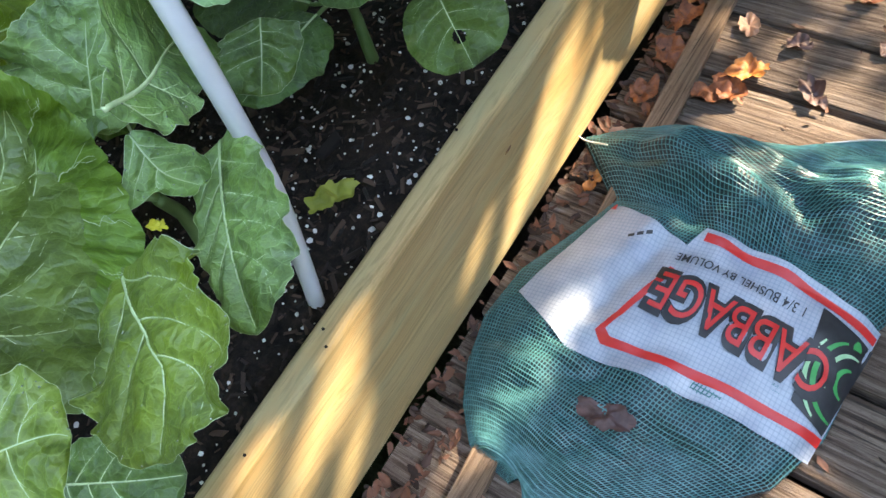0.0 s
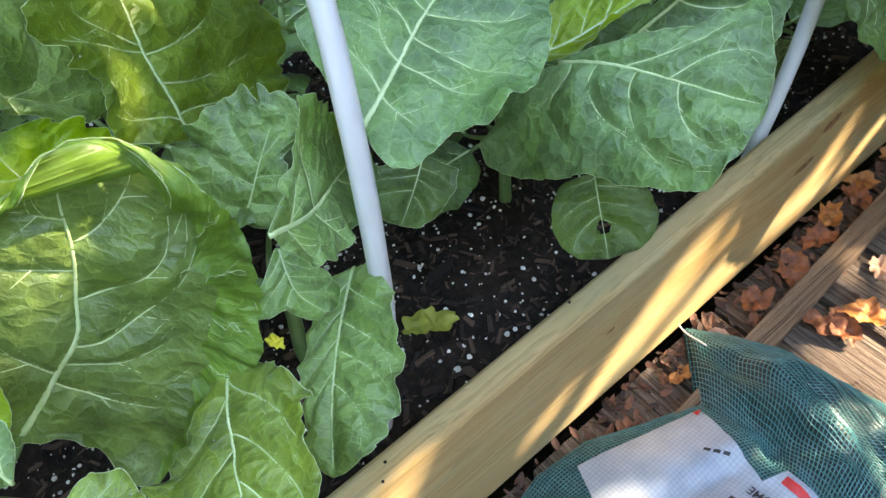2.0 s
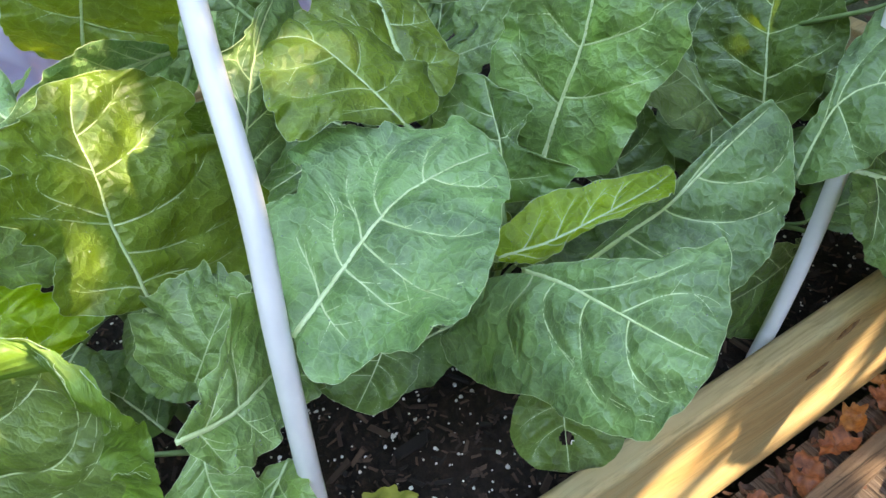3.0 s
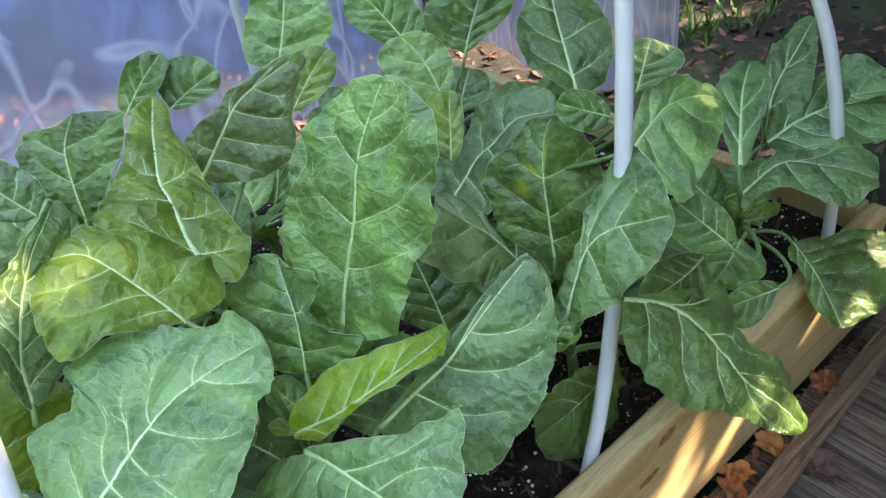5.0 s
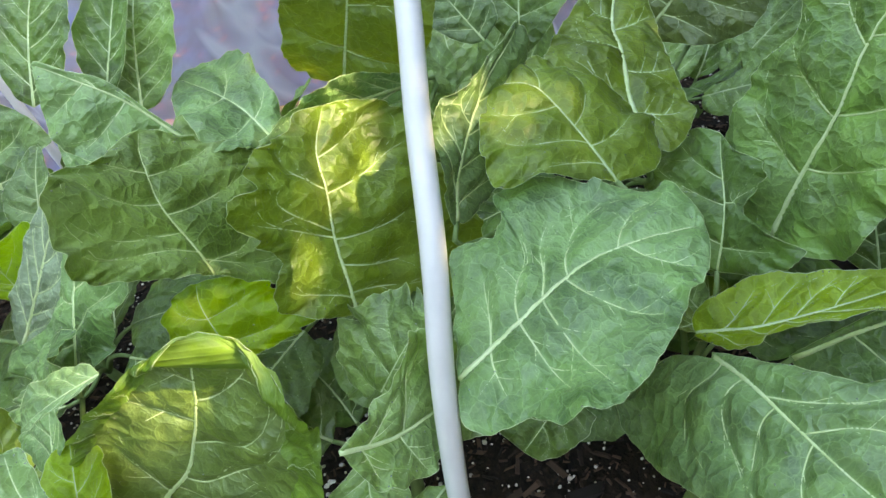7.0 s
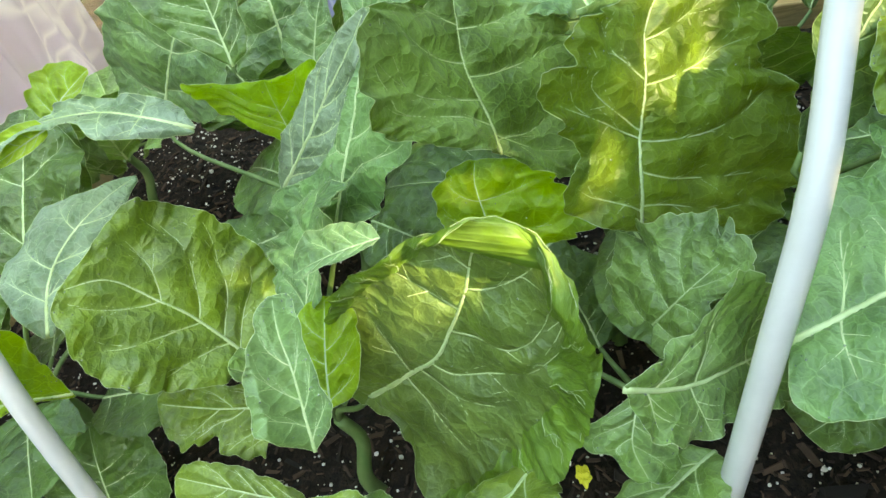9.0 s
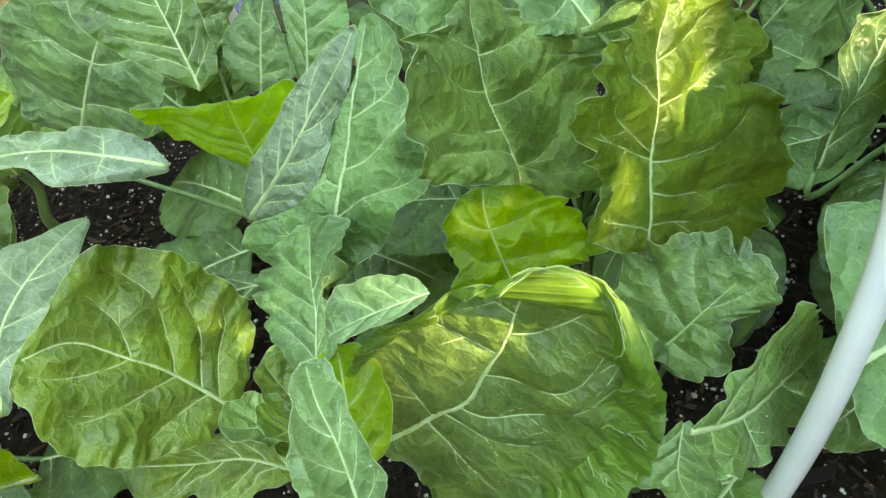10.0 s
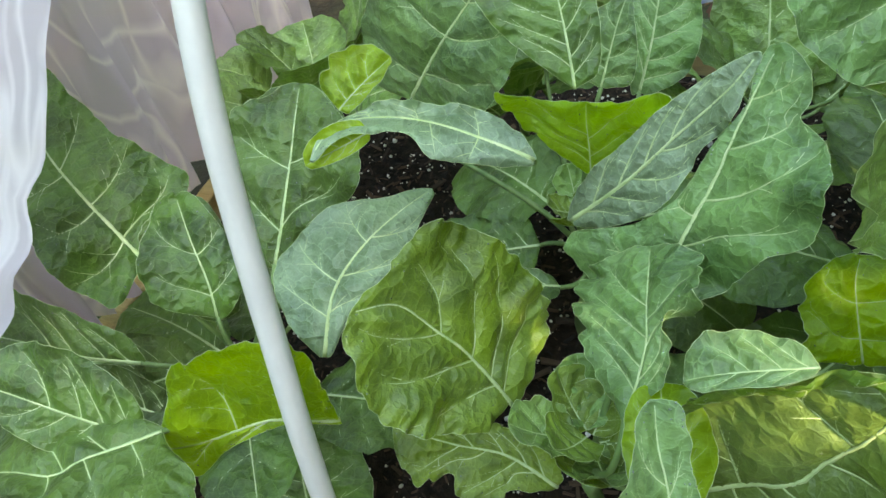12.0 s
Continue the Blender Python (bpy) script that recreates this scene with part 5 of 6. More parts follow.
leaf("collard_west", (-0.157, -0.857, 0.551), (-0.124, -1.026, 0.604), 42, 0.044, 0.042, bend=0.05, cup=0.1, rib=((72, -4), (118, 0)), left=((4, -3), (58, -11), (105, -28), (150, -32), (176, -18)), right=((-4, 5), (22, 30), (60, 39), (105, 50), (154, 60), (182, 58)), material=GREENLEAF)
leaf("collard_west", (-0.146, -0.855, 0.445), (-0.145, -1.009, 0.519), 38, 0.052, 0.036, 0.50, 0.42, 0.05, 0.1, material=GREENLEAF)
leaf("collard_heart", (-0.162, -0.288, 0.524), (-0.173, -0.121, 0.756), -71, 0.108, 0.157, bend=0, cup=0.25, rib=((102, 30), (146, 28), (194, 21), (236, 8)), left=((-3, -5), (20, -33), (77, -60), (128, -73), (178, -57), (225, -39), (253, -24), (278, -10)), right=((1, 6), (-4, 55), (-41, 89), (-23, 123), (52, 148), (121, 158), (171, 157), (226, 137), (254, 119), (281, 91), (293, 60), (299, 30), (294, 9)), veins_left=((0.24, 0.47, 0.69), (0.61, 0.62, 0.79), (0.77, 0.79, 0.69)), veins_right=((0.21, 0.4, 0.71), (0.28, 0.65, 0.59), (0.36, 0.84, 0.77), (0.51, 0.87, 0.84), (0.7, 0.97, 0.74)), curl=0.012, rim=0.28, material=CUPLEAF)
leaf("collard_front", (-0.222, -0.024, 0.532), (-0.242, 0.049, 0.606), -17, 0.073, 0.038, bend=0.05, cup=0.1, rib=((30, 2), (65, 1)), left=((-6, -4), (-3, -44), (40, -71), (67, -68), (97, -56), (125, -32)), right=((0, 13), (13, 34), (50, 49), (73, 26), (86, 24), (114, 32), (129, 18), (131, -4), (128, -21)), veins_left=((0.14, 0.32, 0.81), (0.39, 0.54, 0.82), (0.59, 0.72, 0.82)), veins_right=((0.21, 0.27, 0.87), (0.46, 0.39, 0.87), (0.65, 0.73, 0.81)), petiole=False, frill=2.6, ruffle=0.0143)
leaf("collard_front", (-0.123, -0.025, 0.583), (-0.072, -0.023, 0.534), 11, 0.032, 0.048, bend=0.05, cup=-0.3, rib=((20, 8), (43, 11)), left=((1, -6), (23, -14), (51, -24), (65, -24), (73, -9)), right=((-1, 5), (19, 34), (31, 50), (42, 44), (47, 28), (70, 12)), petiole=False, frill=2.2, ruffle=0.0131)
leaf("collard_front", (-0.082, -0.036, 0.650), (-0.208, 0.117, 0.542), -67, 0.063, 0.050, bend=0.05, cup=0.25, rib=((55, 7), (133, -1)), left=((1, -3), (23, -17), (51, -34), (67, -54), (73, -79), (119, -64), (205, -22)), right=((5, 6), (22, 37), (46, 46), (77, 49), (103, 39), (166, 37), (227, 29), (237, 14)), veins_left=((0.12, 0.31, 0.69), (0.29, 0.46, 0.72), (0.55, 0.61, 0.87)), veins_right=((0.09, 0.21, 0.79), (0.27, 0.36, 0.89), (0.55, 0.76, 0.82)), petiole=False, frill=1.8, ruffle=0.0119)
leaf("collard_front", (-0.270, -0.150, 0.607), (-0.320, -0.166, 0.683), 0, 0.055, 0.077, bend=0.05, cup=0.1, rib=((38, -5), (71, -6)), left=((0, -7), (9, -52), (35, -42), (64, -45), (85, -31), (94, -9)), right=((-3, 8), (-2, 57), (6, 80), (41, 71), (62, 56), (82, 35), (90, 14)), veins_left=((0.25, 0.62, 0.89), (0.58, 0.82, 0.82)), veins_right=((0.24, 0.47, 0.77), (0.58, 0.69, 0.85)), petiole=False, frill=2.4, ruffle=0.0137, material=YOUNGLIT)
leaf("collard_heart", (-0.168, -0.327, 0.618), (-0.309, -0.329, 0.675), 39, 0.117, 0.038, bend=0.05, cup=0.1, rib=((37, 13), (74, 18)), left=((2, -6), (47, -38), (89, -54), (130, -71), (140, -48), (154, -20)), right=((-1, 6), (43, 42), (78, 41), (86, 71), (113, 63), (140, 44), (152, 16)), frill=2.2, ruffle=0.0131, material=WAXY)
leaf("collard_heart", (-0.042, -0.273, 0.629), (-0.129, -0.302, 0.717), -6, 0.019, 0.016, bend=0.05, cup=0.5, rib=((63, 1), (97, -2)), left=((31, -32), (68, -31), (95, -21), (118, -13), (127, -4)), right=((25, 21), (62, 18), (83, 16), (108, 16), (123, 12), (127, 5)), petiole=False, frill=2.2, point=0.35, material=WAXY)
leaf("collard_back", (-0.295, 0.117, 0.682), (-0.415, 0.235, 0.812), -74, 0.077, 0.030, bend=0.05, cup=0.1, rib=((66, -30), (140, -26)), left=((-3, -7), (42, -54), (85, -76), (120, -58), (170, -29), (211, -8)), right=((3, 10), (44, 28), (112, 22), (164, 22), (199, 20), (214, 8)), material=TEALLEAF)
leaf("collard_back", (-0.600, 0.225, 0.716), (-0.677, 0.170, 0.797), 32, 0.040, 0.040, 0.58, 0.38, 0.05, 0.1, material=TEALLEAF)
leaf("collard_front", (-0.098, -0.115, 0.524), (0.064, -0.221, 0.529), -24, 0.082, 0.064, bend=0.05, cup=0.1, rib=((56, -14), (113, -31), (144, -39)), left=((2, -11), (54, -87), (107, -105), (131, -109), (168, -107), (197, -94), (204, -61), (203, -34), (200, -12)), right=((-2, 6), (55, 22), (100, 52), (112, 61), (159, 37), (182, 26), (190, 11)), veins_left=((0.12, 0.55, 0.9), (0.39, 0.68, 0.93), (0.61, 0.81, 0.93)), veins_right=((0.2, 0.53, 0.87), (0.46, 0.84, 0.82)), petiole=False, frill=1.4, ruffle=0.0107, material=LEAF2)
leaf("collard_front", (-0.115, 0.031, 0.507), (0.037, -0.102, 0.484), -25, 0.071, 0.038, 0.56, 0.41, 0.05, 0.1, petiole=False, frill=1.5, ruffle=0.011)
leaf("collard_heart", (0.008, -0.285, 0.622), (0.051, -0.228, 0.608), -15, 0.053, 0.060, bend=0.05, cup=0.1, rib=((35, -5), (61, -5)), left=((1, -11), (27, -44), (49, -53), (63, -40), (71, -23)), right=((0, 22), (21, 76), (44, 80), (59, 50), (69, 20)), petiole=False, frill=1.6, material=LEAF2)
leaf("collard_stem", (-0.057, 0.310, 0.472), (0.005, 0.271, 0.407), 3, 0.060, 0.057, 0.53, 0.50, 0.05, 0.1, holes=((0.62, 0.0, 0.08, 0.13),), material=GREENLEAF)
leaf("collard_near", (-0.104, 0.779, 0.352), (-0.094, 0.590, 0.343), 88, 0.113, 0.092, 0.32, 0.75, 0.05, 0.1, material=GREENLEAF)
leaf("collard_end", (-0.093, 0.969, 0.427), (-0.079, 0.792, 0.452), 57, 0.045, 0.043, 0.25, 0.68, 0.05, 0.1, material=GREENLEAF)
leaf("collard_end", (-0.082, 1.059, 0.410), (-0.084, 0.992, 0.364), 43, 0.055, 0.040, 0.42, 0.66, 0.05, 0.1, material=GREENLEAF)
leaf("collard_end", (-0.002, 0.887, 0.543), (-0.077, 0.861, 0.606), 39, 0.042, 0.030, 0.60, 0.54, 0.05, 0.1, material=GREENLEAF)
leaf("collard_end", (-0.002, 1.038, 0.368), (-0.043, 0.956, 0.355), 52, 0.039, 0.025, 0.72, 0.54, 0.05, 0.1, material=GREENLEAF)
leaf("collard_far", (-0.170, 0.851, 0.701), (-0.222, 0.807, 0.726), 49, 0.028, 0.024, 0.48, 0.56, 0.05, 0.1, material=GREENLEAF)
leaf("collard_far", (-0.172, 0.905, 0.713), (-0.186, 0.956, 0.765), -32, 0.034, 0.046, 0.28, 0.72, 0.05, 0.1, material=GREENLEAF)
leaf("collard_stem", (-0.185, 0.177, 0.505), (-0.158, 0.115, 0.459), 25, 0.042, 0.068, 0.28, 0.73, 0.05, 0.1, petiole=False, frill=1.6, material=GREENLEAF)
leaf("collard_front", (-0.110, -0.320, 0.412), (0.001, -0.234, 0.392), -28, 0.044, 0.059, 0.55, 0.40, 0.05, 0.1, petiole=False, frill=1.6, material=GREENLEAF)
leaf("collard_heart", (-0.195, -0.402, 0.403), (-0.187, -0.578, 0.474), 39, 0.050, 0.051, bend=0.05, cup=0.1, rib=((63, 15), (119, 7)), left=((9, -6), (52, -18), (55, -34), (98, -36), (113, -22), (148, -40), (179, -19)), right=((1, 14), (26, 39), (74, 41), (117, 34), (173, 22), (190, 9)), petiole=False, frill=2.4, ruffle=0.0137, material=LEAF2)
leaf("collard_heart", (-0.109, -0.696, 0.306), (-0.204, -0.733, 0.405), -4, 0.073, 0.086, 0.58, 0.36, 0.05, 0.1, petiole=False, material=GREENLEAF)
leaf("collard_back", (-0.790, 0.418, 0.716), (-0.792, 0.510, 0.784), -41, 0.029, 0.039, 0.53, 0.61, 0.05, 0.6, petiole=False, material=GREENLEAF)
leaf("collard_back", (-0.555, 0.592, 0.714), (-0.557, 0.679, 0.779), -41, 0.040, 0.031, 0.41, 0.61, 0.05, 0.1, petiole=False, material=LEAF2)
leaf("collard_rear", (-0.370, 0.729, 0.624), (-0.411, 0.780, 0.705), -14, 0.042, 0.020, 0.60, 0.48, 0.05, 0.1, petiole=False, material=LEAF2)
leaf("collard_back", (-0.748, 0.477, 0.712), (-0.726, 0.564, 0.750), -49, 0.057, 0.028, 0.41, 0.66, 0.05, 0.1, petiole=False, material=GREENLEAF)
leaf("collard_row", (-0.489, -0.208, 0.841), (-0.562, -0.164, 0.926), -24, 0.030, 0.026, 0.52, 0.55, 0.05, 0.6, petiole=False, material=GREENLEAF)
leaf("collard_row", (-0.543, -0.314, 0.829), (-0.649, -0.264, 0.953), -20, 0.046, 0.049, 0.58, 0.54, 0.05, 0.1, petiole=False, material=GREENLEAF)
leaf("collard_row", (-0.498, -0.189, 0.804), (-0.598, -0.149, 0.922), -17, 0.047, 0.052, 0.65, 0.55, 0.05, 0.4, petiole=False, material=LEAF)
leaf("collard_west", (-0.244, -0.815, 0.526), (-0.340, -0.872, 0.637), 1, 0.067, 0.040, 0.65, 0.38, 0.05, 0.1, petiole=False, material=GREENLEAF)
leaf("collard_west", (-0.291, -0.741, 0.580), (-0.456, -0.737, 0.721), -21, 0.076, 0.069, 0.52, 0.50, 0.05, 0.1, petiole=False, material=GREENLEAF)
leaf("collard_row", (-0.367, -0.641, 0.757), (-0.422, -0.600, 0.785), -40, 0.037, 0.011, 0.42, 0.29, 0.05, 0.1, petiole=False, frill=2.4, ruffle=0.0137, material=YOUNGLIT)
leaf("collard_west", (-0.053, -0.734, 0.622), (-0.037, -0.882, 0.680), 41, 0.034, 0.058, 0.37, 0.57, 0.05, 0.1, petiole=False, material=GREENLEAF)
leaf("collard_heart", (-0.110, -0.393, 0.394), (-0.112, -0.539, 0.441), 42, 0.036, 0.027, 0.46, 0.61, 0.05, 0.1, petiole=False, frill=2, ruffle=0.0125, material=LEAF2)
leaf("collard_stem", (-0.301, 0.622, 0.374), (-0.408, 0.646, 0.508), 16, 0.089, 0.080, 0.75, 0.29, 0.05, 0.1, petiole=False, material=GREENLEAF)
leaf("collard_row", (-0.291, -0.564, 0.796), (-0.252, -0.612, 0.785), 44, 0.010, 0.020, 0.43, 0.44, 0.05, 0.1, petiole=False, material=YOUNGLIT)
leaf("collard_row", (-0.479, -0.423, 0.801), (-0.599, -0.434, 0.945), -4, 0.080, 0.050, 0.65, 0.49, 0.05, 0.1, petiole=False, material=LEAF)
leaf("collard_row", (-0.395, -0.410, 0.776), (-0.472, -0.447, 0.876), 12, 0.070, 0.032, 0.75, 0.43, 0.05, 0.1, petiole=False, material=GREENLEAF)

leaf("collard_heart", (-0.155, -0.206, 0.748), (-0.142, -0.285, 0.724), 0, 0.014, 0.030, 0.5, 0.6, 0.05, 0.25, petiole=False, frill=1.4, material=WAXY)
leaf("collard_heart", (-0.100, -0.285, 0.600), (-0.195, -0.305, 0.640), 0, 0.030, 0.036, 0.5, 0.5, 0.05, 0.3, petiole=False, frill=1.4, material=YOUNGLIT)
leaf("collard_row", (-0.400, -0.440, 0.490), (-0.335, -0.585, 0.520), 0, 0.034, 0.034, 0.5, 0.5, 0.05, 0.1, material=GREENLEAF)

# small crinkled leaves of the young hearts
for hx, hy, hz, n, sz in ((-0.205, -0.365, 0.50, 9, 0.075), (-0.30, 0.02, 0.50, 6, 0.06), (-0.24, 0.36, 0.49, 5, 0.06), (-0.13, 1.13, 0.40, 5, 0.06), (-0.52, -0.44, 0.50, 5, 0.06), (-0.15, 0.70, 0.43, 4, 0.06)):
    rng = random.Random(int(hx * 1000) + n)
    near_plant = min(PLANTS, key=lambda k: (PLANTS[k][1] - Vector((hx, hy, hz))).length)
    for i in range(n):
        w = 2 * math.pi * i / n + rng.uniform(-0.3, 0.3)
        up = rng.uniform(0.6, 1.1)
        d = Vector((math.cos(w), math.sin(w), up)).normalized() * sz * rng.uniform(0.7, 1.2)
        b = Vector((hx, hy, hz - 0.02 + 0.004 * i)) + 0.15 * d
        leaf(near_plant, tuple(b), tuple(b + d), rng.uniform(-25, 25), sz * 0.36, sz * 0.36, 0.55, 0.55, -0.1, 0.35, 0.012, LEAF2 if i % 2 == 0 else LEAF, petiole=False, frill=2.6)

# lower leaves, half hidden under the others; their dark green has shade painted in
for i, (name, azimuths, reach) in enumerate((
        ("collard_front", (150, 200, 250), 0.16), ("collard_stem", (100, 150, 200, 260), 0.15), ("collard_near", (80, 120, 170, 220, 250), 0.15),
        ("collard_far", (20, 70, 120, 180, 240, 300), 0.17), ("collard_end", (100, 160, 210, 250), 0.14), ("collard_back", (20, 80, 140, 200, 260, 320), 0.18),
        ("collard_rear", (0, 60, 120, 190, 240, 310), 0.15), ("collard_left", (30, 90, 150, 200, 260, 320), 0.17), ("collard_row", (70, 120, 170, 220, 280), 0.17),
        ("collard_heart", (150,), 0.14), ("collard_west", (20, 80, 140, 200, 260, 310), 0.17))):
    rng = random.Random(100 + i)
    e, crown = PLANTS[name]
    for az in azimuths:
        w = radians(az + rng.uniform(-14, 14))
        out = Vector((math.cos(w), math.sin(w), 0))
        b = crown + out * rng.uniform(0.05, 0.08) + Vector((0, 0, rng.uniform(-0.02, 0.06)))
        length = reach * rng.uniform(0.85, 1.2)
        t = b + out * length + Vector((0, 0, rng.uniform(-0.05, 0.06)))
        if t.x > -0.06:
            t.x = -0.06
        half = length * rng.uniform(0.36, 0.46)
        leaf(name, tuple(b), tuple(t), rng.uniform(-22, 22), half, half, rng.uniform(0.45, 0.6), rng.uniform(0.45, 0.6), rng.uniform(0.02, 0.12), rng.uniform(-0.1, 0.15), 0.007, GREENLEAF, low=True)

# the back row along the netting
for i, (x, y, z, top) in enumerate(((-0.80, -0.98, 0.40, 0.60), (-0.84, -0.62, 0.42, 0.64), (-0.82, -0.22, 0.42, 0.66), (-0.80, 0.18, 0.42, 0.64), (-0.78, 0.56, 0.40, 0.60), (-0.88, 0.98, 0.36, 0.48))):
    name = "collard_hedge%d" % i
    plant(name, (x, y, z), "collard plant in the shaded back row by the netting")
    rng = random.Random(300 + i)
    for k in range(9):
        w = radians(k * 40 + rng.uniform(-14, 14))
        out = Vector((math.cos(w), math.sin(w), 0))
        b = Vector((x, y, z)) + out * rng.uniform(0.04, 0.09) + Vector((0, 0, rng.uniform(0.0, 0.08)))
        t = b + out * rng.uniform(0.08, 0.15) + Vector((0, 0, (top - b.z) * rng.uniform(0.3, 1.0)))
        half = rng.uniform(0.055, 0.085)
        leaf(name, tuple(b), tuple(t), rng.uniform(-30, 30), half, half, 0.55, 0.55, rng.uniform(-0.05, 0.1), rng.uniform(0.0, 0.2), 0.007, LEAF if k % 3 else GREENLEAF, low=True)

# ---------------------------------------------------------------- mesh bag on the deck


def edge_of(rows, y):
    ys = [r[0] for r in rows]
    return float(np.interp(y, ys, [r[1] for r in rows]))


BAG_L = ((-0.060, 0.19), (-0.045, 0.11), (0.0, 0.068), (0.055, 0.04), (0.126, 0.025), (0.216, 0.036), (0.30, 0.075), (0.38, 0.105), (0.43, 0.05), (0.47, 0.006), (0.50, 0.05), (0.545, 0.16), (0.59, 0.30), (0.66, 0.43))
BAG_R = ((-0.060, 0.21), (-0.03, 0.287), (0.05, 0.40), (0.11, 0.465), (0.19, 0.495), (0.35, 0.50), (0.41, 0.525), (0.52, 0.57), (0.60, 0.60), (0.66, 0.58))


def bag_height(x, y):
    l, r = edge_of(BAG_L, y), edge_of(BAG_R, y)
    p = min(1, max(0, (x - l) / max(1e-3, r - l)))
    q = min(1, max(0, (y + 0.06) / 0.72))
    dome = (1 - abs(2 * p - 1) ** 2.4) ** 0.7 * (1 - abs(2 * q - 1) ** 4) ** 0.6
    h = 0.012 + 0.062 * dome
    h += 0.035 * math.exp(-((x - 0.24) / 0.10) ** 2 - ((y - 0.47) / 0.055) ** 2)
    h += 0.030 * math.exp(-((x - 0.46) / 0.10) ** 2 - ((y - 0.50) / 0.06) ** 2)
    h += 0.026 * math.exp(-((x - 0.16) / 0.07) ** 2 - ((y - 0.49) / 0.05) ** 2)
    h -= 0.016 * math.exp(-((x - 0.33) / 0.05) ** 2 - ((y - 0.52) / 0.08) ** 2)
    h += 0.016 * math.exp(-((x - 0.36) / 0.14) ** 2 - ((y - 0.26) / 0.09) ** 2)
    h -= 0.018 * math.exp(-((x - 0.19 - 0.25 * (y - 0.25)) / 0.02) ** 2 - ((y - 0.28) / 0.10) ** 2)
    fold = 0.022 * noise.noise((x * 12 + y * 7, y * 19 - x * 6, 3)) + 0.008 * noise.noise((x * 26, y * 48, 5))
    lab = math.exp(-((y - 0.25) / 0.12) ** 4)
    return h + fold * dome * (1 - 0.72 * lab) * 1.6


def bag_point(p, q, off=0.0):
    y = -0.058 + 0.712 * q
    l, r = edge_of(BAG_L, y), edge_of(BAG_R, y)
    x = l + (r - l) * p
    return (x, y + 0.012 * math.sin(p * 5 + q * 3), bag_height(x, y) + off)


def build_bag():
    bag = empty("mesh_bag", (0.27, 0.28, 0.0), "teal plastic mesh produce bag with a white and red printed label", "mesh bag")
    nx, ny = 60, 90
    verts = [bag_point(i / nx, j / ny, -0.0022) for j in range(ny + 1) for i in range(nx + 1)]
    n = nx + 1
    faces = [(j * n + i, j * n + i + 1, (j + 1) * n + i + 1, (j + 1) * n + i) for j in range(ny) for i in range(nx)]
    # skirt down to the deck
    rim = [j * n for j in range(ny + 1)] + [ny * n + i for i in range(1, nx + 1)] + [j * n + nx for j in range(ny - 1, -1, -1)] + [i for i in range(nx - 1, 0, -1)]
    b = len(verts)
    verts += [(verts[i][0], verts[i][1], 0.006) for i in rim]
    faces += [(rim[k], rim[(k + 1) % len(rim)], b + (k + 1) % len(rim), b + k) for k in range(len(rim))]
    part_mesh("back_layer", mesh_from("back_layer", verts, faces), TEALSHADE, bag, "folded under layer, near black as shade between the threads", True)
    verts, faces = [], []

    def ribbon(pts, side, w):
        b = len(verts)
        for q in pts:
            verts.append((q[0] - side[0] * w, q[1] - side[1] * w, q[2]))
            verts.append((q[0] + side[0] * w, q[1] + side[1] * w, q[2]))
        for k in range(len(pts) - 1):
            faces.append((b + 2 * k, b + 2 * k + 1, b + 2 * k + 3, b + 2 * k + 2))
    for i in range(88):
        p = i / 87
        ribbon([bag_point(min(1, max(0, p + 0.005 * math.sin(q * 0.11 + i * 0.09) + 0.0007 * math.sin(q * 0.5 + i))), q / 90, 0.001 + 0.0004 * (q % 2)) for q in range(91)], (1, 0), 0.00080)
    for j in range(130):
        q = j / 129
        ribbon([bag_point(i / 60, min(1, max(0, q + 0.004 * math.sin(i * 0.12 + j * 0.07) + 0.0005 * math.sin(i * 0.6 + j))), 0.0012) for i in range(61)], (0, 1), 0.00080)
    tagged(part_mesh("mesh", mesh_from("mesh", verts, faces), TEAL, bag, "woven teal plastic threads"), kind="stuff")

    def patch(name, corners, material, parent, off, n=24, label=""):
        """A sheet over the bag between four corners (x, y)."""
        c = [Vector(q) for q in corners]
        verts = []
        for j in range(n + 1):
            for i in range(n + 1):
                a = c[0].lerp(c[1], i / n)
                bb = c[3].lerp(c[2], i / n)
                q = a.lerp(bb, j / n)
                verts.append((q.x, q.y, bag_height(q.x, q.y) + off))
        m = n + 1
        faces = [(j * m + i, j * m + i + 1, (j + 1) * m + i + 1, (j + 1) * m + i) for j in range(n) for i in range(n)]
        return part_mesh(name, mesh_from(name, verts, faces), material, parent, label, True)
    label = patch("label", ((0.168, 0.130), (0.488, 0.150), (0.505, 0.352), (0.258, 0.372)), PAPER, bag, 0.0064, 30, "white printed paper label")
    patch("label_flap", ((0.060, 0.182), (0.168, 0.131), (0.250, 0.335), (0.118, 0.378)), PAPER, bag, 0.0060, 24, "blank white folded end of the label")
    patch("red_band", ((0.262, 0.350), (0.502, 0.330), (0.503, 0.342), (0.262, 0.363)), RED, label, 0.0076)
    patch("red_band", ((0.205, 0.156), (0.490, 0.172), (0.491, 0.184), (0.202, 0.168)), RED, label, 0.0076)
    patch("red_band", ((0.192, 0.168), (0.204, 0.157), (0.214, 0.168), (0.203, 0.176)), RED, label, 0.0078, 4)
    patch("red_band", ((0.192, 0.168), (0.203, 0.174), (0.250, 0.290), (0.240, 0.294)), RED, label, 0.0076)
    patch("red_band", ((0.115, 0.365), (0.124, 0.362), (0.121, 0.376), (0.118, 0.378)), RED, label, 0.0076, 4)
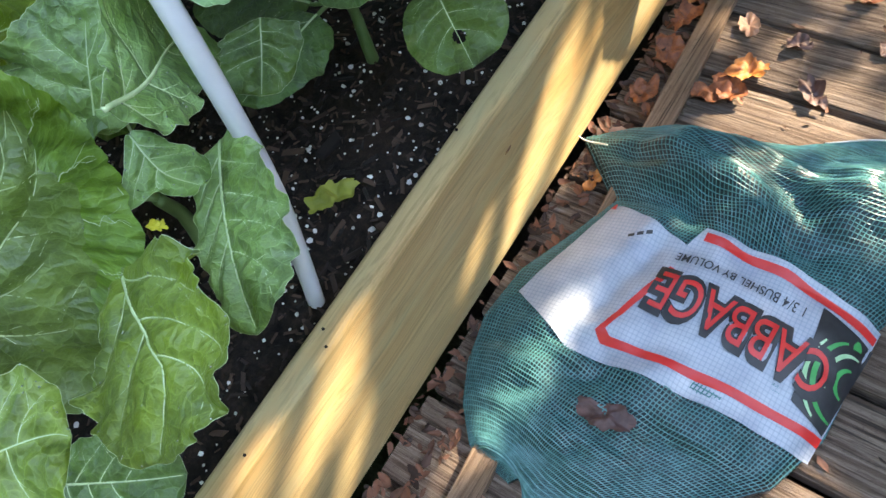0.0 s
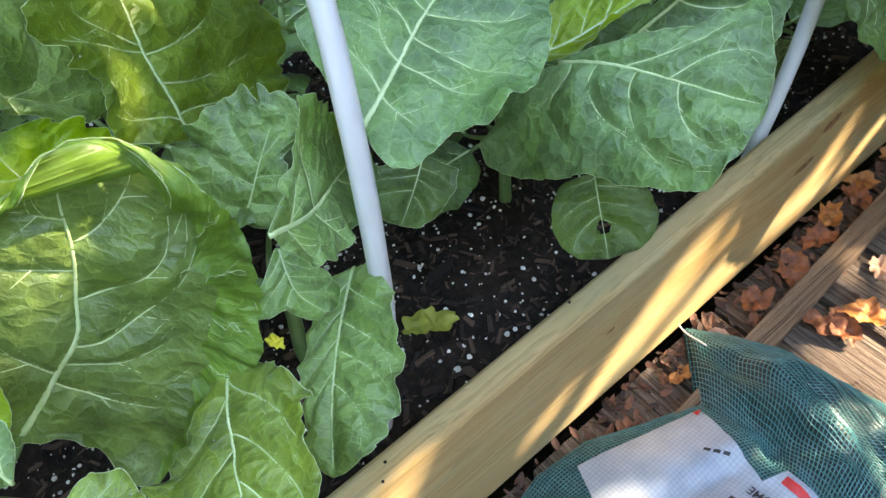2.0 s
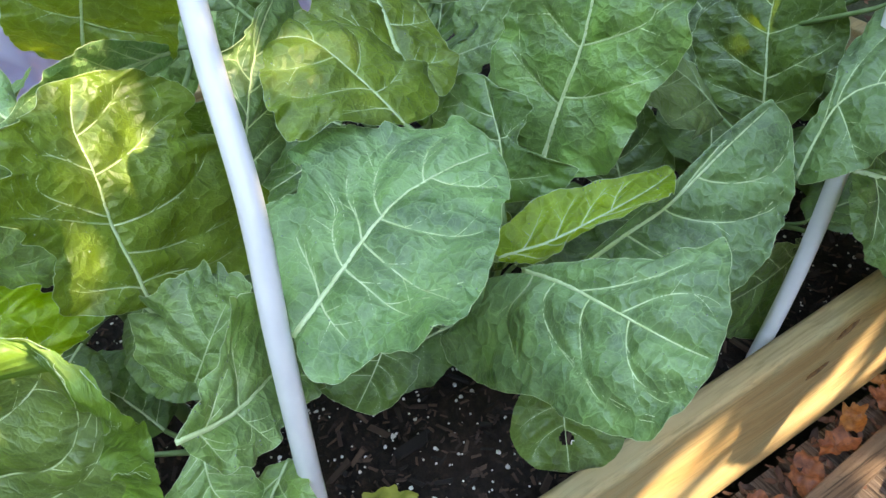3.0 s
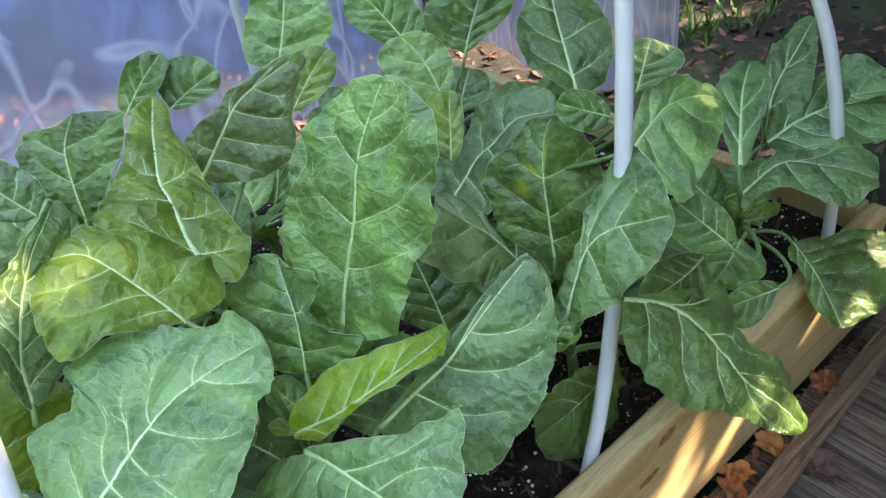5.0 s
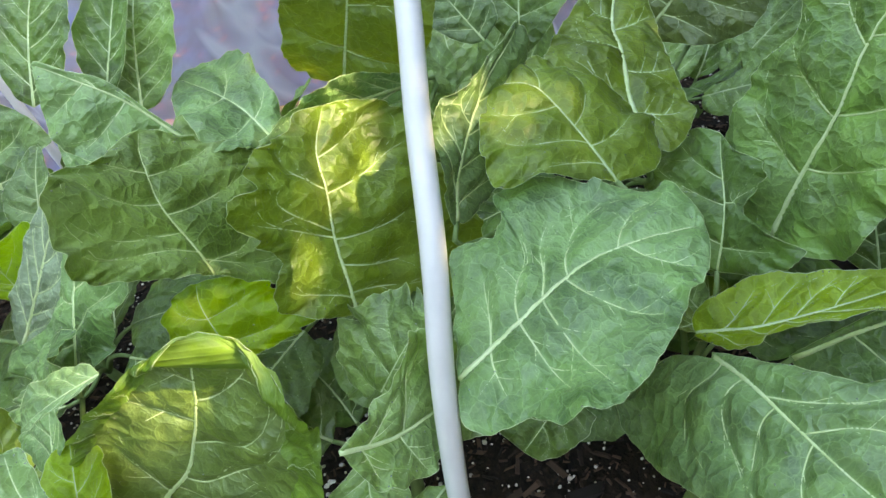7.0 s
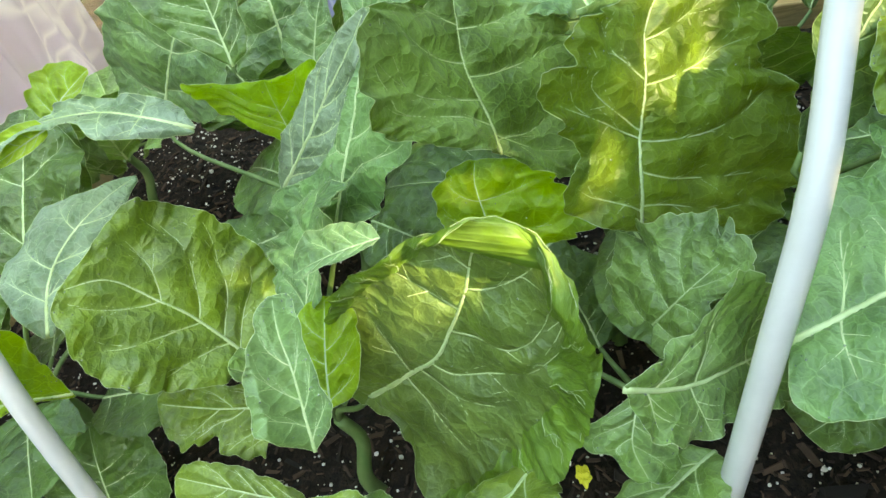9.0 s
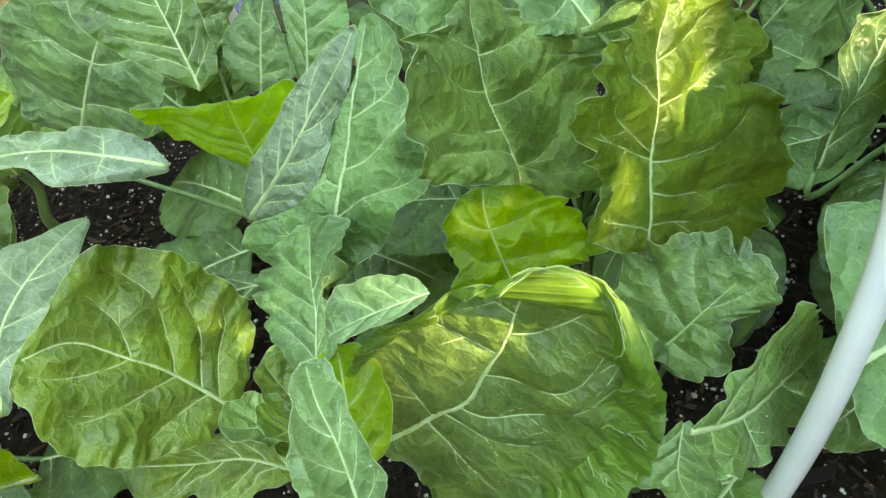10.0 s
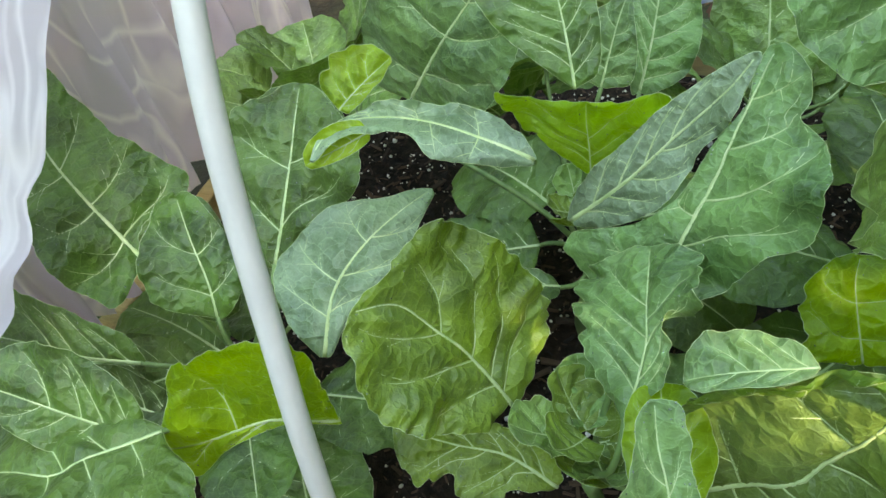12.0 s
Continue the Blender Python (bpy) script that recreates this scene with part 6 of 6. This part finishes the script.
    # printed cabbage: black ground with green leaves
    patch("printed_leaf", ((0.440, 0.202), (0.489, 0.186), (0.505, 0.322), (0.430, 0.332)), BLACK, label, 0.0079, 16, "printed green cabbage on black")
    for k, (rad, a0, a1, wide) in enumerate(((0.016, 110, 250, 0.006), (0.030, 95, 215, 0.005), (0.043, 120, 262, 0.007), (0.054, 150, 240, 0.006), (0.040, 96, 112, 0.010))):
        verts = []
        for i in range(25):
            w = radians(a0 + (a1 - a0) * i / 24)
            swell = wide * (0.35 + 0.65 * math.sin(math.pi * i / 24))
            for j in range(4):
                q = rad + swell * j / 3
                x, y = min(0.497, 0.496 + q * math.cos(w)), 0.258 + 1.25 * q * math.sin(w)
                verts.append((x, y, bag_height(x, y) + 0.0092))
        part_mesh("printed_leaf", mesh_from("printed_leaf", verts, [(i * 4 + j, (i + 1) * 4 + j, (i + 1) * 4 + j + 1, i * 4 + j + 1) for i in range(24) for j in range(3)]), GREEN if k % 2 == 0 else LGREEN, label)

    def words(text, p0, p1, cap, material, off, bold=0.0):
        """Lettering laid on the label, its baseline from p0 to p1."""
        cu = bpy.data.curves.new("words", 'FONT')
        cu.body, cu.size, cu.offset = text, 1.0, bold
        cu.resolution_u = 4
        tmp = new("words_tmp", cu)
        bpy.context.view_layer.update()
        me = bpy.data.meshes.new_from_object(tmp.evaluated_get(bpy.context.evaluated_depsgraph_get()))
        bpy.data.objects.remove(tmp)
        bm = bmesh.new()
        bm.from_mesh(me)
        bpy.data.meshes.remove(me)
        bmesh.ops.triangulate(bm, faces=bm.faces)
        bmesh.ops.subdivide_edges(bm, edges=[e for e in bm.edges if e.calc_length() > 0.25], cuts=2)
        wide = max(v.co.x for v in bm.verts)
        a, b = Vector(p0), Vector(p1)
        run = (b - a).normalized()
        up = Vector((-run.y, run.x))
        for v in bm.verts:
            q = a + (b - a) * (v.co.x / wide) + up * (v.co.y / 0.72 * cap)
            v.co = Vector((q.x, q.y, bag_height(q.x, q.y) + off))
        bm.normal_update()
        for f in bm.faces:
            if f.normal.z < 0:
                f.normal_flip()
        part("lettering", bm, material, label)
    words("CABBAGE", (0.477, 0.275), (0.230, 0.284), 0.062, BLACK, 0.0094, 0.075)
    words("CABBAGE", (0.470, 0.273), (0.238, 0.282), 0.056, RED, 0.0108, 0.004)
    words("1 3/4 BUSHEL BY VOLUME", (0.416, 0.318), (0.240, 0.322), 0.0145, BLACK, 0.0082, 0.004)
    for k in range(3):
        x, y = 0.165 + 0.011 * k, 0.318 + 0.006 * k
        patch("print_bar", ((x, y), (x + 0.008, y + 0.004), (x + 0.007, y + 0.009), (x - 0.001, y + 0.005)), BLACK, label, 0.0074, 3)
    for pts in (((-0.004, 0.478), (0.02, 0.468), (0.06, 0.462)), ((0.34, 0.615), (0.41, 0.632), (0.50, 0.668))):
        c = catmull([(x, y, bag_height(x, y) + 0.006) for x, y in pts], 8)
        v, f = tube(c, 0.0013, 6)
        part_mesh("drawstring", mesh_from("drawstring", v, f), CORD, bag, "white drawstring cord", True)


build_bag()

# ---------------------------------------------------------------- fallen leaves and litter


def fallen_leaf(x, y, z, size, turn, curl, lobes, material, label, seed):
    rng = random.Random(seed)
    n, rings = 48, 6
    verts, faces = [(0, 0, 0)], []
    for k in range(1, rings + 1):
        for i in range(n):
            w = 2 * math.pi * i / n
            cw, sw = math.cos(w), math.sin(w)
            r = 0.90 + 0.40 * noise.noise((cw * 1.5, sw * 1.5, seed * 3.7)) + 0.20 * noise.noise((cw * 3.6, sw * 3.6, seed * 1.9)) + 0.06 * noise.noise((cw * 10, sw * 10, seed)) + 0.04 * math.cos(lobes * w + seed)
            r *= k / rings
            px, py = r * cw, 0.62 * r * sw
            pz = curl * 0.45 * (0.3 * px * px + 1.2 * py * py) + 0.16 * abs(py) + 0.36 * noise.noise((px * 2.6, py * 2.6, seed)) + 0.10 * noise.noise((px * 7, py * 7, seed))
            verts.append((px * size, py * size, pz * size))
    for i in range(n):
        j = (i + 1) % n
        faces.append((0, 1 + i, 1 + j))
        for k in range(rings - 1):
            a = 1 + k * n
            faces.append((a + i, a + n + i, a + n + j, a + j))
    low = min(v[2] for v in verts)
    verts = [(a, b, c - low) for a, b, c in verts]
    e = part_mesh("fallen_leaf", mesh_from("fallen_leaf", verts, faces), material, None, "", True)
    e.matrix_basis = pose(x, y, z, rng.uniform(-4, 4), rng.uniform(-4, 4), turn)
    tagged(e, label, "fallen leaf", "fallen leaves on the deck")
    v, f = tube(catmull([(-0.6 * size, 0, -low + 0.0), (-0.85 * size, 0.1 * size, -low + 0.1 * size), (-1.15 * size, 0.12 * size, -low)], 4), 0.0009, 5)
    part_mesh("leaf_stalk", mesh_from("leaf_stalk", v, f), material, e)


ORANGE = plain("orange_fallen_leaf", (0.17, 0.045, 0.014), (0.52, 0.21, 0.05), 90, 0.6, 0.6)
DARKLEAF = plain("dark_fallen_leaf", (0.045, 0.022, 0.022), (0.12, 0.06, 0.05), 60, 0.6, 0.5)
PINKLEAF = plain("tan_fallen_leaf", (0.34, 0.17, 0.11), (0.52, 0.30, 0.20), 60, 0.6, 0.5)
BESIDE_BED = (
    (0.046, 0.776, 0.004, 0.032, 70, 1.2, 3, FALLEN, "shiny reddish brown leaf lying beside the bed"),
    (0.045, 1.030, 0.004, 0.036, 15, 1.2, 3, ORANGE, "orange brown leaf lying beside the bed"),
    (0.040, 0.906, 0.004, 0.028, 160, 0.8, 3, FALLEN, "reddish brown leaf lying beside the bed"),
    (0.052, 0.607, 0.004, 0.026, 250, 0.8, 3, FALLEN, "dull red leaf lying beside the bed"),
    (0.060, 0.500, 0.004, 0.026, 30, 0.5, 3, PINKLEAF, "tan leaf by the mesh bag"),
    (0.025, 1.225, 0.004, 0.032, 300, 1.0, 3, FALLEN, "reddish brown leaf lying beside the bed"),
    (0.018, 0.940, 0.004, 0.030, 220, 1.0, 3, ORANGE, "orange leaf lying beside the bed"),
    (0.057, 0.415, 0.004, 0.020, 90, 0.8, 5, ORANGE, "small yellow leaf beside the mesh bag"),
    (0.055, 0.70, 0.004, 0.034, 120, 0.8, 5, FALLEN, "large reddish brown leaf beside the bed"),
    (0.030, 0.84, 0.004, 0.030, 290, 0.8, 3, ORANGE, "orange brown leaf beside the bed"),
    (0.070, 1.13, 0.004, 0.030, 45, 0.8, 5, FALLEN, "brown leaf beside the bed"))
ON_DECK = (
    (0.182, 0.705, 0.004, 0.036, 40, 0.7, 5, ORANGE, "curled orange fallen leaf on the deck"),
    (0.151, 0.645, 0.004, 0.032, 200, 0.9, 3, FALLEN, "curled reddish brown fallen leaf on the deck"),
    (0.150, 0.802, 0.004, 0.024, 120, 0.6, 3, PINKLEAF, "small tan fallen leaf on the deck"),
    (0.290, 0.701, 0.004, 0.030, 310, 0.5, 5, DARKLEAF, "dark shrivelled fallen leaf on the deck"),
    (0.497, 0.072, 0.004, 0.026, 80, 0.6, 5, PINKLEAF, "pale curled fallen leaf on the deck"),
    (0.455, 0.040, 0.004, 0.030, 200, 0.5, 5, FALLEN, "brown fallen leaf on the deck"),
    (0.165, -0.110, 0.004, 0.026, 140, 0.6, 3, PINKLEAF, "tan fallen leaf on the deck"),
    (0.120, 1.046, 0.004, 0.036, 20, 0.3, 5, DARKLEAF, "dark red lobed leaf on the deck"),
    (0.258, 0.070, bag_height(0.258, 0.070) - 0.002, 0.030, 190, 0.3, 3, DARKLEAF, "dark brown dry leaf lying on the mesh bag"),
    (0.30, 0.92, 0.004, 0.020, 10, 0.5, 3, FALLEN, "small brown fallen leaf on the deck"),
    (0.175, 0.66, 0.004, 0.030, 330, 0.6, 3, FALLEN, "reddish brown fallen leaf on the deck"),
    (0.235, 0.79, 0.004, 0.022, 200, 0.4, 3, DARKLEAF, "small dark fallen leaf on the deck"),
    (0.36, 0.50 + 0.33, 0.004, 0.018, 100, 0.5, 3, DARKLEAF, "small dark fallen leaf on the deck"))
for i, (x, y, z, size, turn, curl, lobes, material, label) in enumerate(BESIDE_BED + ON_DECK):
    fallen_leaf(x, y, z, size * 1.22, turn, curl, lobes, material, label, i + 1)

YELLOWPETAL = plain("bright_yellow_scrap", (0.45, 0.40, 0.02), (0.62, 0.55, 0.05), 60, 0.6, 0.3)
# a wilted yellow leaf on the soil and a pink scrap caught on a collard leaf
fallen_leaf(-0.150, 0.118, 0.250, 0.036, 60, 0.35, 7, YELLOWLEAF, "wilted yellow-green leaf lying on the soil", 41)
fallen_leaf(-0.070, -0.075, 0.545, 0.011, 20, 0.4, 5, YELLOWPETAL, "tiny bright yellow leaf scrap among collard leaves", 43)
fallen_leaf(-0.132, 1.200, 0.478, 0.016, 60, 0.2, 5, PINKLEAF, "small pink dry leaf caught on a collard leaf", 42)


def litter(name, label, count, region, zfn, size, seed, material):
    rng = random.Random(seed)
    verts, faces = [], []
    for _ in range(count):
        x, y = rng.uniform(region[0], region[1]), rng.uniform(region[2], region[3])
        s = size * rng.uniform(0.5, 1.5)
        m = pose(x, y, zfn(x, y) + s * 0.12, rng.uniform(-28, 28), rng.uniform(-28, 28), rng.uniform(0, 360))
        b = len(verts)
        ring = [(1.0, 0.0), (0.45, 0.42), (-0.2, 0.36), (-0.9, 0.12), (-0.9, -0.1), (-0.25, -0.4), (0.5, -0.38)]
        verts.append(m @ Vector((0, 0, -0.12 * s)))
        verts += [m @ Vector((px * s * rng.uniform(0.7, 1.2), py * s * rng.uniform(0.7, 1.2), 0.12 * s * rng.uniform(-1, 1))) for px, py in ring]
        faces += [(b, b + 1 + k, b + 1 + (k + 1) % 7) for k in range(7)]
    ob = part_mesh(name, mesh_from(name, verts, faces), material)
    tagged(ob, label, "leaf litter", kind="stuff")


litter("leaf_litter", "brown crumbled leaf litter between the bed and the strip", 520, (0.006, 0.085, -0.7, 1.42), lambda x, y: 0.006, 0.011, 21, LITTER)
litter("leaf_litter", "scattered leaf crumbs on the deck", 260, (0.1, 0.9, -0.6, 1.6), lambda x, y: 0.003, 0.008, 22, LITTER)
litter("leaf_litter", "fallen leaves covering the ground beyond the bed", 5200, (-3.6, 1.2, 1.48, 5.5), ground_height, 0.030, 23, LITTER)
litter("leaf_litter", "fallen leaves on the ground behind the netting", 1500, (-4.0, -1.3, -1.5, 1.5), ground_height, 0.030, 24, LITTER)


def ground_cover(count, region, seed):
    rng = random.Random(seed)
    verts, faces = [], []
    for _ in range(count):
        x, y = rng.uniform(region[0], region[1]), rng.uniform(region[2], region[3])
        if noise.noise((x * 1.1, y * 1.1, 8)) < 0.02:
            continue
        z = ground_height(x, y)
        for _b in range(5):
            w, h, l = rng.uniform(0, 6.28), rng.uniform(0.03, 0.10), rng.uniform(0.01, 0.05)
            d = Vector((math.cos(w), math.sin(w), 0))
            sd = Vector((-d.y, d.x, 0)) * rng.uniform(0.002, 0.009)
            p = Vector((x, y, z))
            b = len(verts)
            verts += [p - sd * 0.5, p + sd * 0.5, p + d * l * 0.5 + sd + Vector((0, 0, h * 0.7)), p + d * l * 0.5 - sd + Vector((0, 0, h * 0.7)), p + d * l + Vector((0, 0, h))]
            faces += [(b, b + 1, b + 2, b + 3), (b + 3, b + 2, b + 4)]
    ob = part_mesh("ground_cover", mesh_from("ground_cover", verts, faces), GRASS)
    tagged(ob, "low green weeds and grass on the woodland ground", "weeds", kind="stuff")


GRASS = plain("grass", (0.03, 0.07, 0.015), (0.12, 0.20, 0.04), 10, 0.6, 0.0, True)
ground_cover(2600, (-3.6, 1.2, 1.6, 5.5), 31)


# ---------------------------------------------------------------- unseen tree added to shade the bed


def build_shade_tree():
    """An unseen tree added towards the sun; gaps cut in its crown let flecks of sun through."""
    rng = random.Random(77)
    dist = 2.5
    side = SUN.cross(Vector((0, 0, 1))).normalized()
    over = side.cross(SUN).normalized()
    mid = Vector((-0.2, 0.2, 0.3)) + SUN * dist
    hub = mid + side * 1.75 - over * 0.1 + SUN * 0.5
    foot = Vector((hub.x + 0.9, hub.y + 0.6, -0.2))
    tree = empty("tree", foot, "unseen leafy tree added beyond the deck to shade the bed", "tree")
    v, f = tube(catmull([foot, foot + Vector((0.05, -0.1, 0.8)), hub + Vector((0.1, 0.1, -0.4)), hub, hub + Vector((-0.2, -0.2, 1.0))], 6),
                [0.16 - 0.11 * i / 24 for i in range(25)], 10)
    BARK = plain("bark", (0.05, 0.04, 0.03), (0.15, 0.12, 0.09), 14, 0.9, 0.8)
    part_mesh("trunk", mesh_from("trunk", v, f), BARK, tree, smooth=True)
    for k in range(7):
        w = 1.3 + k * 0.61
        tip = mid + (side * math.cos(w) + over * max(-0.6, math.sin(w))) * 1.5 + SUN * 0.3
        v, f = tube(catmull([hub, hub.lerp(tip, 0.5) + Vector((0, 0, 0.2)), tip], 5), [0.030 - 0.026 * i / 10 for i in range(11)], 6)
        part_mesh("limb", mesh_from("limb", v, f), BARK, tree, smooth=True)
    gaps = []
    for *ends, r in FLECKS:
        a, b = Vector(ends[0]), Vector(ends[-1])
        for k in range(7 if len(ends) > 1 else 1):
            q = a.lerp(b, k / 6) - mid
            gaps.append((q.dot(side), q.dot(over), r))
    gaps = np.array(gaps)
    thin = [((Vector(c) - mid).dot(side), (Vector(c) - mid).dot(over), r, share) for c, r, share in THIN]
    verts, faces = [], []
    for _ in range(46000):
        a, rad = rng.uniform(0, 6.283), 1.65 * math.sqrt(rng.random())
        u, w = rad * math.cos(a), rad * math.sin(a)
        depth, turn = rng.uniform(-0.35, 0.35), (rng.uniform(-0.6, 0.6), rng.uniform(-0.6, 0.6), rng.uniform(0, 6.28))
        room = float((np.hypot(gaps[:, 0] - u, gaps[:, 1] - w) - gaps[:, 2]).min())
        s = min(rng.uniform(0.03, 0.065), room / 0.75)
        sparse = [share for tu, tw, tr, share in thin if math.hypot(u - tu, w - tw) < tr * rng.uniform(0.75, 1.15)]
        if w < -1.15 or s < 0.016 or (sparse and rng.random() < max(sparse)):
            continue
        if sparse:
            s *= 0.40
        m = Matrix.Translation(mid + side * u + over * w + SUN * depth) @ Euler(turn).to_matrix().to_4x4()
        b = len(verts)
        verts += [m @ Vector(q) for q in ((-s, 0, 0), (-0.3 * s, 0.62 * s, 0.1 * s), (0.5 * s, 0.5 * s, 0), (s, 0, -0.1 * s), (0.5 * s, -0.5 * s, 0), (-0.3 * s, -0.62 * s, 0.1 * s))]
        faces.append(tuple(range(b, b + 6)))
    # more leaves on the crown's far side, added to shade the ground beyond the bed
    for _ in range(9000):
        u, w, s = rng.uniform(-2.2, 1.8), rng.uniform(-2.9, -1.1), rng.uniform(0.05, 0.09)
        depth, turn = rng.uniform(-0.35, 0.35) - 2.0 * (w + 1.1), (rng.uniform(-0.6, 0.6), rng.uniform(-0.6, 0.6), rng.uniform(0, 6.28))
        m = Matrix.Translation(mid + side * u + over * w + SUN * depth) @ Euler(turn).to_matrix().to_4x4()
        b = len(verts)
        verts += [m @ Vector(q) for q in ((-s, 0, 0), (-0.3 * s, 0.62 * s, 0.1 * s), (0.5 * s, 0.5 * s, 0), (s, 0, -0.1 * s), (0.5 * s, -0.5 * s, 0), (-0.3 * s, -0.62 * s, 0.1 * s))]
        faces.append(tuple(range(b, b + 6)))
    tagged(part_mesh("crown", mesh_from("crown", verts, faces), GRASS, tree, "crown of green leaves with gaps set for sun flecks"), kind="stuff")


# where the sun comes through on the collards, the hoop, the board, the bag and the deck: one end or two, and half the width
FLECKS = (
    ((-0.489, 0.385, 0.704), 0.008), ((-0.251, 0.831, 0.640), 0.010), ((-0.291, -0.457, 0.562), 0.007), ((-0.206, 0.105, 0.812), 0.008), ((-0.170, 0.080, 0.740), 0.008),
    ((0, 0.448, 0.227), (0, 0.314, 0.096), 0.014), ((0, 0.640, 0.080), (0, 0.483, 0.045), 0.020), ((0, 0.420, 0.150), (0, 0.316, 0.090), 0.012),
    ((0, 0.300, 0.090), (0, 0.246, 0.029), 0.012), ((0, -0.064, 0.241), (0, -0.172, 0.203), 0.022), ((0, -0.107, 0.113), (0, -0.170, 0.055), 0.010),
    ((0, -0.196, 0.278), (0, -0.238, 0.270), 0.010), ((0, 0.207, 0.119), (0, 0.162, 0.106), 0.008), ((0, 0.821, 0.079), (0, 0.700, 0.090), 0.015),
    ((0, 0.815, 0.200), (0, 0.810, 0.130), 0.008), ((0, 1.270, 0.236), (0, 1.170, 0.198), 0.014),
    ((0, 1.020, 0.150), (0, 0.940, 0.090), 0.012),
    ((0.119, 0.257, 0.060), 0.014), ((0.260, 0.447, 0.100), 0.018), ((0.395, 0.513, 0.080), (0.460, 0.500, 0.080), 0.020), ((0.306, 0.089, 0.064), 0.014),
    ((0.202, 0.660, 0.020), (0.330, 0.640, 0.0), 0.022), ((0.500, 0.100, 0), (0.580, 0.040, 0), 0.030), ((0.190, 0.700, 0.02), 0.018), ((0.480, 0.760, 0), 0.030),
    ((0.110, 0.120, 0.020), (0.120, -0.060, 0.020), 0.012), ((0.250, 0.980, 0), 0.030), ((0.100, 0.780, 0.02), 0.012))
# thin places in the crown: middle of the dappled patch, its half width, share of leaves missing
THIN = (
    ((-0.395, 0.010, 0.745), 0.085, 0.38), ((-0.325, 0.212, 0.745), 0.065, 0.34), ((-0.590, 0.400, 0.740), 0.045, 0.45), ((-0.306, -0.173, 0.666), 0.040, 0.40),
    ((-0.170, -0.170, 0.690), 0.060, 0.40), ((-0.173, -0.120, 0.750), 0.055, 0.40), ((-0.122, 0.959, 0.679), 0.050, 0.40), ((-0.532, -0.073, 0.784), 0.045, 0.40),
    ((-0.560, 0.080, 0.850), 0.060, 0.40), ((-0.240, 0.115, 0.850), 0.045, 0.35), ((0.0, 0.500, 0.100), 0.120, 0.25), ((0.400, 0.720, 0.0), 0.290, 0.20))
build_shade_tree()


# ---------------------------------------------------------------- foliage ring added to cut low sky light


def build_sky_screen():
    """Dark foliage ring added round the bed to block low sky light and deepen shade."""
    verts = []
    n, rows = 220, 40
    for i in range(n + 1):
        w = 2 * math.pi * i / n
        cw, sw = math.cos(w), math.sin(w)
        # a dip cut in the ring so that the low sun clears it
        dip = math.exp(-((1 - (cw * 0.457 + sw * 0.889)) / 0.10) ** 2)
        # lower towards the deck, to let side light onto the board's face
        open_side = math.exp(-((1 - cw) / 0.35) ** 2)
        top = 9.6 - 6.8 * dip - 5.0 * open_side * (1 - dip) + 1.4 * noise.noise((cw * 4, sw * 4, 3)) + 0.7 * noise.noise((cw * 15, sw * 15, 3))
        for k in range(rows + 1):
            q = k / rows
            r = 7.0 + 0.8 * noise.noise((cw * 8, sw * 8, q * 6)) + 0.4 * noise.noise((cw * 24, sw * 24, q * 18)) + 0.9 * q
            verts.append((r * cw - 0.3, r * sw, -0.6 + (top + 0.6) * q))
    m = rows + 1
    faces = [(i * m + k, i * m + k + 1, (i + 1) * m + k + 1, (i + 1) * m + k) for i in range(n) for k in range(rows)]
    ob = part_mesh("backdrop", mesh_from("backdrop", verts, faces), plain("far_foliage", (0.012, 0.025, 0.008), (0.06, 0.10, 0.03), 7, 0.9, 0.8), smooth=False)
    tagged(ob, "dark foliage ring added round the garden to cut low sky light", "woodland", kind="structure")


build_sky_screen()
